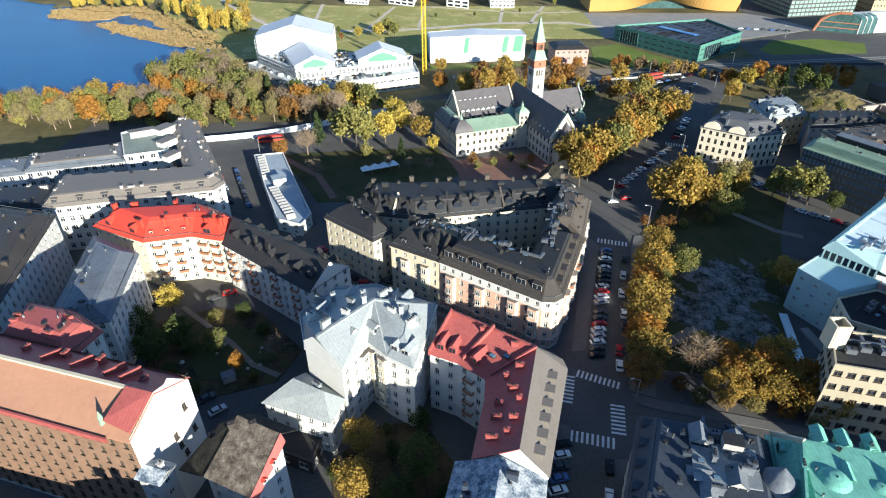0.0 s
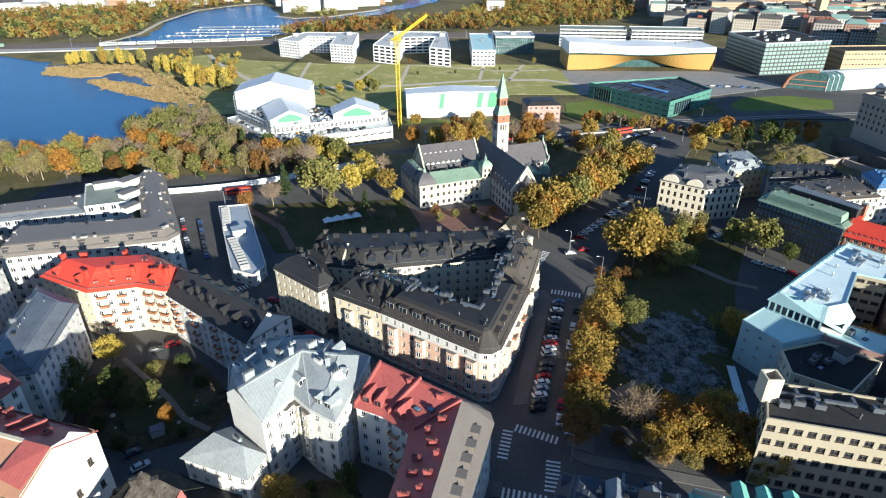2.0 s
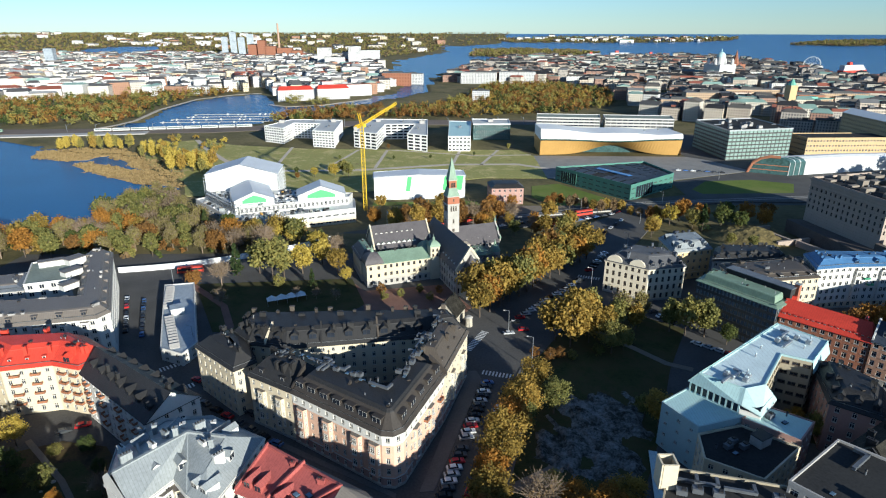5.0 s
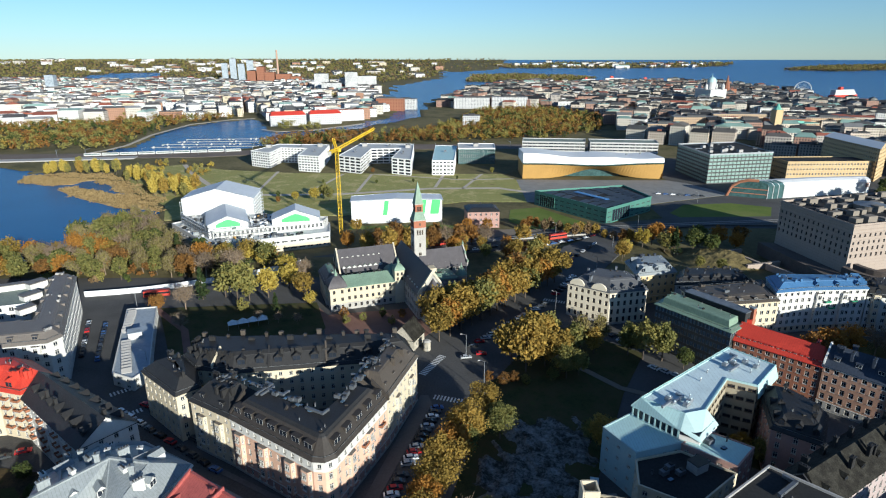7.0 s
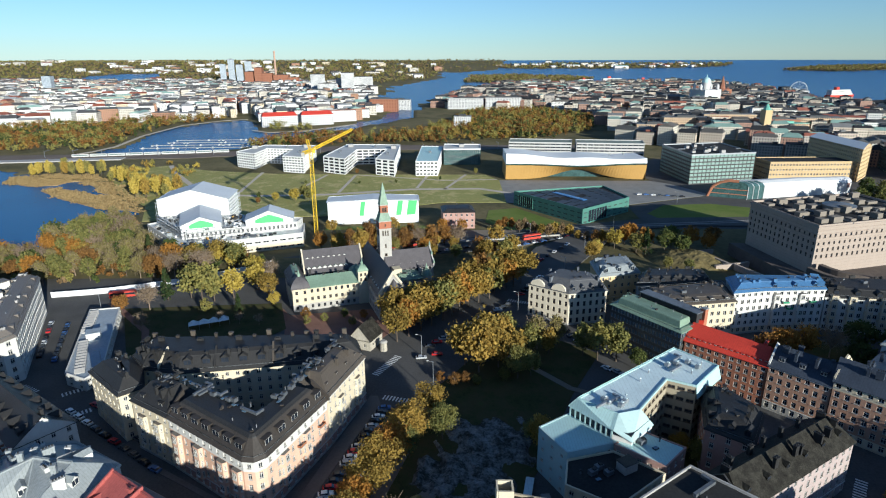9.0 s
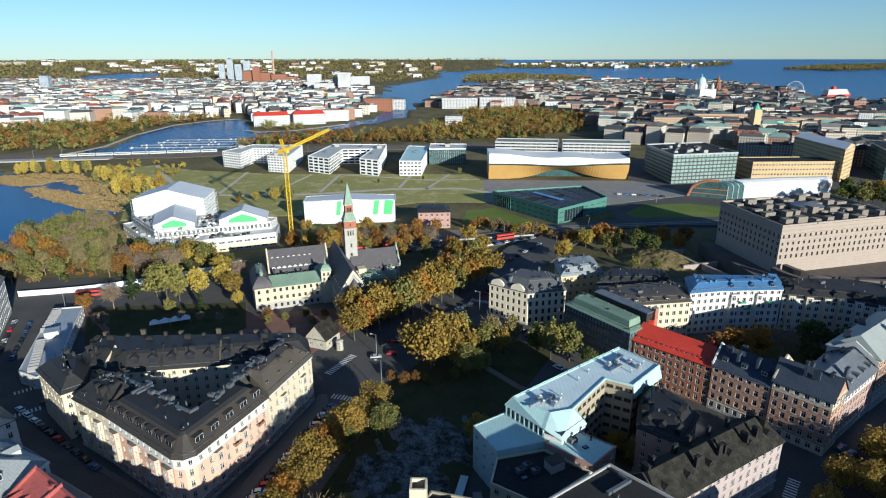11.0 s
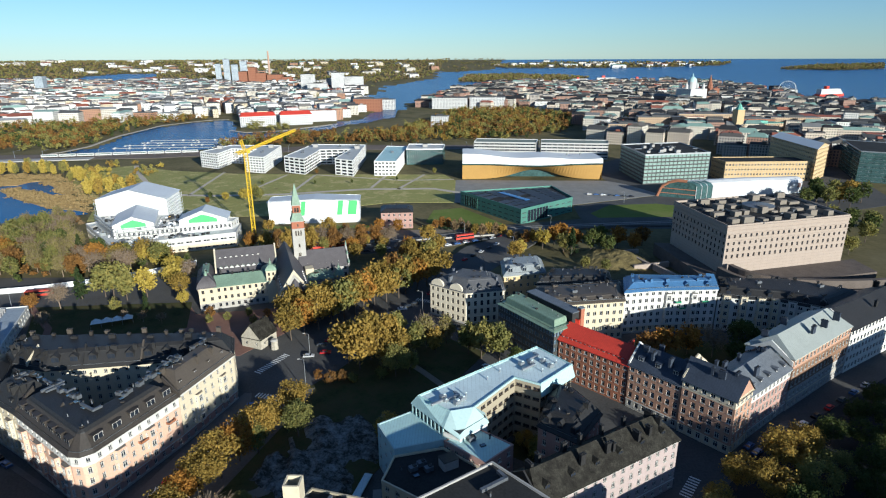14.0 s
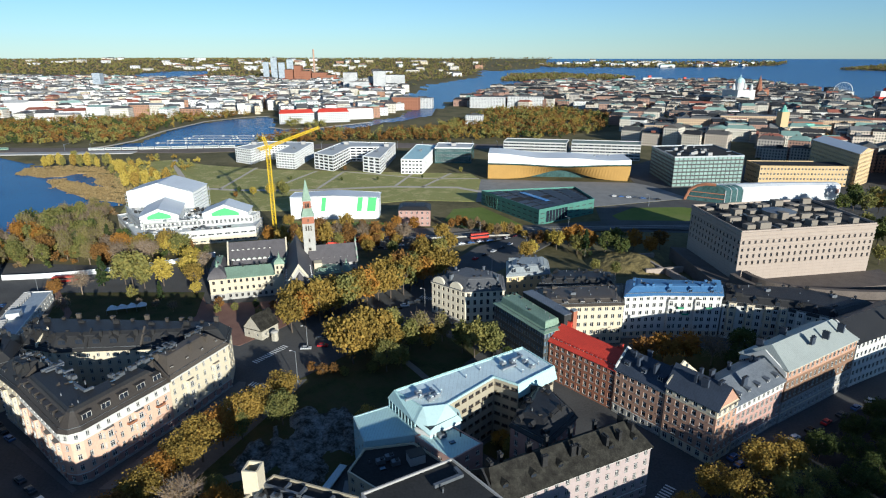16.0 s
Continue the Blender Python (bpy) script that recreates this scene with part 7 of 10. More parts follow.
def stand(name, label, rows):
    """Trees that grow too close to count, joined into one piece of woodland."""
    data = {}
    for kind, shape, x, y, h, z, w in rows:
        near = 1 if y < 345 else 0
        key = (kind, shape, rnd.randrange(2), near)
        if key not in TREE_KINDS:
            root = make_tree(kind, shape, 11 + len(TREE_KINDS), near)
            root.matrix_basis = pose(x, y, z)
            tagged(root, TREE_LABEL[kind], "tree", "bay wood")
            TREE_KINDS[key] = root
        a = rnd.uniform(0, 2 * math.pi)
        f = h * 1.1 / 12
        ca, sa = math.cos(a) * f * w, math.sin(a) * f * w
        rot = np.array([[ca, -sa, 0], [sa, ca, 0], [0, 0, f]])
        for ch in TREE_KINDS[key].children:
            me = ch.data
            v = np.empty(len(me.vertices) * 3, np.float32)
            me.vertices.foreach_get("co", v)
            li = np.empty(len(me.loops), np.int32)
            me.loops.foreach_get("vertex_index", li)
            lt = np.empty(len(me.polygons), np.int32)
            me.polygons.foreach_get("loop_total", lt)
            data.setdefault(me.materials[0], []).append((v.reshape(-1, 3) @ rot.T + np.array([x, y, z + 0.1]), li, lt))
    vs, ls, ts, ms, nv = [], [], [], [], 0
    for i, (m, items) in enumerate(data.items()):
        for v, li, lt in items:
            vs.append(v)
            ls.append(li + nv)
            ts.append(lt)
            ms.append(np.full(len(lt), i, np.int32))
            nv += len(v)
    vs, ls, ts, ms = np.concatenate(vs), np.concatenate(ls), np.concatenate(ts), np.concatenate(ms)
    me = bpy.data.meshes.new(name)
    me.vertices.add(len(vs))
    me.vertices.foreach_set("co", vs.astype(np.float32).ravel())
    me.loops.add(len(ls))
    me.loops.foreach_set("vertex_index", ls.astype(np.int32))
    me.polygons.add(len(ts))
    me.polygons.foreach_set("loop_start", np.concatenate([[0], np.cumsum(ts)[:-1]]).astype(np.int32))
    me.polygons.foreach_set("loop_total", ts.astype(np.int32))
    for m in data:
        me.materials.append(m)
    me.polygons.foreach_set("material_index", ms)
    me.update(calc_edges=True)
    tagged(new(name, me), label, "trees", kind="stuff")


# row along the street
for x, y, h, k in ((42.5, 104, 11, "russet"), (45, 111, 12.5, "gold"), (46.2, 118, 11.5, "orange"), (48.8, 125, 13.5, "gold"), (51, 132, 14, "gold"), (53.6, 139.5, 12.5, "orange"), (56.5, 147, 13.5, "gold"), (59, 155, 11.5, "gold"), (63, 165, 11.5, "gold")):
    tree(k, "round", x, y, h, group="street trees", w=1.1)
tree("mixed", "round", 67.5, 152, 12, group="street trees")
tree("mixed", "tall", 58, 143, 10, group="street trees")
tree("brown", "bare", 57.5, 110, 12.5)
for x, y, h, k in ((61, 106.5, 4.5, "olive"), (66.8, 104.8, 5, "russet"), (52.5, 104.6, 4, "russet"), (61.9, 99, 5, "brown"), (68, 97.4, 5, "olive"), (73, 103, 5, "mixed"), (56, 100.5, 4.5, "olive"), (62, 115, 6, "mixed"), (75, 95.5, 4.5, "russet"), (81, 93, 4.5, "olive")):
    tree(k, "bush", x, y, h, group="park shrubs")
tree("orange", "round", 65, 104.5, 10)
tree("orange", "round", 73, 107, 12)
tree("orange", "wide", 80, 101, 12)
tree("gold", "round", 87, 99, 10)
tree("mixed", "round", 62, 118, 7)
# park above the hill, and the square by the bank house
for x, y, h, k, s in ((80, 193, 15, "gold", "round"), (75, 198, 14, "gold", "round"), (83, 201, 16, "gold", "tall"), (88, 209, 15, "gold", "round"), (92, 214, 14, "mixed", "tall"), (91, 202, 8, "orange", "tall"), (87.5, 196.5, 14, "gold", "round"), (95, 201, 13, "gold", "tall"), (100, 206, 13, "mixed", "tall"), (94, 188.5, 12, "mixed", "wide"), (99, 191, 9, "mixed", "round"), (89, 187, 5, "mixed", "bush"), (71, 183, 5, "russet", "bush"), (75, 185, 4.5, "russet", "bush"), (79, 184, 4, "mixed", "bush"), (66, 186, 4, "russet", "bush"), (104, 212, 13, "olive", "thin"), (112, 215, 12, "olive", "thin"), (108, 207, 11, "gold", "tall"), (126, 203, 15, "mixed", "round"), (133, 202, 15, "mixed", "tall"), (121, 206, 13, "mixed", "tall"), (139, 196, 8, "green", "round"), (97.5, 146, 12, "gold", "round"), (94.5, 150, 8, "mixed", "round")):
    tree(k, s, x, y, h * (1.22 if h >= 14 and x < 86 else 1.0), w=0.95)
# avenue beside the museum
for i in range(14):
    t_ = i / 13
    x, y = 47 + 57 * t_, 217 + 67 * t_
    tree(("gold", "orange", "gold", "gold", "mixed")[i % 5], rnd.choice(("wide", "round")), x + rnd.uniform(-1, 1), y, rnd.uniform(15, 19), group="avenue trees", w=0.9)
    if i > 0:
        tree(("gold", "gold", "russet", "mixed")[i % 4], rnd.choice(("round", "tall")), x - 7 + rnd.uniform(-1.5, 1.5), y + 6, rnd.uniform(14, 18), group="avenue trees", w=0.9)
for x, y, k in ((149, 320, "gold"), (152, 326, "yellow"), (182, 361, "orange"), (99, 320, "mixed"), (104, 330, "gold"), (88, 322, "gold")):
    tree(k, "round", x, y, rnd.uniform(10, 13), group="avenue trees")
for x, y, h, k in ((61, 100, 10, "gold"), (69, 101, 11, "gold"), (76, 98, 11, "gold"), (84, 95, 10, "gold"), (66, 111, 9, "orange"), (78, 110, 11, "gold"), (90, 104, 9, "gold")):
    tree(k, "wide", x, y, h)
for x, y, h, k in ((-71, 247, 12, "brown"), (-20, 262, 12, "gold"), (-24, 282, 12, "brown"), (-34, 286, 13, "yellow")):
    tree(k, "bare" if k == "brown" else "round", x, y, h, group="garden trees")
for x, y, h, k in ((2, 328, 15, "gold"), (8, 334, 15, "russet"), (14, 332, 16, "gold"), (20, 338, 15, "russet"), (27, 336, 16, "gold"), (33, 342, 15, "brown"), (40, 340, 15, "russet"), (48, 346, 14, "brown"), (56, 346, 15, "russet"), (64, 352, 14, "russet"), (72, 352, 13, "brown")):
    tree(k, "bare" if k == "brown" else "tall", x, y, h, float(land(x, y)), group="boulevard trees")
# museum garden
for x, y, h, k, s in ((-68, 259, 15, "spruce", "cone"), (-50, 256, 19, "mixed", "wide"), (-45, 258, 15, "mixed", "tall"), (-88, 287, 13, "russet", "round"), (-78, 288, 14, "brown", "bare"), (-66, 292, 14, "brown", "bare"), (-58, 262, 14, "mixed", "round"), (-37, 262, 15, "yellow", "tall"), (-30, 274, 12, "yellow", "round"), (-28, 244, 9, "spruce", "cone"), (-14, 252, 7, "yellow", "round"), (-63, 224, 8, "brown", "bare"), (-82, 243, 9, "russet", "round"), (-33, 234, 5, "brown", "bare"), (-24, 233, 5, "brown", "bare"), (-15, 232, 5, "brown", "bare"), (-44, 246, 6, "mixed", "bush"), (6, 233, 4, "mixed", "bush"), (13, 236, 4, "mixed", "bush"), (21, 241, 4, "green", "bush"), (4, 239, 5, "russet", "bush"), (30, 240, 4, "russet", "bush"), (26, 233, 4, "mixed", "bush")):
    tree(k, s, x, y, h, group="garden trees")
# wood along the bay
wood = random.Random(21)
WOOD = [(-330, 274), (-150, 276), (-118, 280), (-80, 290), (-30, 304), (-45, 322), (-100, 318), (-135, 350), (-155, 385), (-160, 404), (-176, 406), (-184, 394), (-189, 380), (-182, 345), (-178, 320), (-205, 306), (-262, 299), (-300, 292)]
made, rows_ = [], []
while len(made) < 150:
    x, y = wood.uniform(-310, -30), wood.uniform(274, 425)
    if not inside(np.array([x]), np.array([y]), WOOD)[0] or any(math.hypot(x - p, y - q) < 4.8 for p, q in made):
        continue
    if y > 325:
        k, tall_ = wood.choice(("olive", "olive", "mixed", "olive", "mixed", "brown", "green")), wood.uniform(13, 17) if y < 362 else wood.uniform(9, 12.5)
    elif x < -195:
        k, tall_ = wood.choice(("orange", "brown", "russet", "olive", "gold", "mixed", "olive", "gold")), wood.uniform(11, 15)
    else:
        k, tall_ = wood.choice(("olive", "brown", "russet", "mixed", "olive", "mixed", "orange", "green", "olive", "gold")), wood.uniform(10, 15)
    made.append((x, y))
    rows_.append((k, "bare" if k == "brown" else "thin" if k == "olive" else wood.choice(("round", "tall", "tall", "round")), x, y, tall_, float(land(x, y)), 1.0))
stand("bay_wood", "mixed autumn wood of olive, bare and russet trees by the bay", rows_)
tree("spruce", "cone", 184, 335, 15, -3, group="parliament trees")
tree("spruce", "cone", -108, 322, 14, -3.2, group="bay wood")
tree("yellow", "round", -62, 310, 12, -2.5, group="bay wood")
tree("yellow", "round", -52, 304, 11, -2.5, group="bay wood")
# behind the museum and before the concert hall
for i in range(34):
    x, y = wood.uniform(-14, 100), wood.uniform(318, 388)
    if 20 < x < 50 and y < 330:
        continue
    k = wood.choice(("russet", "russet", "orange", "brown", "gold", "mixed"))
    tree(k, "bare" if k == "brown" else "round", x, y, wood.uniform(8, 12), float(land(x, y)), group="boulevard trees")
for i in range(16):
    tree(wood.choice(("russet", "brown", "gold")), "tall", 100 + i * 4.5, 392 - i * 2.5 + wood.uniform(-6, 4), wood.uniform(7, 10), FZ, group="boulevard trees")
# by the parliament
for x, y, h, k in ((168, 345, 12, "yellow"), (176, 352, 12, "orange"), (196, 338, 13, "green"), (204, 333, 12, "green"), (214, 346, 13, "orange"), (222, 340, 11, "orange"), (356, 380, 15, "green"), (366, 372, 14, "green"), (372, 360, 13, "mixed"), (352, 395, 13, "gold"), (380, 390, 14, "green"), (185, 300, 7, "mixed"), (195, 296, 7, "mixed")):
    tree(k, "round", x, y, h, 0.0 if y < 320 else -2.5, group="parliament trees")
for x, y, h, k in ((340, 372, 15, "green"), (348, 384, 15, "green"), (360, 396, 14, "gold"), (374, 402, 14, "mixed"), (386, 378, 14, "green"), (396, 392, 13, "mixed"), (342, 354, 12, "green"), (350, 340, 11, "mixed"), (408, 384, 13, "green"), (418, 398, 13, "gold"), (205, 352, 13, "green"), (188, 348, 13, "orange"), (232, 356, 12, "russet"), (180, 340, 12, "mixed")):
    tree(k, "round", x, y, h, float(land(x, y)), group="parliament trees")
for k, (x, y) in enumerate([(389, 460), (402, 468), (404, 457), (418, 464), (422, 457), (414, 492), (430, 492), (440, 488), (440, 472)]):
    tree(("green", "green", "mixed", "gold")[k % 4], "round", x, y, 14 + k % 3, FZ, group="parliament trees")
# garden shed, beds and paths of the large courtyard
gs = thing("garden_shed", (-62.5, 106.5, GZ), "small grey timber garden shed with sloping roof", "shed")
mb = MB()
mb.box((-62.5, 106.5, GZ), (3.2, 2.4, 2.2), 0.5)
part("wall", mb, GREYW, gs)
mb = MB()
mb.box((-62.5, 106.5, GZ + 2.2), (3.7, 2.9, 0.35), 0.5, 0, 0.8, True)
part("roof", mb, MIDMETAL, gs)
bed = random.Random(8)
for k in range(16):
    x, y = -80 + 24 * bed.random(), 108 + 18 * bed.random()
    r_ = bed.uniform(0.35, 0.9)
    st_ = thing("garden_stone", (x, y, GZ), "grey boulder edging the courtyard beds", "stone", "garden stones")
    mb = MB()
    mb.cone((x, y, GZ - 0.1), r_, r_ * 0.55, r_ * 0.9, 7)
    part("boulder", mb, GATESTONE, st_, smooth=True)
strip("garden_path", [(-86, 136), (-76, 128), (-66, 120), (-58, 112), (-50, 108)], 1.6, GZ + 0.12, GRAVEL, "gravel path through the courtyard garden", "path", 0.22)
# courtyards
for x, y, h, k, s in ((-146, 192.5, 12, "gold", "round"), (-138, 196, 10, "brown", "bare"), (-131, 198.5, 10, "brown", "bare"), (-124, 201, 10, "olive", "thin"), (-88, 134, 9, "yellow", "round"), (-92, 120, 11, "green", "wide"), (-84, 112, 10, "green", "round"), (-80, 120, 9, "green", "bush"), (-70, 118, 7, "mixed", "bush"), (-61, 110, 6, "orange", "tall"), (-52.5, 115.5, 7, "brown", "bare"), (-25.5, 85, 9.5, "gold", "round"), (-25, 73.5, 10, "gold", "round"), (-12.5, 92, 6, "green", "bush"), (-12, 79, 10, "green", "wide"), (-16, 70, 9, "green", "round"), (141, 140, 9, "mixed", "round"), (137, 146, 7, "gold", "round"), (208, 137, 14, "gold", "wide"), (217, 143, 12, "gold", "round"), (193, 131, 11, "gold", "round"), (199, 126, 12, "gold", "wide"), (184, 122, 9, "gold", "round"), (243, 162, 9, "green", "round"), (255, 172, 9, "green", "round"), (198, 206, 12, "orange", "wide"), (207, 208, 12, "orange", "round"), (190, 203, 11, "russet", "round"), (216, 206, 13, "brown", "bare"), (228, 208, 14, "green", "round"), (238, 204, 14, "green", "round"), (222, 198, 10, "green", "wide")):
    tree(k, s, x, y, h, group="courtyard trees")
for x, y, h, k in ((229, 151, 9, "green"), (238, 150, 9, "green"), (250, 160, 9, "green"), (221, 134, 10, "mixed"), (230, 134, 11, "green"), (224, 123, 11, "green"), (239, 141, 10, "green"), (247, 149, 10, "green"), (262, 168, 9, "green"), (180, 115, 10, "mixed"), (212, 128, 12, "mixed"), (204, 118, 11, "green")):
    tree(k, "wide", x, y, h, group="side street trees")
for x, y, h in ((-78, 108, 4), (-74, 130, 4), (-66, 132, 5), (-58, 124, 4), (-88, 104, 5), (-56, 106, 3), (-70, 102, 4), (-20, 90, 3), (-6, 72, 5), (-30, 78, 4), (-18, 84, 4), (-76, 116, 5)):
    tree(rnd.choice(("green", "mixed", "green")), "bush", x, y, h, group="courtyard shrubs")
# meadow trees
for x, y, h, k in ((-62, 470, 11, "yellow"), (-56, 478, 12, "mixed"), (-50, 470, 11, "mixed"), (-78, 470, 8, "yellow"), (-95, 480, 6, "green"), (-90, 462, 6, "russet"), (-30, 590, 6, "russet"), (-4, 588, 6, "yellow"), (3, 588, 6, "green"), (90, 590, 7, "mixed"), (-20, 540, 4, "green"), (14, 545, 4, "green"), (55, 560, 4, "green"), (-70, 540, 4, "green")):
    tree(k, "round" if h > 7 else "tall", x, y, h, FZ, group="meadow trees")


# birches along the reed beds
rows_ = []
for n_, x0, x1, y0, y1, h0 in ((18, -358, -286, 575, 592, 12), (7, -262, -234, 540, 556, 11), (13, -204, -172, 476, 508, 13), (5, -232, -212, 512, 530, 12)):
    for i in range(n_):
        x, y = x0 + (x1 - x0) * (i + 0.5) / n_ + wood.uniform(-2, 2), wood.uniform(y0, y1)
        rows_.append((wood.choice(("yellow", "yellow", "gold", "mixed")), "tall", x, y, h0 + 3 + wood.uniform(-2.5, 2.5), FZ - 0.6, 0.72))
stand("shore_birches", "tall yellow birches along the reed beds", rows_)


# far woods: one mass of leaves
def woods(label, polys, count, size, hs, kind, seed, leaves=55):
    rs = np.random.RandomState(seed)
    out = []
    for poly, share in polys:
        xs, ys = [p[0] for p in poly], [p[1] for p in poly]
        n = int(count * share)
        x, y = rs.uniform(min(xs), max(xs), n * 4), rs.uniform(min(ys), max(ys), n * 4)
        ok = inside(x, y, poly) & ~in_water(x, y)
        x, y = x[ok][:n], y[ok][:n]
        z = land(x, y) + far_rise(x, y)
        h = rs.uniform(hs[0], hs[1], len(x))
        c = np.stack([x, y, z + h * 0.55], 1)
        cc = np.repeat(c, 5, 0) + rs.normal(size=(len(c) * 5, 3)) * np.repeat(h, 5)[:, None] * np.array([0.22, 0.22, 0.18])
        rad = np.repeat(h, 5) * 0.24
        out.append(leaf_cloud(rs, cc, rad, len(c) * leaves, size))
    ob = new("woodland", quads_mesh("woodland", np.concatenate(out), [LEAVES[kind]]))
    tagged(ob, label, "trees", kind="stuff")


for k_, n_, sd_ in (("mixed", 30, 31), ("russet", 14, 32), ("green", 26, 33), ("brown", 34, 34)):
    woods("undergrowth of the mixed autumn wood along the bay", [(WOOD, 1.0)], n_, 0.42, (4, 8), k_, sd_, 260)
SHORETREES = [(-300, 606), (-250, 648), (-185, 618), (-168, 560), (-165, 480), (-176, 470), (-215, 520), (-262, 560)]
for k_, n_, sd_ in (("yellow", 10, 41), ("mixed", 18, 42), ("gold", 6, 43)):
    woods("yellow saplings and brush on the bay shore", [(SHORETREES, 1.0)], n_, 0.5, (5, 9), k_, sd_, 200)
NEARSHORE = [(-900, 700), (-400, 745), (-395, 800), (-420, 900), (-420, 1050), (-370, 1135), (-420, 1180), (-700, 1000), (-1000, 900)]
PARK = [(-60, 870), (20, 960), (60, 1100), (110, 1300), (250, 1340), (330, 1180), (290, 960), (200, 860), (60, 830)]
SHORE2 = [(-250, 985), (-170, 955), (-100, 1040), (-90, 1060), (-170, 985), (-240, 1010)]
RAILSIDE = [(-215, 760), (-60, 815), (60, 815), (60, 850), (-60, 880), (-130, 900), (-190, 850)]
woods("russet autumn woodland on the bay shore", [(NEARSHORE, 0.45), (PARK, 0.4), (RAILSIDE, 0.15)], 760, 0.92, (9, 15), "russet", 5, 66)
woods("yellow green autumn woodland on the bay shore", [(NEARSHORE, 0.45), (PARK, 0.4), (SHORE2, 0.08), (RAILSIDE, 0.07)], 620, 0.92, (9, 15), "mixed", 6, 66)
woods("green wood on the bay shore", [(NEARSHORE, 0.55), (PARK, 0.4), (RAILSIDE, 0.05)], 420, 0.92, (9, 14), "green", 61, 66)
woods("brown woodland of the park hill", [(PARK, 0.6), (NEARSHORE, 0.4)], 380, 0.92, (9, 14), "gold", 8, 66)
FARAWAY = [(-4000, 2600), (-1500, 2900), (-300, 2700), (-60, 3100), (0, 4900), (-3000, 4900)]
CLOSER = [(-2200, 1500), (-900, 1000), (-500, 1150), (-300, 1500), (-220, 2400), (-900, 2700), (-2500, 2600)]
# paler leaf kinds than dark green stand in for haze on these woods
woods("wooded country out to the horizon, leaves lightened for haze", [(FARAWAY, 0.66), (ISLES[1], 0.1), (ISLES[2], 0.07), (ISLES[3], 0.12), (ISLES[0], 0.05)], 4500, 3.0, (7, 13), "olive", 9, 14)
woods("brown woods of the far country", [(FARAWAY, 0.7), (ISLES[1], 0.1), (ISLES[2], 0.06), (ISLES[3], 0.1), (ISLES[0], 0.04)], 3000, 3.0, (7, 12), "brown", 91, 14)
woods("russet woods of the far country", [(FARAWAY, 0.7), (ISLES[1], 0.12), (ISLES[2], 0.06), (ISLES[3], 0.08), (ISLES[0], 0.04)], 3000, 3.0, (7, 13), "mixed", 10, 14)
TOWNGREEN = [(330, 900), (640, 640), (1000, 800), (1150, 1100), (950, 1500), (1000, 2300), (450, 2400), (150, 1900), (60, 1450), (300, 1350)]
woods("street trees among the far blocks", [(CLOSER, 0.7), (TOWNGREEN, 0.3)], 1200, 1.5, (9, 16), "russet", 12, 26)
woods("yellow street trees among the far blocks", [(CLOSER, 0.65), (TOWNGREEN, 0.35)], 900, 1.5, (9, 17), "mixed", 13, 26)

# reeds: dense low stalks over the beds
rs = np.random.RandomState(77)
out = []
for p in REEDS:
    xs, ys = [q[0] for q in p], [q[1] for q in p]
    x, y = rs.uniform(min(xs) - 6, max(xs) + 6, 16000), rs.uniform(min(ys) - 6, max(ys) + 6, 16000)
    ok = inside(x + 4 * np.sin(y * 0.21) + 2 * np.sin(y * 0.7), y + 4 * np.sin(x * 0.17) + 2 * np.sin(x * 0.6), p)
    cs = np.stack([x[ok], y[ok], np.where(in_water(x[ok], y[ok]), WZ + 0.75, land(x[ok], y[ok]) + 0.4)], 1)
    out.append(leaf_cloud(rs, cs, np.full(len(cs), 0.55), int(len(cs) * 1.6), 0.5))
LEAVES["reed"] = leaf_mat("dry_reed_stalks", [(0.27, 0.19, 0.09), (0.36, 0.26, 0.125), (0.44, 0.33, 0.17)])
tagged(new("reeds", quads_mesh("reeds", np.concatenate(out), [LEAVES["reed"]])), "dry golden reeds standing in shallow water", "reeds", kind="stuff")

# ---- landmarks round the bay park ----
SHEET = mat("white_tarpaulin", (0.70, 0.70, 0.69), 0.6, 0.08, 0.1, 1.0, 0.25, seam=2.5, seam_v=2.0)
# SHEET again but greyer: shade on the back-sloping roofs put into the colour
SHADEDSHEET = mat("shaded_white_tarpaulin", (0.50, 0.53, 0.57), 0.6, 0.1, 0.1, 1.0, 0.25, seam=2.5)
GREENSHEET = mat("green_tarpaulin", (0.10, 0.55, 0.16), 0.6, 0.12, 0.1, 1.0, 0.2)
SCAFF = mat("scaffold_net", (0.55, 0.56, 0.55), 0.8, 0.3, 0.3, 1.5, 0.5, seam=2.0, seam_v=2.0)
MARBLE = mat("white_stone", (0.50, 0.49, 0.47), 0.6, 0.08, 0.1, 1.5, 0.1, seam=3.0, seam_v=3.0)
LARCH = mat("golden_larch_cladding", (0.46, 0.27, 0.085), 0.7, 0.12, 0.1, 2.0, 0.15, seam=2.0, seam_v=1.2)
ROOFWHITE = mat("white_roof_membrane", (0.68, 0.68, 0.67), 0.6, 0.06, 0.05, 1.0, 0.1)
GREENGLASS = mat("green_glass_cladding", (0.075, 0.19, 0.155), 0.35, 0.2, 0.08, 1.0, 0.1, seam=1.5, seam_v=3.5)
GLASSWALL = glass_mat("glass_curtain_wall", (0.05, 0.10, 0.10), 0.08)
CRANEPAINT = mat("yellow_crane_paint", (0.65, 0.43, 0.03), 0.5, 0.12)
ZINC = mat("pale_zinc_cladding", (0.60, 0.60, 0.60), 0.35, 0.15, 0.1, 1.0, 0.15, metal=0.1, seam=3.0, seam_v=1.5)
RUST = mat("rusty_red_frame", (0.33, 0.14, 0.08), 0.7, 0.2)
TAN = mat("tan_brick", (0.50, 0.36, 0.20), 0.85, 0.12, 0.1, 1.5, 0.1)
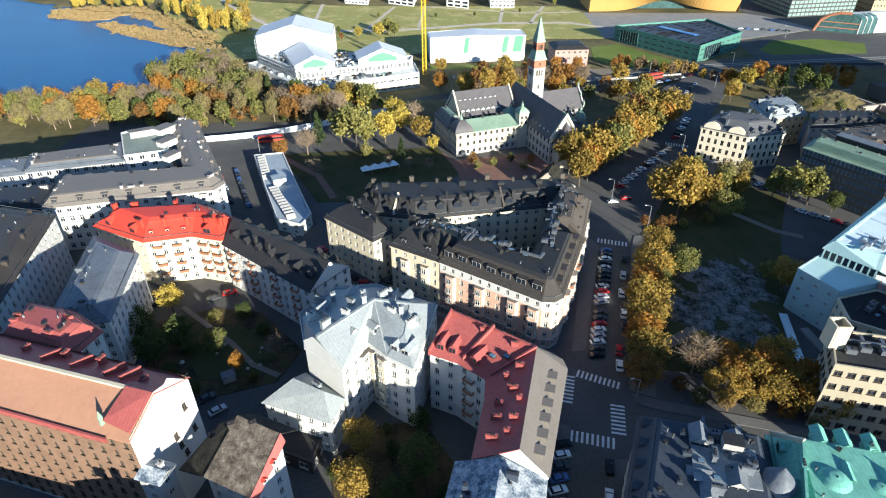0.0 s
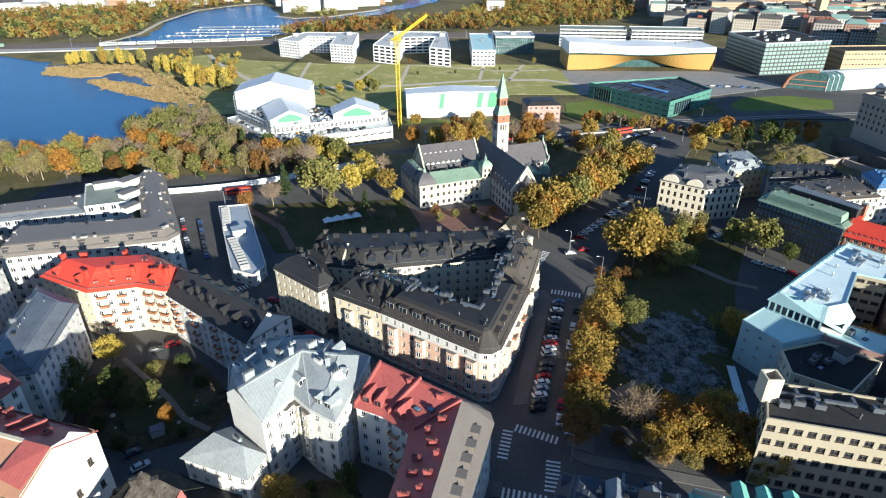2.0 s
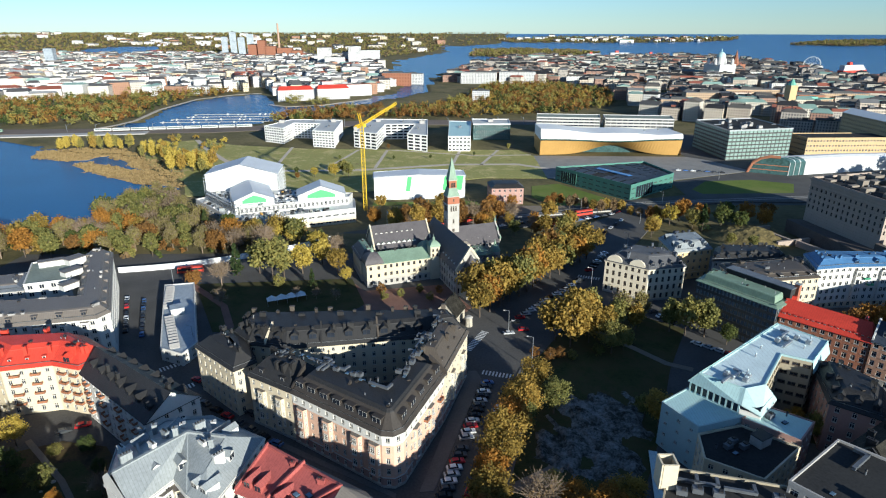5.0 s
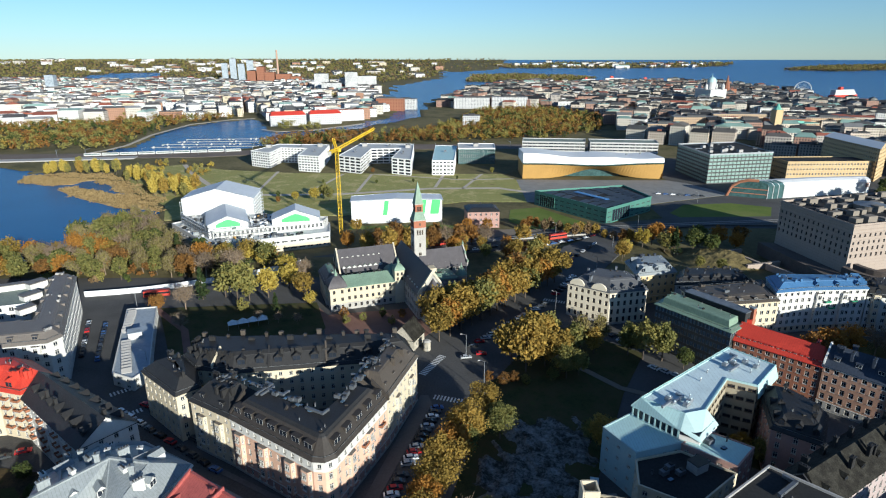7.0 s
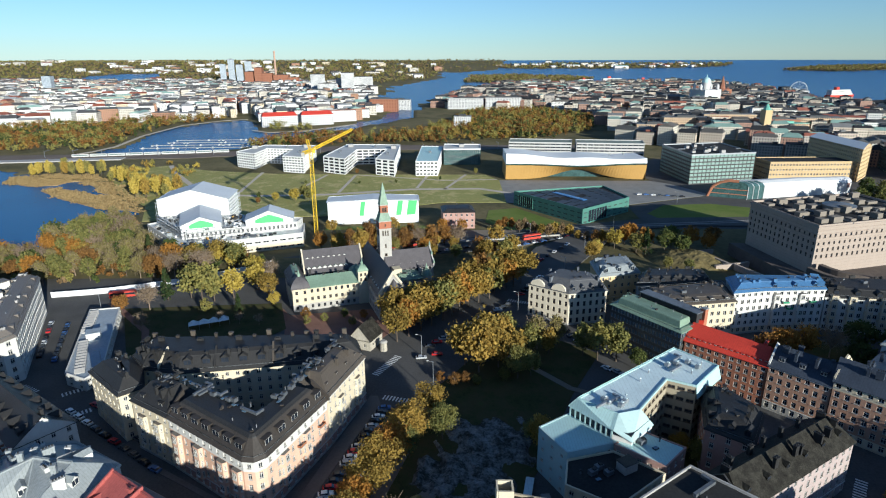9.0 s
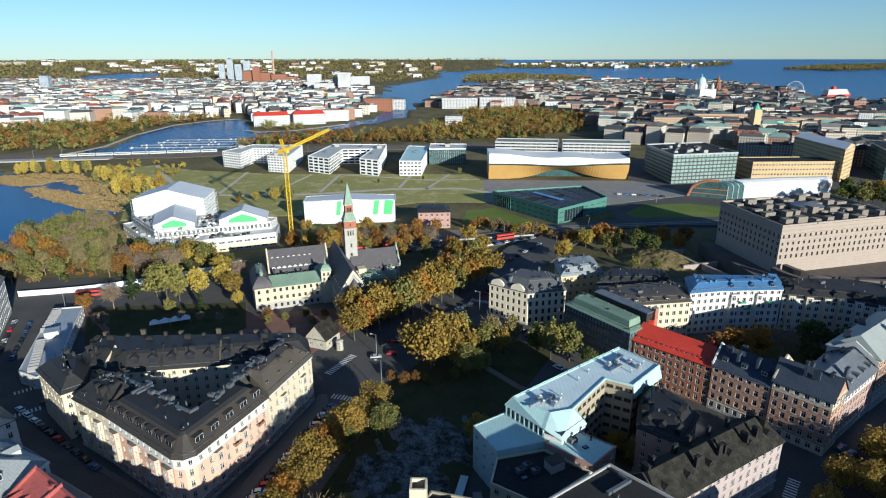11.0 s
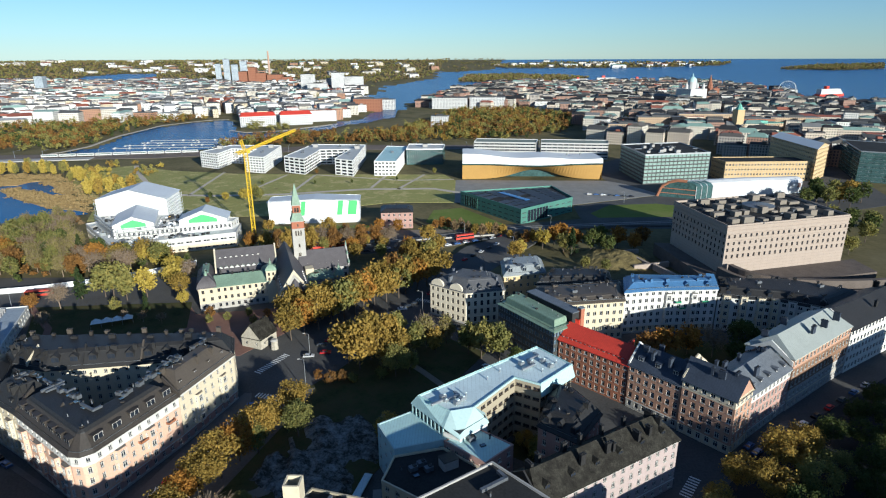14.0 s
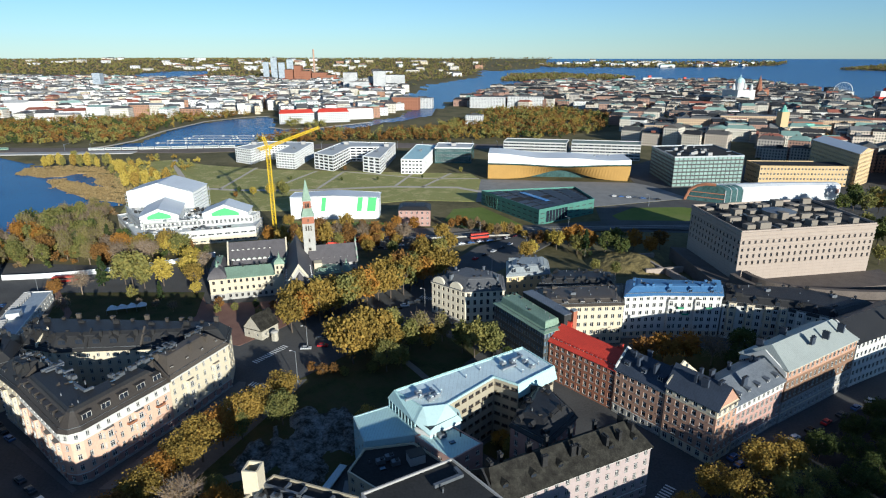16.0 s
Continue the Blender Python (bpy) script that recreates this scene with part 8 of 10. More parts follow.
GLASSG = mat("pale_green_glazing", (0.20, 0.31, 0.27), 0.35, 0.35, 0.15, 1.0, 0.1, seam=2.0, seam_v=3.5)
SOLAR = glass_mat("solar_panel", (0.02, 0.022, 0.028), 0.5)


def gable_cover(name, label, a, b, depth, z0, ze, rise, mats, cat="tent", drop=0.0):
    """A sheeted cover with a gable over the line a-b, running back by depth; slots: sides, gable field, roof."""
    a, b = Vector(a), Vector(b)
    d = (b - a).normalized()
    inw = Vector((-d.y, d.x)) * depth
    root = thing(name, (*(a + b) / 2, z0), label, cat)
    mid = (a + b) / 2
    w = MB()
    for p, q in ((a, b), (b, b + inw), (b + inw, a + inw), (a + inw, a)):
        w.quad((*p, z0), (*q, z0), (*q, ze), (*p, ze))
    w.add([(*a, ze), (*b, ze), (*mid, ze + rise)], [(0, 1, 2)])
    w.add([(*(b + inw), ze), (*(a + inw), ze), (*(mid + inw), ze + rise)], [(0, 1, 2)])
    part("sheeting", w, mats[0], root)
    r = MB()
    o = d * 0.8 - inw.normalized() * 0
    f = inw.normalized() * 0.8
    for s, e in ((-1, a), (1, b)):
        lo0, lo1 = e + d * s * 0.8 - f, e + d * s * 0.8 + inw + f
        q = [(*lo0, ze - 0.3), (*lo1, ze - 0.3), (*(mid + inw + f), ze + rise + 0.1), (*(mid - f), ze + rise + 0.1)]
        r.add(q if s > 0 else q[::-1], [(0, 1, 2, 3)])
        q2 = [(p[0], p[1], p[2] - 0.25) for p in q]
        r.add(q2 if s < 0 else q2[::-1], [(0, 1, 2, 3)])
    part("roof_sheet", r, SHADEDSHEET, root)
    g = MB()
    c = inw.normalized() * -0.06
    pts = []
    for k in range(9):
        t = k / 8
        p = a.lerp(b, 0.2 + 0.6 * t) + c
        pts.append((p.x, p.y, ze - drop - 0.5 + (rise * 0.62) * (1 - abs(2 * t - 1)) ** 0.8))
    p0, p1 = a.lerp(b, 0.8) + c, a.lerp(b, 0.2) + c
    g.add([(p1.x, p1.y, ze - drop - 2.4)] + [(p0.x, p0.y, ze - drop - 2.4)] + pts[::-1], [tuple(range(11))])
    part("green_field", g, mats[1], root)
    return root


def scaffold(root, a, b, z0, z1, m):
    """Poles and decks of a scaffold along a wall."""
    a, b = Vector(a), Vector(b)
    n = max(2, int((b - a).length / 3))
    d = (b - a).normalized()
    out = Vector((d.y, -d.x))
    for k in range(n + 1):
        p = a.lerp(b, k / n) + out * 1.2
        mb = MB()
        mb.tube((*p, z0), (*p, z1), 0.09, 0.09, 4)
        part("scaffold_pole", mb, m, root)
    z = z0 + 2
    while z < z1:
        p, q = a + out * 0.6, b + out * 0.6
        mb = MB()
        mb.box((*((p + q) / 2), z), ((b - a).length, 1.1, 0.12), math.atan2(d.y, d.x), 0, 1, True)
        part("scaffold_deck", mb, m, root)
        z += 2.2


fin = gable_cover("concert_hall_cover", "large white tarpaulin cover over the concert hall under repair", (-127, 374), (-81.5, 379.6), 27, FZ, 20.6, 6.2, [SHEET, SHEET], drop=9.0)
scaffold(fin, (-130, 401), (-127, 374), FZ, 19, SCAFF)
scaffold(fin, (-81.5, 379.6), (-85, 407), FZ, 19, SCAFF)
HALL = [(-133, 369), (-89, 322), (-25, 351), (-29, 372), (-80, 380), (-128, 375)]
building("concert_hall", "long low white concert hall clad in stone, under scaffolding", HALL, 4.6, 2, MARBLE, SCAFF, ("flat", 0.8), z0=FZ, win=(3.4, 1.1, 5.0), seed=60, joined=True, cat="concert hall", topm=MARBLE, storeys={0: (1, CREAM)})
UPPER = [(-126, 372), (-92, 335), (-31, 361), (-30, 371), (-80, 379), (-125, 374)]
building("concert_hall_tier", "white upper tier of the concert hall behind scaffolding", UPPER, 9.0, 1, MARBLE, SCAFF, ("flat", 0.7), z0=4.6, win=(1.2, 2.6, 2.6), seed=601, joined=True, cat="concert hall", topm=MARBLE)
for a_, b_ in (((-126, 371), (-93, 335.5)), ((-91, 335), (-62, 347.5))):
    sc_ = thing("scaffold", (*a_, 4.6), "grey tube scaffold with decks along the hall front", "scaffold", "scaffolds")
    scaffold(sc_, a_, b_, 4.7, 12.0, STEEL)
gable_cover("roof_tent", "white and green weather tent on the concert hall roof", (-61, 352), (-33, 359), 16, 9.0, 12.8, 5.4, [SHEET, GREENSHEET])
h2 = gable_cover("hall_cover", "long white and green tarpaulin over a conference wing", (-20, 402), (44, 409.4), 17, FZ, 12.6, 1.4, [SHEET, SHEET])
for x0, w_ in ((2, 3.0), (28, 3.5), (35.5, 6.0)):
    hm = MB()
    yy = 401.75 + (x0 + 20) * 0.115
    hm.add([(x0, yy, 2), (x0 + w_, yy + w_ * 0.115, 2), (x0 + w_ + 1.5, yy + (w_ + 1.5) * 0.115, 12.4), (x0 + 1.5, yy + 0.17, 12.4)], [(0, 1, 2, 3)])
    part("green_banner", hm, GREENSHEET, h2)

gable_cover("stage_cover", "white tarpaulin tent with green gable before the hall cover", (-95.5, 337), (-74, 346), 33, 4.6, 13.2, 4.6, [SHEET, GREENSHEET])
sc_ = thing("scaffold", (-95.5, 337, 4.6), "grey tube scaffold with decks beside the green gabled tent", "scaffold", "scaffolds")
scaffold(sc_, (-108, 367), (-96.5, 338), 9.1, 13.0, STEEL)

# site clutter on the two roofs
made = 0
while made < 110:
    x, y = rnd.uniform(-126, -30), rnd.uniform(326, 378)
    up, low = inside(np.array([x]), np.array([y]), inset(ccw(UPPER), 1.5))[0], inside(np.array([x]), np.array([y]), inset(ccw(HALL), 1.5))[0]
    if not low or (not up and inside(np.array([x]), np.array([y]), inset(ccw(UPPER), -1.8))[0]) or (-64 < x < -28 and y > 350) or (x < -78 and y > 372) or inside(np.array([x]), np.array([y]), [(-98, 335), (-72, 345), (-85, 378), (-112, 372)])[0]:
        continue
    made += 1
    z = 9.05 if up else 4.65
    s = thing("building_material_pallet", (x, y, z), "stack of building material under plastic", "building material", "site clutter")
    mb = MB()
    mb.box((x, y, z), (rnd.uniform(0.8, 3.4), rnd.uniform(0.8, 2.2), rnd.uniform(0.5, 1.9)), rnd.uniform(0, 3), 0, 0.92)
    part("load", mb, rnd.choice((SHEET, GREYW, UNITMETAL, STEEL, GREYMETAL, BITUMEN, BITUMEN, UNITMETAL, LARCH)), s)

# tower crane
cr = thing("tower_crane", (-23, 377.5, FZ), "yellow lattice tower crane with raised jib", "crane")


def lattice(a, b, w, n, m_name):
    """A square lattice truss from a to b."""
    mb = MB()
    a, b = Vector(a), Vector(b)
    d = (b - a).normalized()
    u = d.orthogonal().normalized() if abs(d.z) < 0.9 else Vector((1, 0.2, 0)).normalized()
    u = (u - d * u.dot(d)).normalized()
    v = d.cross(u)
    cs = [(u * sx + v * sy) * w / 2 for sx, sy in ((-1, -1), (1, -1), (1, 1), (-1, 1))]
    for c in cs:
        mb.tube(a + c, b + c, 0.2, 0.2, 4)
    for k in range(n):
        p, q = a.lerp(b, k / n), a.lerp(b, (k + 1) / n)
        for i in range(4):
            j = (i + 1) % 4
            mb.tube(p + cs[i], q + cs[j], 0.11, 0.11, 3)
            mb.tube(p + cs[i], p + cs[j], 0.11, 0.11, 3)
    return mb


part("mast", lattice((-23, 377.5, FZ), (-23, 377.5, 52), 2.2, 22, ""), CRANEPAINT, cr)
part("tower_top", lattice((-23, 377.5, 52), (-24, 374, 60), 1.4, 5, ""), CRANEPAINT, cr)
part("jib", lattice((-23, 379, 52.5), (-7, 441, 58.5), 1.4, 24, ""), CRANEPAINT, cr)
part("counter_jib", lattice((-23, 376, 52.5), (-25.5, 366, 52.5), 1.6, 5, ""), CRANEPAINT, cr)
mb = MB()
mb.box((-25.3, 366.5, 50.5), (2, 2.6, 2.4), 0.2)
part("counterweight", mb, GRANITE, cr)
mb = MB()
mb.box((-21.2, 378.5, 51), (1.6, 2.0, 2.2), 0.2)
part("cab", mb, CRANEPAINT, cr)
mb = MB()
mb.tube((-24, 374, 60), (-10, 429, 57.6), 0.06, 0.06, 3)
part("stay_rope", mb, STEEL, cr)

# white offices in the park
W_OFF = dict(z0=FZ, win=(2.4, 1.9, 3.4), cat="office building", group="white offices")
OFFICEWHITE = mat("white_office_panel", (0.74, 0.73, 0.71), 0.6, 0.06, 0.08, 1.0, 0.12, seam=3.0, seam_v=3.2)
PALEMEMBRANE = mat("pale_grey_roof_membrane", (0.44, 0.44, 0.43), 0.7, 0.12, 0.1, 1.0, 0.15)
building("office_building", "white office block with even square windows round a court", [(-168, 634), (-144, 620), (-142, 657), (-112, 653), (-109.5, 605), (-86, 597), (-92, 680), (-152, 685)], 12.2, 6, OFFICEWHITE, PALEMEMBRANE, ("flat", 0.6), seed=61, joined=True, topm=OFFICEWHITE, **W_OFF)
building("office_building", "white office block with ribbon windows and open terraces", [(-67, 604), (-42, 589), (-40, 650), (-7, 654), (-11, 590), (9.5, 579), (5, 688), (-58, 692)], 12.0, 5, OFFICEWHITE, PALEMEMBRANE, ("flat", 0.6), seed=62, joined=True, topm=OFFICEWHITE, z0=FZ, win=(5.6, 1.9, 6.0), cat="office building", group="white offices", frame=DARKPAINT)
building("office_building", "white office block with glass roofed wing", [(30, 583), (52, 583), (55, 684), (30, 688)], 10.6, 4, OFFICEWHITE, PALETEAL, ("flat", 0.5), seed=63, joined=True, topm=OFFICEWHITE, **W_OFF)
building("office_building", "grey office block with tall white fins", [(56.5, 648), (97, 650), (98, 686), (56, 688)], 12.8, 3, GLASSWALL, PALEMEMBRANE, ("flat", 0.8), z0=FZ, win=(1.0, 4.6, 2.2), frame=OFFICEWHITE, seed=64, joined=True, cat="office building", topm=OFFICEWHITE)
for x, y, k in ((-156, 660, "house"), (-122, 668, "unit"), (-98, 630, "unit"), (-100, 668, "house"), (-54, 630, "unit"), (-50, 672, "house"), (-22, 672, "unit"), (-2, 620, "unit"), (0, 660, "house"), (42, 640, "unit"), (76, 668, "house")):
    roof_unit(x, y, 12.2 if x < 20 else 10.6 if x < 56 else 12.8, k, 8, 1.3)
for x0, x1, y0 in ((132, 204, 700), (210, 286, 692)):
    building("office_building", "pale banded glass office row behind the library", [(x0, y0), (x1, y0 - 8), (x1 + 6, y0 + 22), (x0 + 4, y0 + 30)], 13.5, 5, MARBLE, GREENROOF, ("flat", 0.8), z0=FZ, win=(5.6, 1.9, 6.0), seed=65, joined=True, cat="office building")

# library: golden timber front under a white waving roof
lib = thing("library", (186, 590, FZ), "long library with golden timber front and white waving roof", "library")
n = 48
mw, mr_, mg, mh = MB(), MB(), MB(), MB()
fr = []
for i in range(n + 1):
    t = i / n
    x = 118.5 + 134.5 * t
    dip = math.exp(-((t - 0.53) / 0.24) ** 2)
    lo = FZ + 7.2 * math.exp(-((t - 0.53) / 0.19) ** 2)
    yl = 566 + 12 * dip
    zt = 10.2 - 2.0 * dip + 0.6 * t
    roof = 21.0 - 4.6 * t + 0.7 * math.sin(t * 13) - 1.6 * math.sin(t * math.pi)
    fr.append((x, yl, lo, zt, roof))
for (x0, y0, l0, t0, r0), (x1, y1, l1, t1, r1) in zip(fr, fr[1:]):
    mw.quad((x0, y0 + 2, l0), (x1, y1 + 2, l1), (x1, 564.5, t1), (x0, 564.5, t0))
    mg.quad((x0, 567, t0), (x1, 567, t1), (x1, 567, t1 + 2.2), (x0, 567, t0 + 2.2))
    mr_.quad((x0, 564, t0 + 1.6), (x1, 564, t1 + 1.6), (x1, 566, r1), (x0, 566, r0))
    for k in range(5):
        ya, yb = 566 + k * 9, 566 + (k + 1) * 9
        mr_.quad((x0, ya, r0 - 0.3 * k), (x1, ya, r1 - 0.3 * k), (x1, yb, r1 - 0.3 * (k + 1)), (x0, yb, r0 - 0.3 * (k + 1)))
    mh.quad((x0, 582, FZ), (x1, 582, FZ), (x1, 582, 8), (x0, 582, 8))
for x, f in ((118.5, fr[0]), (253, fr[-1])):
    q = [(x, 566, FZ), (x, 611, FZ), (x, 611, f[3]), (x, 566, f[3])]
    mw.add(q if x > 200 else q[::-1], [(0, 1, 2, 3)])
    q = [(x, 566, f[3]), (x, 611, f[3]), (x, 611, f[4] - 1.5), (x, 566, f[4])]
    mr_.add(q if x > 200 else q[::-1], [(0, 1, 2, 3)])
part("timber_front", mw, LARCH, lib)
part("waving_roof", mr_, ROOFWHITE, lib, smooth=True)
part("glass_band", mg, GLASSWALL, lib)
part("glass_front", mh, GLASSWALL, lib)
for k in range(9):
    mb = MB()
    mb.cone((130 + k * 13, 574 + rnd.uniform(0, 22), 14.5 + 3.5 * math.cos(k * 0.8)), 1.2, 1.0, 1.4, 10)
    part("roof_lantern", mb, GREYMETAL, lib)

# concert house: green glass with dark solar roof
building("concert_house", "green glass concert house with dark solar panel roof", [(117, 462), (160, 403.5), (203, 442), (193, 484)], 6.2, 3, GREENGLASS, BITUMEN, ("flat", 1.4), z0=FZ, win=(4.2, 0.9, 6.5), pane=GLASSWALL, frame=DARKPAINT, seed=66, joined=True, cat="concert house", topm=GREENGLASS)
for i in range(7):
    for j in range(5):
        u, v = (i + 0.7) / 7.6, (j + 0.7) / 5.6
        x, y = (Vector((117, 462)).lerp(Vector((160, 403.5)), u)).lerp(Vector((193, 484)).lerp(Vector((203, 442)), u), v)
        if (i == 3 and j < 3) or u > 0.94:
            continue
        s = thing("solar_panel_array", (x, y, 6.3), "dark solar panel array on the flat roof", "solar panel", "solar panels")
        mb = MB()
        mb.box((x, y, 6.4), (7.0, 11.5, 0.25), -0.75, 0, 1, True)
        part("panel", mb, SOLAR, s)

gz = thing("glazed_front", (160, 403, FZ), "tall dark glass fronts of the concert house", "glazing")
for a_, b_, s0_, s1_ in (((117, 462), (160, 403.5), 0.08, 0.3), ((160, 403.5), (203, 442), 0.12, 0.5)):
    a_, b_ = Vector(a_), Vector(b_)
    d_ = (b_ - a_).normalized()
    o_ = Vector((d_.y, -d_.x)) * 0.12
    p_, q_ = a_.lerp(b_, s0_) + o_, a_.lerp(b_, s1_) + o_
    g_ = MB()
    g_.quad((*p_, FZ + 1), (*q_, FZ + 1), (*q_, 5.4), (*p_, 5.4))
    part("glass", g_, GLASS, gz)
    for k in range(8):
        m_ = p_.lerp(q_, k / 7)
        g_ = MB()
        g_.box((m_.x, m_.y, FZ + 1), (0.3, 0.3, 8.4), math.atan2(d_.y, d_.x))
        part("mullion", g_, GREENGLASS, gz)
ss = thing("skylight_strip", (160, 446, 6.3), "long blue glass skylight strip on the solar roof", "skylight")
mb = MB()
mb.box((158, 447, 6.9), (4.5, 34, 0.5), 0.62, 0, 0.92, True)
part("glass", mb, mat("blue_skylight_glass", (0.06, 0.16, 0.34), 0.2, 0.2), ss)
# glass newspaper house, museum of art, post house
building("office_building", "square glass office house with green and grey facades", [(286, 543), (351, 558), (345, 626), (281, 611)], 23, 8, DARKFINS, BITUMEN, ("flat", 1.0), z0=FZ, win=(3.5, 2.4, 4.0), frame=STEEL, pane=GLASSG, seed=67, joined=True, cat="office building", topm=STEEL)
art = thing("art_museum", (360, 515, FZ), "curved pale zinc art museum with rust framed glass end", "museum")
ma, mf, mgl = MB(), MB(), MB()
prof = [(0.0, 0), (0.0, 11.0), (0.06, 13.0), (0.25, 14.6), (0.5, 14.6), (0.72, 12.6), (0.9, 8.5), (1.0, 0)]
p0, p1 = Vector((312, 483)), Vector((412, 509))
d = (p1 - p0).normalized()
inw = Vector((-d.y, d.x))
m = 20
rows_ = []
for i in range(m + 1):
    t = i / m
    c = p0.lerp(p1, t)
    k = 1.0 - 0.2 * max(0.0, t - 0.55)
    rows_.append([(*(c + inw * (u * (20 - 4 * t)) - d * (23 * u * (1 - t))), FZ + z * k) for u, z in prof])
for i, (a, b) in enumerate(zip(rows_, rows_[1:])):
    for j in range(len(prof) - 1):
        (mgl if i < 3 and j < 3 else ma).quad(a[j], b[j], b[j + 1], a[j + 1])
part("zinc_shell", ma, ZINC, art, smooth=False)
mgl.add(rows_[0][::-1], [tuple(range(len(prof)))])
part("glass_end", mgl, GLASSWALL, art)
me_ = MB()
me_.add(rows_[-1], [tuple(range(len(prof)))])
part("far_end", me_, ZINC, art)
for a, b in zip(rows_[0][3:], rows_[0][4:]):
    mf.tube(a, b, 1.3, 1.3, 6)
for z_ in (3.5, 7.5):
    mf.tube(Vector(rows_[0][0]) + Vector((0, 0, z_)), Vector(rows_[0][7]).lerp(Vector(rows_[0][6]), z_ / 8.5), 0.45, 0.45, 4)
part("rust_frame", mf, RUST, art)
rib = MB()
for k_ in range(1, 4):
    for a, b in zip(rows_[k_][:5], rows_[k_][1:5]):
        rib.tube(a, b, 0.35, 0.35, 4)
rib.tube(rows_[0][1], rows_[0][0], 0.4, 0.4, 4)
part("steel_rib", rib, STEEL, art)
sg = MB()
sg.quad(*[(*(p0.lerp(p1, t_) - inw * 0.06), FZ + z_) for t_, z_ in ((0.955, 5), (0.99, 5), (0.99, 9), (0.955, 9))])
part("banner", sg, PINK, art)
building("post_house", "long tan brick office house with rows of windows", [(366, 558), (447, 562), (446, 590), (364, 586)], 14, 4, TAN, BITUMEN, ("flat", 0.8), z0=FZ, win=(1.6, 1.9, 3.0), seed=68, joined=True, cat="office building")
building("office_tower", "tan office slab with white vaulted top storey", [(447.5, 556), (474, 584), (477, 662), (450, 648)], 27, 8, TAN, ROOFWHITE, ("gable", 3.6, 0.0, 1), z0=FZ, win=(1.4, 2.2, 3.2), seed=69, joined=True, cat="office building")
building("office_building", "dark banded glass office house", [(490, 560), (560, 520), (600, 580), (520, 640)], 24, 7, GLASSWALL, BITUMEN, ("flat", 0.8), z0=FZ, win=(5.0, 1.8, 5.6), frame=STEEL, pane=GLASSWALL, seed=70, joined=True, cat="office building", topm=STEEL)

# flag row behind the museum
for k in range(13):
    t = k / 12
    x, y = -5 + 41 * t, 345 + 4 * t
    z = float(land(x, y))
    fp = thing("flagpole", (x, y, z), "white flagpole with a limp pale flag", "flagpole", "flag row")
    mb = MB()
    mb.tube((x, y, z), (x, y, z + 9.2), 0.11, 0.06, 8)
    part("pole", mb, WHITEPAINT, fp)
    mb = MB()
    mb.cone((x, y, z + 9.2), 0.1, 0.02, 0.25, 8)
    part("finial", mb, WHITEPAINT, fp)
    mb = MB()
    n_ = 6
    for e in range(n_):
        u, v = e / n_ * 1.3, (e + 1) / n_ * 1.3
        du, dv = 0.18 * math.sin(u * 5 + k), 0.18 * math.sin(v * 5 + k)
        for sgn in (0.0, 0.02):
            mb.add([(x + 0.1 + u, y + du + sgn, z + 7.0), (x + 0.1 + v, y + dv + sgn, z + 6.9), (x + 0.1 + v, y + dv + sgn, z + 8.9), (x + 0.1 + u, y + du + sgn, z + 9.0)], [(0, 1, 2, 3)])
    part("flag", mb, SHEET, fp)

# covered walkway on the rock slope beside the office
cw = thing("covered_walkway", (90, 124, GZ), "long low walkway with pale blue metal roof", "walkway")
a, b = Vector((92.3, 134.3)), Vector((87.7, 113.6))
d = (b - a).normalized()
ang = math.atan2(d.y, d.x)
mb = MB()
mb.box((*((a + b) / 2), GZ + 0.9), ((b - a).length, 2.3, 0.2), ang, 0, 0.97, True)
part("roof", mb, ROOFBLUE, cw)
mb = MB()
mb.box((*((a + b) / 2), GZ + 0.1), ((b - a).length - 0.4, 1.7, 0.8), ang)
part("wall", mb, GREYW, cw)

# small houses by the museum
building("pink_house", "pink plastered house with dark metal roof", [(62, 392), (84, 394), (82, 412), (60, 410)], 7.5, 3, PINK, DARKMETAL, ("steps", (3.0, 1.8), (2.0, 0.3)), z0=FZ, win=(1.3, 1.8, 3.4), seed=71, joined=True, cat="house", chimneys=2)
PAVROOF = mat("pale_blue_grey_roofing", (0.29, 0.33, 0.37), 0.6, 0.25, 0.15, 0.8, 0.25, seam=1.2)
building("school_pavilion", "low grey white pavilion with stepped skylight roof", [(-92, 236), (-80, 239), (-68, 211), (-56.5, 185), (-58.5, 177), (-68, 181), (-79, 206)], 2.6, 2, WHITEW, PAVROOF, ("flat", 0.5), win=(1.6, 1.2, 3.6), seed=72, cat="pavilion")
mb = MB()
mb.add([(-1.7, -0.9, 0), (1.7, -0.9, 0), (1.7, 0.9, 0), (-1.7, 0.9, 0), (-1.7, -0.9, 0.25), (1.7, -0.9, 0.25), (1.7, 0.9, 1.3), (-1.7, 0.9, 1.3)], [(0, 1, 5, 4), (1, 2, 6, 5), (2, 3, 7, 6), (3, 0, 4, 7), (4, 5, 6, 7)])
LANTERN = mb.mesh("lantern", [GREYW])
mb = MB()
mb.box((0, 0.93, 0.42), (3.0, 0.06, 0.7), 0, 0, 1, True)
LIGHT = mb.mesh("pane", [GLASS])
for n_, a, b in ((11, (-75.0, 203.5), (-63.2, 182)), (8, (-87.5, 232), (-80.5, 214))):
    for k in range(n_):
        p = Vector(a).lerp(Vector(b), k / (n_ - 1))
        s = thing("roof_skylight", (p.x, p.y, 2.66), "slanted white sawtooth roof skylight", "skylight", "pavilion skylights")
        put("lantern", LANTERN, s, pose(p.x, p.y, 2.66, 0, 0, 27))
        put("pane", LIGHT, s, pose(p.x, p.y, 2.66, 0, 0, 27))
s = thing("stair_house", (-74.5, 209, 2.6), "white cube shaped roof stair house", "roof structure")
mb = MB()
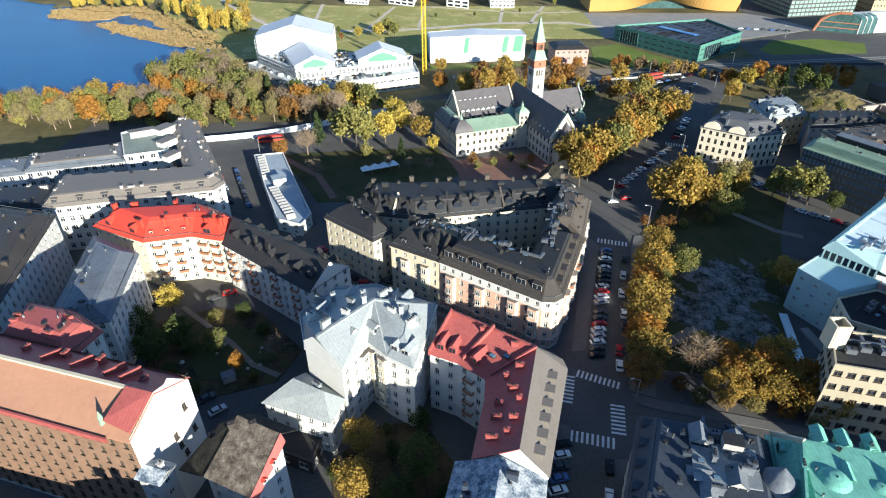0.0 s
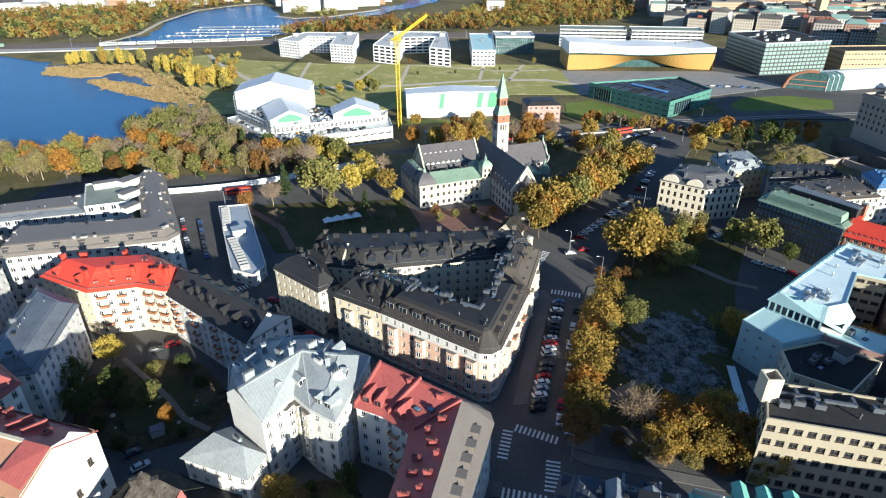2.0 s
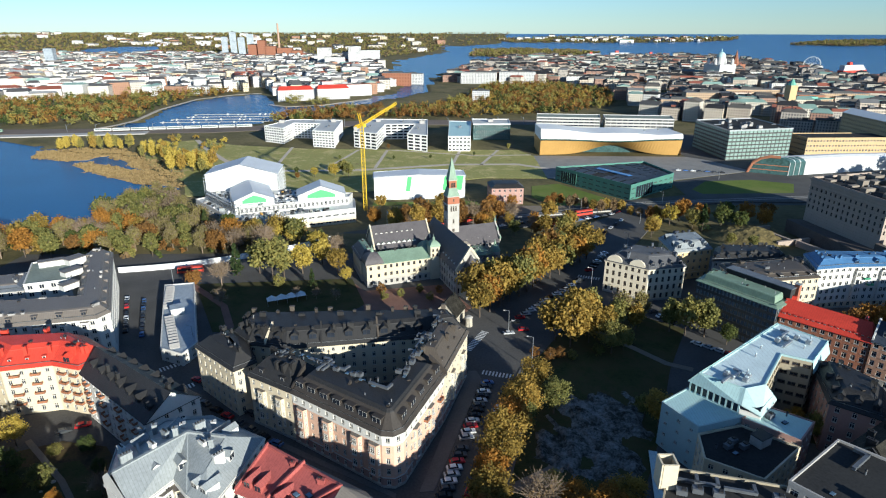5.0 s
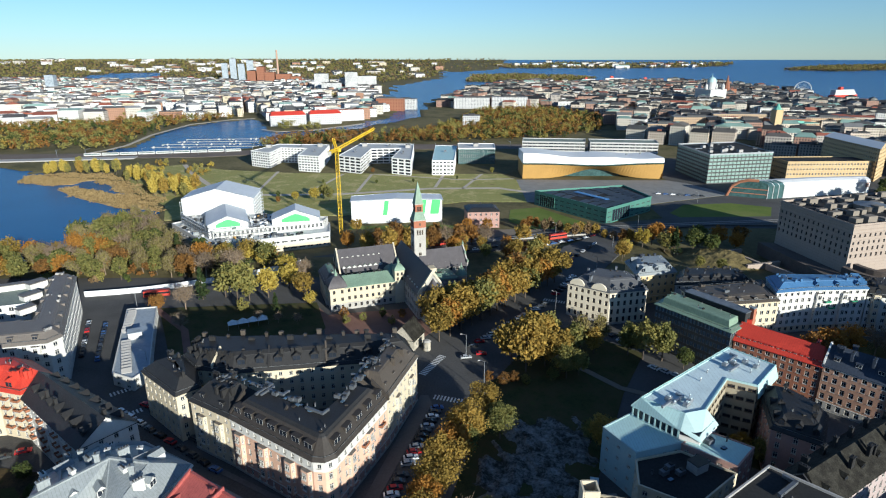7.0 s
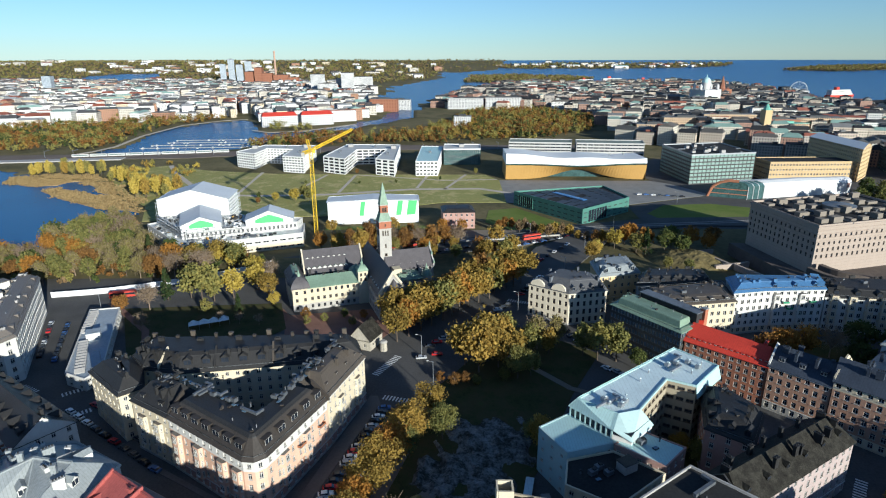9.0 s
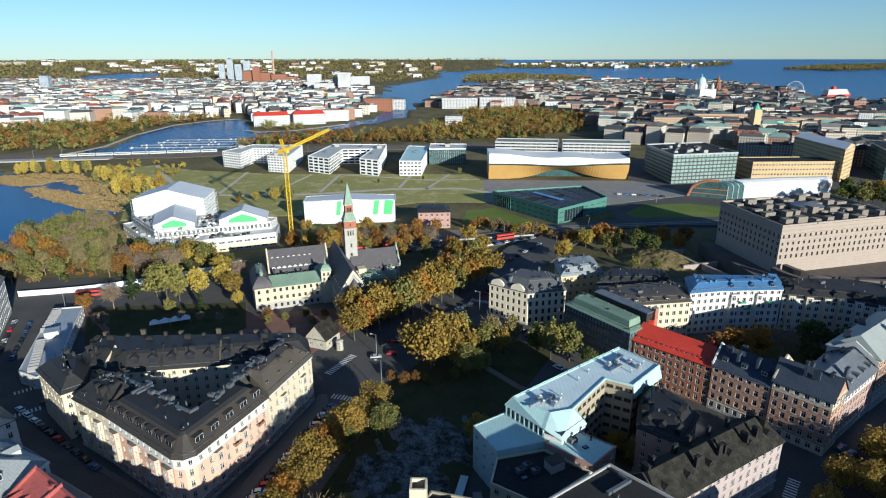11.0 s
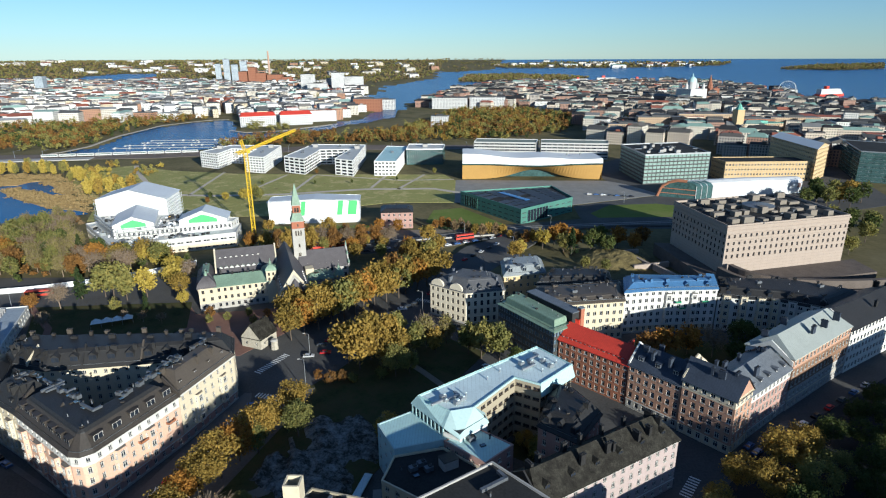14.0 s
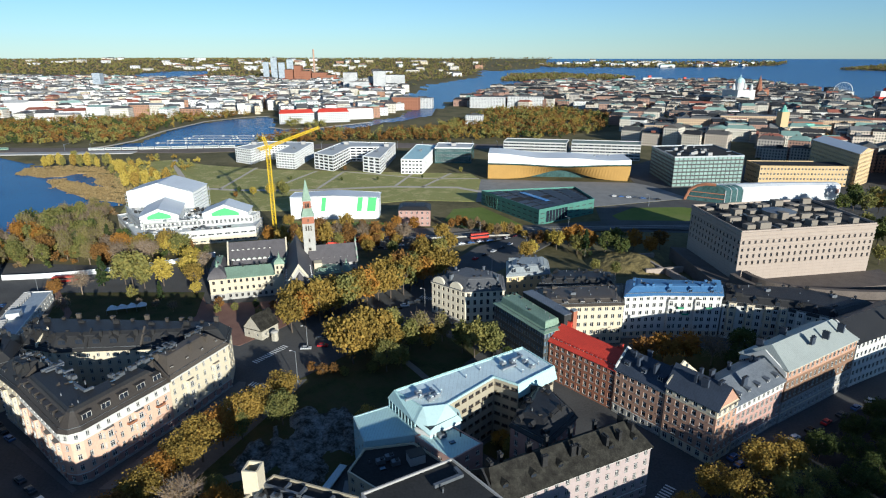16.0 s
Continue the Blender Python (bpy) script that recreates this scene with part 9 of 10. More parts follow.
mb.box((-74.3, 209.5, 2.6), (4.6, 5, 2.8), -1.1)
part("body", mb, WHITEW, s)
mb = MB()
mb.box((-74.3, 209.5, 5.4), (5.0, 5.4, 0.2), -1.1)
part("roof_slab", mb, PAVROOF, s)
building("gatehouse", "small granite gatehouse with steep slate gable", [(28.5, 211.5), (37.4, 208.4), (41.0, 217.5), (32.0, 220.8)], 2.8, 1, GATESTONE, SLATE, ("gable", 5.4, 0.0, 1), win=(1.0, 1.4, 3.4), seed=73, cat="gatehouse", chimneys=1)
gt = thing("round_turret", (42.5, 209.5, GZ), "short round white gate turret", "turret")
mb = MB()
mb.cone((42.5, 209.5, GZ), 1.5, 1.4, 3.8, 16)
part("wall", mb, GATESTONE, gt)
mb = MB()
mb.cone((42.5, 209.5, GZ + 3.8), 1.7, 1.0, 0.6, 16)
part("cap", mb, GRANITE, gt)
tent = thing("party_tent", (-36, 229, GZ), "long scalloped white party tent on the lawn", "tent")
mb = MB()
for k in range(4):
    a, b = Vector((-43, 225)).lerp(Vector((-28, 232)), k / 4), Vector((-43, 225)).lerp(Vector((-28, 232)), (k + 1) / 4)
    c = (a + b) / 2
    n2 = Vector((-0.42, 0.9)) * 4
    top = (c.x + n2.x / 2, c.y + n2.y / 2, GZ + 4.2)
    cs = [(*a, GZ + 2.4), (*b, GZ + 2.4), (*(b + n2), GZ + 2.4), (*(a + n2), GZ + 2.4)]
    for i in range(4):
        mb.add([cs[i], cs[(i + 1) % 4], top], [(0, 1, 2)])
part("canopy", mb, SHEET, tent)
for k in range(5):
    p = Vector((-43, 225)).lerp(Vector((-28, 232)), k / 4)
    mb = MB()
    mb.tube((*p, GZ), (*p, GZ + 2.4), 0.07, 0.07, 5)
    part("pole", mb, STEEL, tent)

# long white site hoarding along the road, railing wall of the boulevard
hoard = thing("site_hoarding", (-80, 277, GZ), "long white construction hoarding along the road", "fence")
hl = [(-127, 261), (-112, 264.5), (-100, 268), (-88, 273), (-76, 279), (-64, 286), (-53, 293), (-42, 301), (-33, 310)]
for a, b in zip(hl, hl[1:]):
    a, b = Vector(a), Vector(b)
    mb = MB()
    mb.box((*((a + b) / 2), GZ - 0.3), ((b - a).length - 0.1, 0.25, 3.2), math.atan2((b - a).y, (b - a).x))
    part("panel", mb, SHEET, hoard)
rail = thing("boulevard_wall", (60, 352, FZ), "low granite wall along the boulevard", "wall")
for a, b in (((5, 338), (40, 352)), ((40, 352), (90, 362)), ((90, 362), (140, 374))):
    a, b = Vector(a), Vector(b)
    mb = MB()
    mb.box((*((a + b) / 2), FZ), ((b - a).length, 0.6, 1.9), math.atan2((b - a).y, (b - a).x), 0, 1)
    part("wall_stretch", mb, GRANITE, rail)

# ---- the far town ----
FAR_LIGHT = facade_mat("far_light_walls", [(0.0, (0.68, 0.66, 0.63)), (0.3, (0.52, 0.47, 0.4)), (0.42, (0.62, 0.57, 0.5)), (0.6, (0.58, 0.48, 0.34)), (0.68, (0.36, 0.2, 0.13)), (0.76, (0.72, 0.70, 0.68))])
FAR_MIXED = facade_mat("far_mixed_walls", [(0.0, (0.55, 0.5, 0.42)), (0.25, (0.38, 0.34, 0.3)), (0.45, (0.6, 0.52, 0.42)), (0.6, (0.33, 0.2, 0.15)), (0.75, (0.5, 0.42, 0.34)), (0.9, (0.66, 0.64, 0.6))])
ROOF_A = island_mat("far_roofs_light", [(0.0, (0.09, 0.085, 0.085)), (0.3, (0.30, 0.30, 0.30)), (0.48, (0.24, 0.08, 0.055)), (0.58, (0.10, 0.10, 0.10)), (0.8, (0.22, 0.2, 0.18)), (0.92, (0.25, 0.36, 0.32))])
ROOF_B = island_mat("far_roofs_dark", [(0.0, (0.03, 0.03, 0.032)), (0.35, (0.07, 0.07, 0.07)), (0.58, (0.16, 0.16, 0.16)), (0.68, (0.11, 0.10, 0.09)), (0.86, (0.2, 0.3, 0.26)), (0.93, (0.28, 0.10, 0.07))])


def far_town(name, label, poly, angle, cell, hs, wallm, roofm, seed, fill=0.92, avoid=(), flat=0.3):
    rr = random.Random(seed)
    xs, ys = [p[0] for p in poly], [p[1] for p in poly]
    cx, cy = sum(xs) / len(xs), sum(ys) / len(ys)
    co, si = math.cos(angle), math.sin(angle)
    R = int(max(max(xs) - min(xs), max(ys) - min(ys)) * 0.75 / cell) + 1
    W, Rf = MB(), MB()
    turns = {}
    for i in range(-R, R):
        for j in range(-R, R):
            if rr.random() > fill or (i + j // 7 * 2) % 6 == 0 or (j + i // 6 * 3) % 7 == 0:
                continue
            q = ((i + j // 7 * 2) // 6, (j + i // 6 * 3) // 7)
            if q not in turns:
                turns[q] = (rr.uniform(-0.3, 0.3), rr.uniform(-0.25, 0.25) * cell, rr.uniform(-0.25, 0.25) * cell, rr.uniform(0.85, 1.2))
            tw_, du, dv, tall = turns[q]
            u, v = i * cell + du + rr.uniform(-0.1, 0.1) * cell, j * cell + dv + rr.uniform(-0.1, 0.1) * cell
            x, y = cx + u * co - v * si, cy + u * si + v * co
            ax, ay = np.array([x]), np.array([y])
            if not inside(ax, ay, poly)[0] or in_water(ax, ay)[0] or any(inside(ax, ay, a)[0] for a in avoid):
                continue
            z = float(land(x, y) + far_rise(x, y))
            w, d, h = cell * rr.uniform(0.75, 1.05), cell * rr.uniform(0.45, 0.95), rr.uniform(*hs) * tall
            if rr.random() < 0.12:
                w, d = w * 1.9, d * 0.8
            rz = angle + tw_ + rr.choice((0, 0, 0, math.pi / 2)) + rr.uniform(-0.05, 0.05)
            W.box((x, y, z - 1), (w, d, h + 1), rz)
            c2, s2 = math.cos(rz), math.sin(rz)

            def at(a, b, zz):
                return (x + a * c2 - b * s2, y + a * s2 + b * c2, z + zz)
            a, b = w / 2 + 0.4, d / 2 + 0.4
            if rr.random() < flat:
                Rf.box(at(0, 0, h + 0.02), (w + 0.5, d + 0.5, 0.7), rz)
                Rf.box(at(rr.uniform(-0.2, 0.2) * w, 0, h + 0.7), (w * 0.25, d * 0.4, 2.4), rz)
            else:
                r = rr.uniform(2.5, 5.0)
                hp = rr.choice((0.0, 2.0, 5.0))
                vs = [at(-a, -b, h), at(a, -b, h), at(a, b, h), at(-a, b, h), at(-a + hp, 0, h + r), at(a - hp, 0, h + r)]
                Rf.add(vs, [(0, 1, 5, 4), (2, 3, 4, 5), (3, 0, 4), (1, 2, 5)])
                for _ in range(rr.randrange(3)):
                    Rf.box(at(rr.uniform(-0.3, 0.3) * w, rr.uniform(-0.15, 0.15) * d, h + r * 0.6), (1.6, 1.0, r * 0.4 + 1.2), rz)
    root = thing(name, (cx, cy, FZ), label, "city blocks", kind="stuff")
    tagged(part("walls", W, wallm, root), kind="stuff")
    tagged(part("roofs", Rf, roofm, root), kind="stuff")


EAST = [(-1900, 1400), (-1100, 1150), (-640, 1080), (-470, 1170), (-350, 1190), (-240, 1040), (-150, 1080), (-95, 1200), (-120, 1500), (-210, 1720), (-180, 2000), (-330, 2500), (-1200, 2700), (-2300, 2500)]
CENTRE = [(300, 840), (420, 700), (640, 560), (1000, 700), (1250, 1050), (1000, 1400), (960, 1560), (1090, 1850), (1100, 2330), (960, 2620), (640, 2480), (430, 2480), (250, 2560), (150, 2080), (40, 1700), (10, 1420), (120, 1350), (260, 1360), (340, 1200), (310, 960)]
far_town("distant_town", "sunlit white and cream apartment blocks across the bay", EAST, 0.35, 27, (13, 24), FAR_LIGHT, ROOF_A, 41)
far_town("distant_town", "dense old town blocks with dark and green roofs", CENTRE, -0.3, 26, (14, 23), FAR_MIXED, ROOF_B, 42)
HORIZON = [(-3400, 2700), (-1700, 3400), (-100, 3000), (0, 4600), (-2800, 4300)]
far_town("distant_town", "scattered pale suburbs near the horizon", HORIZON, 0.2, 52, (8, 20), FAR_LIGHT, ROOF_A, 43, 0.09)
far_town("distant_town", "white houses on the far island", ISLES[3], 0.2, 50, (7, 14), FAR_LIGHT, ROOF_A, 44, 0.2)
far_town("distant_town", "pale houses on the wooded left shore", [(-1000, 900), (-520, 1050), (-430, 1150), (-1000, 1150), (-1500, 1200)], 0.3, 40, (12, 20), FAR_LIGHT, ROOF_A, 45, 0.6)


def block(name, label, c, size, rz, m, cat="building", top=None, win=None, h2=0.5):
    s = thing(name, c, label, cat)
    mb = MB()
    mb.box((c[0], c[1], c[2] - 1), (size[0], size[1], size[2] + 1), rz)
    part("wall", mb, m, s)
    mb = MB()
    mb.box((c[0], c[1], c[2] + size[2]), (size[0] + 0.4, size[1] + 0.4, h2), rz)
    mb.box((c[0], c[1], c[2] + size[2] + h2), (size[0] * 0.4, size[1] * 0.5, 2.5), rz)
    part("roof", mb, top or BITUMEN, s)
    return s


def fz(x, y):
    return float(land(x, y) + far_rise(np.array(x), np.array(y)))


FAR_GREY = facade_mat("far_tower_walls", [(0.0, (0.42, 0.45, 0.48)), (0.5, (0.36, 0.4, 0.44))], (0.08, 0.10, 0.12), 4.0, 3.4)
FAR_WHITE = facade_mat("far_white_walls", [(0.0, (0.52, 0.51, 0.50)), (0.5, (0.52, 0.51, 0.50))], (0.06, 0.07, 0.08), 3.4, 3.1)
FAR_BRICK = facade_mat("far_brick_walls", [(0.0, (0.27, 0.12, 0.075)), (0.5, (0.27, 0.12, 0.075))], (0.2, 0.08, 0.05), 6, 7)
FAR_TAN = facade_mat("far_tan_walls", [(0.0, (0.46, 0.33, 0.22)), (0.5, (0.46, 0.33, 0.22))], (0.05, 0.045, 0.04), 3.2, 3.4)
for x, y, h, w in ((-1010, 2816, 78, 26), (-975, 2830, 98, 28), (-935, 2822, 76, 30), (-898, 2835, 90, 30)):
    block("tower_block", "tall grey residential tower far off", (x, y, fz(x, y)), (w, w, h), 0.3, FAR_GREY, "tower")
ch = thing("power_station_chimney", (-673, 2501, FZ), "tall slim brick power station chimney", "chimney")
mb = MB()
mb.cone((-673, 2501, FZ), 5.0, 3.2, 138, 14)
part("shaft", mb, mat("pale_chimney_brick", (0.42, 0.27, 0.2), 0.9, 0.1), ch)
for x, w, h in ((-780, 34, 58), (-742, 30, 74), (-706, 40, 52), (-650, 60, 46), (-600, 40, 36)):
    block("power_station", "red brick power station block", (x, 2502, FZ), (w, 40, h), 0.1, FAR_BRICK, "power station")
for x, y, w, h in ((-370, 1925, 44, 62), (-300, 1990, 50, 48), (-240, 2010, 64, 52), (-330, 1880, 60, 36), (-1213, 1892, 26, 60), (-280, 1950, 40, 66)):
    block("tower_block", "white slab block across the bay", (x, y, FZ), (w, 24, h), 0.15, FAR_WHITE if x > -1000 else FAR_GREY, "apartment block")
for x, y, w in ((-236, 1030, 60), (-178, 1058, 56)):
    s = block("waterfront_house", "white waterfront house with red roof", (x, y, FZ), (w, 22, 18), 0.4, FAR_WHITE, "building", REDMETAL)
    mb = MB()
    co, si = math.cos(0.4), math.sin(0.4)
    P4 = [(x + a * co - b * si, y + a * si + b * co, FZ + 18.4) for a, b in ((-w / 2, -11.5), (w / 2, -11.5), (w / 2, 11.5), (-w / 2, 11.5))]
    rd = [(x + a * co, y + a * si, FZ + 24) for a in (-w / 2 + 4, w / 2 - 4)]
    mb.add(P4 + rd, [(0, 1, 5, 4), (2, 3, 4, 5), (3, 0, 4), (1, 2, 5)])
    part("pitched_roof", mb, REDMETAL, s)
block("office_block", "green glass waterfront office", (-440, 1235, FZ), (95, 26, 17), 0.15, FAR_GREY, "office building")
for x, y, w, h, m_ in ((-90, 1330, 60, 26, FAR_BRICK), (-60, 1370, 50, 22, FAR_WHITE), (90, 1380, 80, 24, FAR_WHITE), (175, 1375, 80, 26, FAR_WHITE), (80, 1020, 28, 18, FAR_WHITE), (424, 939, 70, 24, FAR_TAN), (500, 965, 80, 26, FAR_TAN), (560, 930, 60, 22, FAR_BRICK), (620, 930, 70, 24, FAR_TAN), (350, 860, 50, 22, FAR_TAN)):
    block("town_house", "long office house of the old town", (x, y, FZ), (w, 22, h), -0.08, m_, "building", ROOF_B)
st = block("clock_tower", "tan station clock tower with green copper top", (513, 872, FZ), (11, 11, 40), 0.2, TAN, "tower", VERDIGRIS)
mb = MB()
mb.cone((513, 872, FZ + 40.5), 5.5, 1.0, 8, 8)
part("copper_top", mb, VERDIGRIS, st)
block("station_hall", "station hall with green copper roof", (555, 905, FZ), (70, 30, 18), 0.25, FAR_TAN, "station", VERDIGRIS)

cat_ = thing("cathedral", (677, 1507, FZ), "white cathedral with high dome and four small towers", "church")
mb = MB()
mb.box((677, 1507, FZ), (50, 50, 36), 0.4)
part("nave", mb, MARBLE, cat_)
mb = MB()
mb.cone((677, 1507, FZ + 36), 10, 10, 16, 16)
part("drum", mb, MARBLE, cat_)
mb = MB()
for k in range(6):
    a0, a1 = math.pi / 2 * k / 6, math.pi / 2 * (k + 1) / 6
    mb.cone((677, 1507, FZ + 52 + 12 * math.sin(a0)), 10.5 * math.cos(a0), max(0.3, 10.5 * math.cos(a1)), 12 * (math.sin(a1) - math.sin(a0)), 16, cap=False)
mb.cone((677, 1507, FZ + 64), 1.4, 0.2, 8, 8)
part("dome", mb, PALETEAL, cat_)
for sx, sy in ((-1, -1), (1, -1), (1, 1), (-1, 1)):
    mb = MB()
    mb.cone((677 + sx * 20, 1507 + sy * 20, FZ + 36), 4, 4, 8, 8)
    mb.cone((677 + sx * 20, 1507 + sy * 20, FZ + 44), 4.2, 0.4, 6, 8)
    part("corner_tower", mb, MARBLE, cat_)
chu = thing("red_church", (774, 1642, FZ), "dark red brick church with pointed spires", "church")
mb = MB()
mb.box((774, 1642, FZ), (30, 40, 30), 0.3)
mb.cone((774, 1642, FZ + 30), 9, 0.5, 34, 8)
part("body", mb, FAR_BRICK, chu)
fw = thing("ferris_wheel", (1008, 1702, FZ), "white ferris wheel by the harbour", "ferris wheel")
mb = MB()
for k in range(28):
    a0, a1 = 2 * math.pi * k / 28, 2 * math.pi * (k + 1) / 28
    p = [(1008 + 21 * math.cos(a) * 0.9, 1702 - 21 * math.cos(a) * 0.4, FZ + 24 + 21 * math.sin(a)) for a in (a0, a1)]
    mb.tube(p[0], p[1], 0.8, 0.8, 4)
    mb.tube((1008, 1702, FZ + 24), p[0], 0.25, 0.25, 3)
part("wheel", mb, WHITEPAINT, fw)
mb = MB()
mb.tube((1000, 1694, FZ), (1008, 1702, FZ + 24), 0.8, 0.8, 5)
mb.tube((1016, 1694, FZ), (1008, 1702, FZ + 24), 0.8, 0.8, 5)
part("stand", mb, WHITEPAINT, fw)


def ship(x, y, L, rz, hull, label):
    z = WZ + float(far_rise(np.array(x), np.array(y)))
    s = thing("ferry", (x, y, z), label, "ship", "harbour ships")
    co, si = math.cos(rz), math.sin(rz)

    def lp(a, b):
        return (x + a * co - b * si, y + a * si + b * co)
    w = L * 0.16
    mb = MB()
    mb.prism([lp(-L / 2, -w / 2), lp(L * 0.36, -w / 2), lp(L / 2, 0), lp(L * 0.36, w / 2), lp(-L / 2, w / 2)], z - 2, z + L * 0.06)
    part("hull", mb, hull, s)
    for k in range(3):
        mb = MB()
        mb.prism([lp(-L * 0.46, -w * 0.45), lp(L * (0.34 - 0.05 * k), -w * 0.45), lp(L * (0.34 - 0.05 * k), w * 0.45), lp(-L * 0.46, w * 0.45)], z + L * (0.06 + 0.045 * k), z + L * (0.1 + 0.045 * k))
        part("deck", mb, MARBLE, s)
    mb = MB()
    mb.box((*lp(-L * 0.2, 0), z + L * 0.19), (L * 0.1, w * 0.5, L * 0.07), rz)
    part("funnel", mb, REDMETAL, s)


ship(1180, 1790, 110, 0.4, REDMETAL, "white cruise ferry with red hull in the harbour")
ship(745, 2660, 120, 0.2, MARBLE, "white ferry by the far quay")
ship(880, 2640, 100, 0.1, MARBLE, "white ferry by the far quay")
ship(640, 2700, 90, 0.1, STEEL, "grey and white ferry by the far quay")

# railway: long train, bridge, sheds
br = thing("railway_bridge", (-430, 655, WZ), "low concrete railway bridge over the bay mouth", "bridge")
mb = MB()
mb.box((-480, 655, FZ), (320, 16, 1.2), 0.19, 0, 1, True)
part("deck", mb, GREYW, br)
for k in range(14):
    mb = MB()
    mb.box((-600 + k * 20, 632 + k * 3.8, WZ - 2), (1.5, 12, 3.4), 0.19)
    part("pier", mb, GREYW, br)
for x0, y0, n_, m_ in ((-380, 695, 9, MARBLE), (-640, 652, 8, PALECOPPER)):
    for k in range(n_):
        x, y = x0 + k * 19.5, y0 + k * 4.6
        c = thing("rail_coach", (x, y, FZ + 0.4), "white and green commuter rail coach", "train", "rail coaches")
        mb = MB()
        mb.box((x, y, FZ + 1.0), (18.8, 3, 3.1), 0.23, 0, 0.97, True)
        part("body", mb, m_, c)
        mb = MB()
        mb.box((x, y, FZ + 2.4), (17, 3.06, 0.9), 0.23, 0, 1, True)
        part("window_band", mb, GLASSWALL, c)
for k in range(22):
    x = -420 + k * 32
    y = 690 + k * 4.5
    pm = thing("overhead_line_mast", (x, y, FZ), "steel mast of the railway overhead line", "mast", "line masts")
    mb = MB()
    mb.tube((x, y, FZ), (x, y, FZ + 9), 0.25, 0.2, 4)
    mb.tube((x, y, FZ + 8), (x - 2, y + 14, FZ + 8), 0.18, 0.18, 4)
    part("mast", mb, STEEL, pm)
# marina
mar = random.Random(3)
for r_ in range(4):
    for k in range(24):
        x = -352 + k * 6.4 + r_ * 6 + mar.uniform(-1, 1)
        y = 775 + r_ * 26 + k * 0.6
        if mar.random() < 0.6 or not in_water(np.array([x]), np.array([y]))[0]:
            continue
        bt = thing("moored_boat", (x, y, WZ), "small white moored motor boat", "boat", "moored boats")
        L = mar.uniform(4, 7)
        mb = MB()
        mb.prism([(x - 1.1, y - L / 2), (x + 1.1, y - L / 2), (x + 1.0, y + L * 0.2), (x, y + L / 2), (x - 1.0, y + L * 0.2)], WZ - 0.3, WZ + 1.1)
        part("hull", mb, MARBLE, bt)
        mb = MB()
        mb.box((x, y - 0.5, WZ + 1.1), (1.6, L * 0.35, 0.9), 0, 0, 0.8)
        part("cabin", mb, rnd.choice((WHITEPAINT, GLASSWALL)), bt)

for r_ in range(4):
    strip("pontoon", [(-352 + r_ * 6, 779 + r_ * 26), (-205 + r_ * 6, 793 + r_ * 26)], 1.8, WZ, GREYW, "long floating marina pontoon", "pontoon", 0.5)

# ---- streets ----
SIDEWALK = mat("sidewalk_asphalt", (0.125, 0.12, 0.115), 0.85, 0.25, 0.15, 2.0, 0.2)
slab("pavement", [(27.9, 118), (31.6, 118.5), (46, 171), (44.5, 176), (41.8, 176)], GZ, SIDEWALK, "narrow grey pavement along the peach block", "pavement", 0.2)
slab("pavement", [(40, 104), (46, 101.5), (64, 168), (66, 180), (60, 178), (57, 170)], GZ, SIDEWALK, "leaf strewn pavement under the street trees", "pavement", 0.26)
slab("pavement", [(20.4, 93.4), (23.4, 92.6), (15.8, 66), (12.8, 66)], GZ, SIDEWALK, "grey pavement beside the taupe mansard house", "pavement", 0.2)
slab("pavement", [(30.4, 81.5), (22.5, 60), (20, 53), (22.9, 54), (25.7, 61.2), (33.2, 80.2), (56.6, 74.6), (57.5, 77.8), (34.2, 83.4), (31.6, 83.2)], GZ, SIDEWALK, "grey pavement round the blue grey house", "pavement", 0.2)
slab("pavement", [(40.4, 103), (41.2, 99.8), (44, 98.2), (80, 89.5), (80.4, 92.2), (46, 101)], GZ, SIDEWALK, "grey pavement at the edge of the park", "pavement", 0.23)
slab("pavement", [(-26, 145), (-10, 135.5), (22, 117.5), (22, 115.8), (-10, 133.5), (-27.5, 143.5)], GZ, SIDEWALK, "narrow pavement on the side street", "pavement", 0.2)
slab("park_path", [(52, 118), (66, 126), (72, 140), (70, 141), (62, 128), (51, 121)], GZ + 0.12, GRAVEL, "gravel path in the park", "path", 0.16)
strip("park_path", [(92, 206), (104, 192), (112, 182), (120, 178)], 2.6, GZ + 0.12, GRAVEL, "pale gravel path across the lawn", "path", 0.16)
strip("park_path", [(-88, 250), (-62, 225), (-52, 205)], 3, GZ + 0.12, REDPAVE, "reddish garden path", "path", 0.16)
strip("park_ramp", [(95.5, 128), (98, 108)], 2.4, GZ + 0.3, PAVE, "pale concrete ramp beside the rocks", "path", 0.5)
LIGHTGRAVEL = mat("pale_path_gravel", (0.46, 0.40, 0.33), 0.95, 0.12, 0.05, 1.0, 0.1)
for line, w in (([(-245, 640), (-215, 590), (-180, 540), (-150, 500)], 5), ([(-175, 500), (-100, 492), (-40, 498), (30, 520), (92, 523), (118, 505)], 6), ([(-33, 505), (-31, 588)], 3), ([(-75, 500), (-60, 588)], 3), ([(35, 525), (42, 588)], 3), ([(60, 520), (80, 590)], 3), ([(-120, 494), (-130, 600)], 3), ([(-31, 588), (60, 560), (110, 566)], 3)):
    strip("meadow_path", line, w, FZ + 0.2, LIGHTGRAVEL, "pale gravel path over the meadow", "path", 0.05)
for line in ([(-400, 722), (-392, 742), (-388, 786), (-409, 898), (-412, 1044), (-370, 1124), (-332, 1147)], [(-262, 968), (-228, 940), (-176, 961), (-113, 1056)]):
    strip("shore_path", line, 6, FZ + 0.2, LIGHTGRAVEL, "pale stone shore path round the inner bay", "path", 0.1)
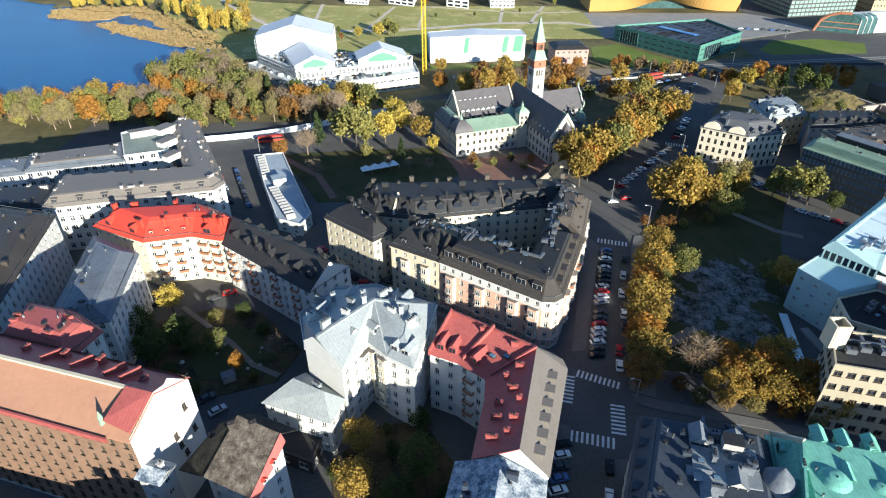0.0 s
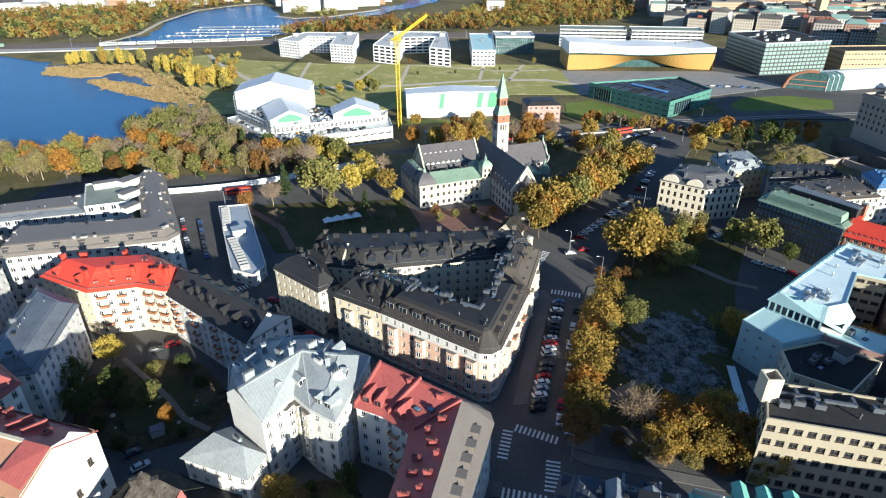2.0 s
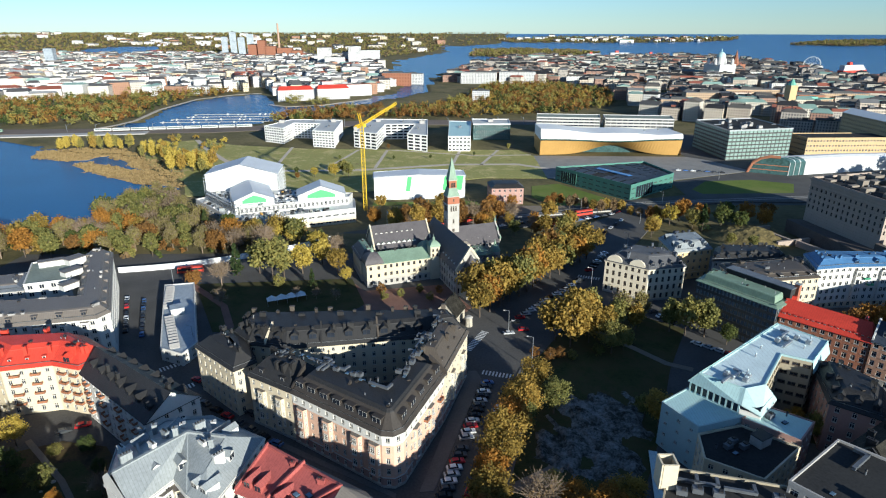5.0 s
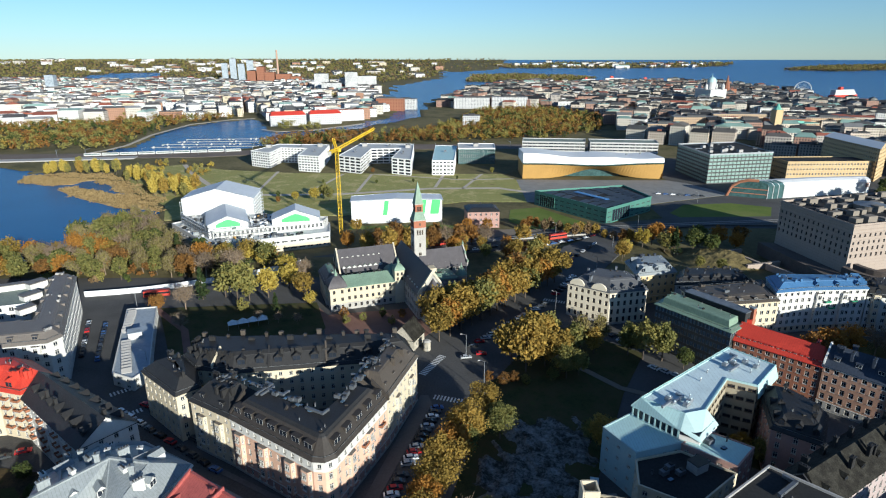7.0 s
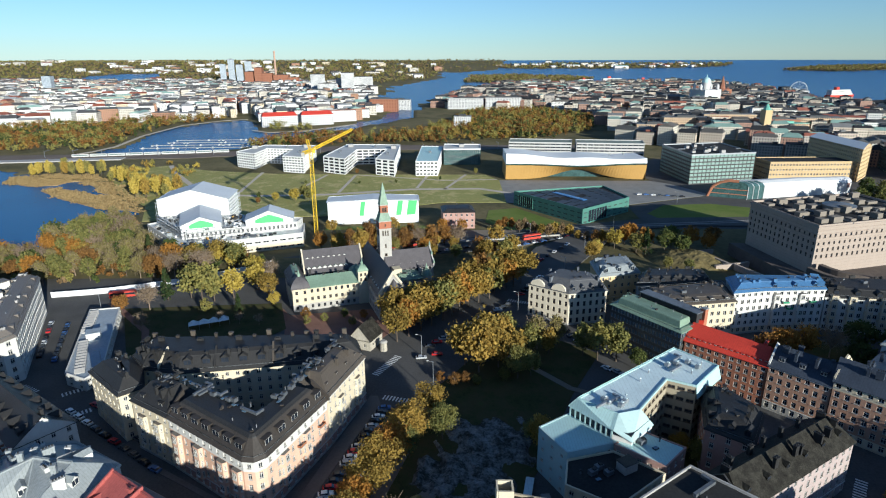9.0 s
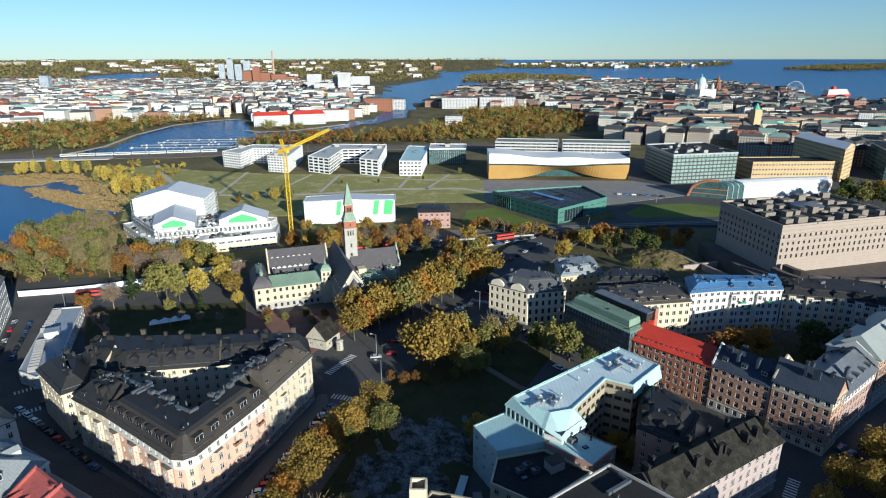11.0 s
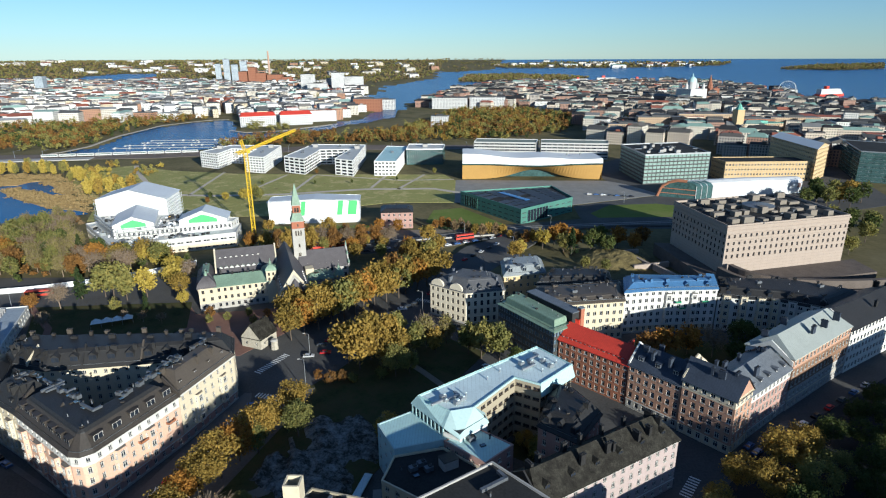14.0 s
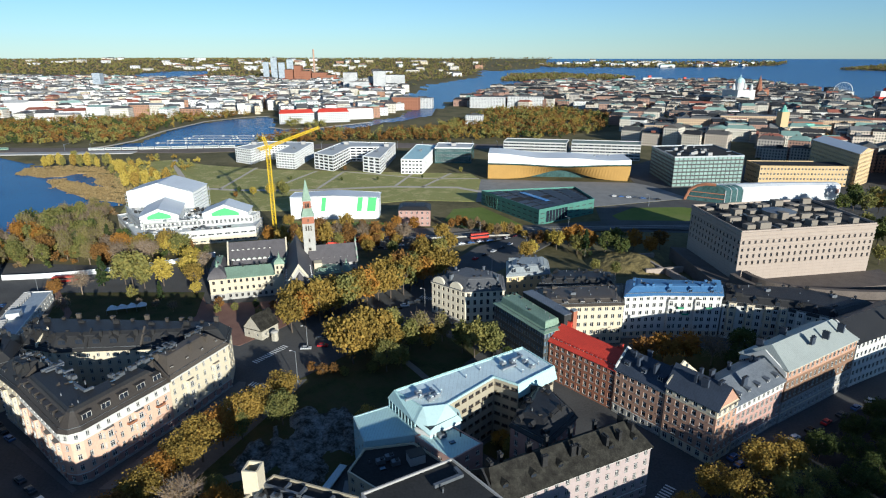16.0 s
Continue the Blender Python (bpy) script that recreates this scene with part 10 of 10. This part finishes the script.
# boulevard between museum and concert house
slab("boulevard", [(-140, 262), (-100, 262), (-30, 300), (30, 330), (100, 345), (160, 380), (230, 400), (300, 400), (300, 425), (215, 420), (150, 400), (90, 372), (20, 352), (-40, 322), (-110, 285), (-150, 280)], -3.4, ASPHALT, "wide asphalt boulevard with tram tracks", "road", 0.35)
slab("boulevard", [(60, 215), (72, 212), (110, 262), (150, 330), (180, 380), (160, 385), (120, 345), (92, 280)], -2.3, ASPHALT, "asphalt avenue beside the museum", "road", 0.36)
for a, b in (((-100, 275), (30, 342)), ((30, 342), (160, 392)), ((160, 392), (300, 413))):
    for o in (0, 4):
        strip("tram_track", [(a[0], a[1] + o), (b[0], b[1] + o)], 1.6, -3.03, PAVE, "tram track set in pale paving", "road", 0.03)

sm = MB()
sm.box((0, 0, 0), (0.55, 3.2, 0.02))
STRIPE = sm.mesh("stripe", [PAINT])


def crosswalk(a, b, width, turn=0.0):
    """White stripes from kerb to kerb."""
    a, b = Vector(a), Vector(b)
    d = (b - a).normalized()
    root = thing("crosswalk", (*((a + b) / 2), GZ), "zebra crossing of worn white stripes", "road marking", "crossings", "structure")
    n = int((b - a).length / 1.15)
    for k in range(n):
        p = a.lerp(b, (k + 0.5) / n)
        put("stripe", STRIPE, root, pose(p.x, p.y, GZ + 0.055, 0, 0, math.degrees(math.atan2(d.y, d.x)) + turn) @ Matrix.Diagonal((1, width / 3.2, 1, 1)))


crosswalk((27.6, 110.2), (38.2, 105.6), 2.6)
crosswalk((46.2, 175.4), (56.5, 172.6), 2.8)
crosswalk((22.6, 90.0), (33.0, 87.6), 3.2)
crosswalk((36.0, 99.6), (34.2, 90.0), 3.4)
crosswalk((26.0, 109.4), (23.6, 99.6), 2.6)
crosswalk((41.5, 190), (49, 205), 3.0)
crosswalk((-66, 174), (-58, 181), 2.6)
crosswalk((-84, 180), (-76, 176), 2.6)
crosswalk((-50, 166), (-57, 160), 2.6)
crosswalk((178, 128), (184, 136), 3.0)
crosswalk((96, 262), (106, 258), 3.0)


# ---- cars ----
def car_proto(name, color, tall=False):
    paint = mat("car_paint_" + name, color, 0.28, 0.05, 1.0, 5.0, 0.0, metal=0.2)
    root = thing("car", (0, 0, 0), "parked " + name + " car", "car")
    L, W, H = 4.4, 1.8, 1.45 + (0.3 if tall else 0)
    prof = [(-2.2, 0.35), (-2.18, 0.8), (-1.95, 0.95), (0.95, 0.92), (1.9, 0.78), (2.2, 0.55), (2.18, 0.32)]
    mb = MB()
    n = len(prof)
    vs = []
    for y, k in ((-W / 2, 1), (-W / 2 + 0.12, 2), (W / 2 - 0.12, 2), (W / 2, 1)):
        for x, z in prof:
            vs.append((x, y, z + (0.06 if k == 2 and z > 0.6 else 0)))
    fs = []
    for r in range(3):
        for i in range(n - 1):
            fs.append((r * n + i, (r + 1) * n + i, (r + 1) * n + i + 1, r * n + i + 1))
        fs.append((r * n + n - 1, (r + 1) * n + n - 1, (r + 1) * n, r * n))
    fs.append(tuple(range(n)))
    fs.append(tuple(range(4 * n - 1, 3 * n - 1, -1)))
    mb.add(vs, fs)
    ob = new("body", mb.mesh("body", [paint]))
    ob.parent = root
    back, front = (-2.0, -1.6) if tall else (-1.85, -1.2), (1.05, 0.35)
    for nm, z0, z1, i0, i1, mm in (("windows", 0.93, H - 0.08, 0.0, 1.0, GLASS), ("car_roof", H - 0.08, H, 0.9, 1.0, paint)):
        mb = MB()
        x0, x1 = back[0] + (back[1] - back[0]) * i0, front[0] + (front[1] - front[0]) * i0
        x2, x3 = back[1], front[1]
        w0, w1 = W / 2 - 0.06 - 0.16 * i0, W / 2 - 0.24
        if nm == "car_roof":
            x2, x3, w1 = back[1] + 0.12, front[1] - 0.12, W / 2 - 0.3
        mb.add([(x0, -w0, z0), (x1, -w0, z0), (x1, w0, z0), (x0, w0, z0), (x2, -w1, z1), (x3, -w1, z1), (x3, w1, z1), (x2, w1, z1)], [(0, 1, 5, 4), (1, 2, 6, 5), (2, 3, 7, 6), (3, 0, 4, 7), (4, 5, 6, 7)])
        ob = new(nm if nm == "car_roof" else "glazing", mb.mesh(nm, [mm]))
        ob.parent = root
    mb = MB()
    mb.tube((0, -0.1, 0), (0, 0.1, 0), 0.32, 0.32, 12)
    wheel = mb.mesh("wheel", [mat("tyre_rubber_" + name, (0.02, 0.02, 0.02), 0.8)])
    for x in (-1.35, 1.35):
        for y in (-0.82, 0.82):
            ob = new("wheel", wheel)
            ob.parent = root
            ob.location = (x, y, 0.32)
    return root


PAINTS = {"white": (0.75, 0.75, 0.74), "black": (0.012, 0.012, 0.014), "silver": (0.45, 0.46, 0.47), "red": (0.42, 0.025, 0.03), "dark grey": (0.06, 0.065, 0.07), "blue": (0.06, 0.13, 0.30)}
CARS = {}
cr_ = random.Random(5)


def car(x, y, deg, colour=None, z=GZ + 0.05, group="parked cars"):
    c = colour or cr_.choice(("white", "black", "black", "silver", "dark grey", "dark grey", "white", "red", "blue"))
    m = pose(x, y, z, 0, 0, deg + cr_.uniform(-3, 3))
    if c not in CARS:
        CARS[c] = car_proto(c, PAINTS[c])
        CARS[c].matrix_basis = m
        o = CARS[c]
    else:
        o = copy_thing(CARS[c], m)
    tagged(o, "parked " + c + " passenger car on the asphalt", "car", group)


def car_row(a, b, n, deg, cols=(), z=GZ + 0.05, skip=()):
    a, b = Vector(a), Vector(b)
    for k in range(n):
        if k in skip:
            continue
        p = a.lerp(b, k / max(1, n - 1))
        car(p.x, p.y, deg, cols[k] if k < len(cols) else None, z)


car_row((34.2, 116.5), (47.8, 168), 21, 12, ("black", "dark grey", "white", "silver", "white", "red", "dark grey", "dark grey", "white", "silver", "white", "red", "silver", "black", "black", "dark grey", "silver", "black", "white", "dark grey", "blue"), skip=(8,))
car_row((39.5, 112.5), (40.8, 118.5), 2, 76, ("white", "red"))
car_row((44.5, 128), (45.8, 134), 2, 76, ("black", "white"))
car_row((47.5, 144), (53, 163), 3, 76, ("white", "silver", "black"))
car_row((20.5, 87), (17.0, 72), 6, 14, ("black", "white", "dark grey", "blue", "white", "silver"))
car_row((30.0, 81), (28.2, 73.5), 2, 76, ("black", "white"))
car_row((61, 213), (96, 256), 14, 12, ("dark grey", "red", "silver", "white", "white", "silver", "white", "black", "white", "silver"))
car_row((103, 268), (116, 292), 7, 12)
car_row((58, 203), (64, 206), 2, 10, ("silver", "red"))
car_row((128, 196), (140, 186), 5, 130, z=GZ + 0.05)
car_row((116, 232), (124, 214), 5, 20)
car_row((-98.5, 229), (-84.5, 199), 9, 116)
car_row((-107, 231), (-92.5, 202), 9, 116, skip=(3,))
car_row((-56, 164), (-14, 136), 10, 149)
car_row((-50, 168), (-26, 150), 6, 149)
car_row((16, 112), (4, 119), 3, 150)
car(-74, 143, 30, "red")
car(-78, 140, 30, "dark grey")
car(-95, 136, 60, "black")
car_row((-62, 96), (-66, 100), 2, 40, ("silver", "dark grey"))
car_row((-120, 76), (-96, 70), 4, -15)
car_row((206, 147), (262, 186), 9, 37)
car_row((98, 345), (150, 372), 10, 25, z=-2.95)
car_row((60, 338), (90, 352), 6, 20, z=-2.95)
car_row((120, 320), (140, 350), 5, 60, z=-1.9)
car_row((228, 500), (262, 492), 7, 5, z=FZ + 0.18)
car_row((205, 150), (206, 151), 1, 40, ("blue",))
for x, y, deg, n in ((30, 345, 22, 2), (120, 366, 25, 1)):
    for k in range(n):
        tr = thing("tram", (x + 14 * k, y + 5.5 * k, -3.0), "red and cream city tram on the boulevard", "tram", "trams")
        mb = MB()
        mb.box((x + 14 * k, y + 5.5 * k, -2.8), (13, 2.4, 3.0), radians(deg), 0, 0.95, True)
        part("body", mb, REDMETAL, tr)
        mb = MB()
        mb.box((x + 14 * k, y + 5.5 * k, -1.5), (12.4, 2.44, 1.0), radians(deg), 0, 1, True)
        part("window_band", mb, GLASS, tr)


bus = thing("city_bus", (-92, 262.5, GZ), "red city bus on the road beside the hoarding", "bus")
mb = MB()
mb.box((-92, 262.5, GZ + 0.5), (12, 2.5, 2.7), radians(16), 0, 0.97, True)
part("body", mb, REDMETAL, bus)
mb = MB()
mb.box((-92, 262.5, GZ + 1.6), (11.6, 2.54, 1.0), radians(16), 0, 1, True)
part("window_band", mb, GLASS, bus)
for k in (-4, 3.6):
    mb = MB()
    mb.box((-92 + k * 0.96, 262.5 + k * 0.276, GZ + 0.12), (1.0, 2.5, 0.6), radians(16), 0, 0.7)
    part("wheel", mb, BITUMEN, bus)

# ---- street lamps ----
def lamp(x, y, h, z=GZ):
    s = thing("street_lamp", (x, y, z), "tall grey steel street lamp", "street lamp", "street lamps")
    mb = MB()
    mb.tube((x, y, z), (x, y, z + h), 0.16, 0.09, 8)
    part("pole", mb, STEEL, s)
    mb = MB()
    mb.tube((x, y, z + h - 0.1), (x - 1.6, y + 0.3, z + h + 0.2), 0.07, 0.05, 6)
    part("arm", mb, STEEL, s)
    mb = MB()
    mb.box((x - 1.9, y + 0.35, z + h + 0.1), (0.9, 0.35, 0.16), 0.2, 0, 0.8, True)
    part("lantern", mb, WHITEPAINT, s)


lamp(63.7, 177, 13)
for x, y in ((40, 99), (58, 205), (100, 250), (130, 300), (150, 345), (-60, 190), (-92, 244), (120, 375), (60, 360), (180, 395), (250, 470), (140, 475)):
    lamp(x, y, 9, GZ if y < 320 else FZ)

# ---- rocks in the park ----
rs = np.random.RandomState(4)
nx, ny = 90, 110
X, Y = np.meshgrid(np.linspace(58, 98, nx), np.linspace(116, 176, ny))
ux, uy = (X - 77) / 17, (Y - 143) / 27
ux = ux - uy * 0.25
H, E = np.zeros_like(X), np.zeros_like(X)
for i in range(ny):
    for j in range(nx):
        p = Vector((X[i, j] * 0.16 + Y[i, j] * 0.05, Y[i, j] * 0.10, 0.3))
        H[i, j] = noise.ridged_multi_fractal(p, 0.9, 2.1, 5, 0.9, 1.8)
        E[i, j] = noise.fractal(Vector((X[i, j] * 0.07, Y[i, j] * 0.07, 4.1)), 0.9, 2.1, 4)
fall = 1 - (ux ** 2 + uy ** 2) + E * 0.9
step = np.floor(H * 3) / 3 * 0.6 + H * 0.4
Z = GZ - 0.5 + np.clip(fall, -0.7, 1) * 1.3 + step * 1.25 * np.clip(fall + 0.5, 0, 1) - 0.35
iv = np.arange(nx * ny).reshape(ny, nx)
rq = np.stack([iv[:-1, :-1], iv[:-1, 1:], iv[1:, 1:], iv[1:, :-1]], -1).reshape(-1, 4)
me = bpy.data.meshes.new("rock_outcrop")
me.from_pydata(np.stack([X, Y, Z], -1).reshape(-1, 3).tolist(), [], rq.tolist())
me.materials.append(ROCK)
tagged(new("rock_outcrop", me), "bare grey granite outcrop with dark patches in the park", "rock", kind="structure")

# grassy mound with rock beside the parliament stairs
X, Y = np.meshgrid(np.linspace(180, 230, 40), np.linspace(294, 348, 40))
fall = np.clip(1 - ((X - 205) / 21) ** 2 - ((Y - 321) / 23) ** 2, -0.2, 1)
H = np.zeros_like(X)
for i in range(40):
    for j in range(40):
        H[i, j] = noise.fractal(Vector((X[i, j] * 0.15, Y[i, j] * 0.15, 2.2)), 0.8, 2.2, 5)
Z = GZ - 0.3 + fall * 5.0 + H * 0.9 * np.clip(fall + 0.2, 0, 1)
iv = np.arange(1600).reshape(40, 40)
rq = np.stack([iv[:-1, :-1], iv[:-1, 1:], iv[1:, 1:], iv[1:, :-1]], -1).reshape(-1, 4)
me = bpy.data.meshes.new("grassy_mound")
me.from_pydata(np.stack([X, Y, Z], -1).reshape(-1, 3).tolist(), [], rq.tolist())
me.materials.append(mat("dry_grass_and_rock", (0.16, 0.125, 0.055), 0.95, 0.7, 0.25, 2.0, 0.6))
tagged(new("grassy_mound", me), "low mound of dry grass and rock by the parliament", "mound", kind="structure")

# ---- plain unseen blocks added on the near side, closing the place and shading it ----
k = 0
for x, y, w, d, h in ((-150, 30, 40, 16, 17), (-105, 28, 42, 16, 18), (-58, 24, 40, 16, 18), (-15, 20, 30, 18, 28), (40, 22, 36, 18, 15), (82, 26, 40, 18, 15), (126, 55, 44, 18, 18), (160, 78, 34, 16, 20), (196, 92, 36, 16, 15), (232, 112, 36, 16, 16), (266, 134, 36, 16, 22), (300, 156, 36, 16, 22), (176, 40, 60, 16, 20), (236, 70, 60, 16, 20), (300, 100, 60, 16, 20)):
    rz = radians(34) if x > 150 else radians(0)
    co, si = math.cos(rz), math.sin(rz)
    poly = [(x + a * co - b * si, y + a * si + b * co) for a, b in ((-w / 2, -d / 2), (w / 2, -d / 2), (w / 2, d / 2), (-w / 2, d / 2))]
    building("apartment_building", "unseen plain plastered apartment house with dark metal roof, added for shade", poly, h - 4, 5, (CREAM, GREYW, PINK)[k % 3], DARKMETAL, ("gable", 5.0, 2.0, 0), seed=80 + k, joined=True, group="town houses")
    k += 1
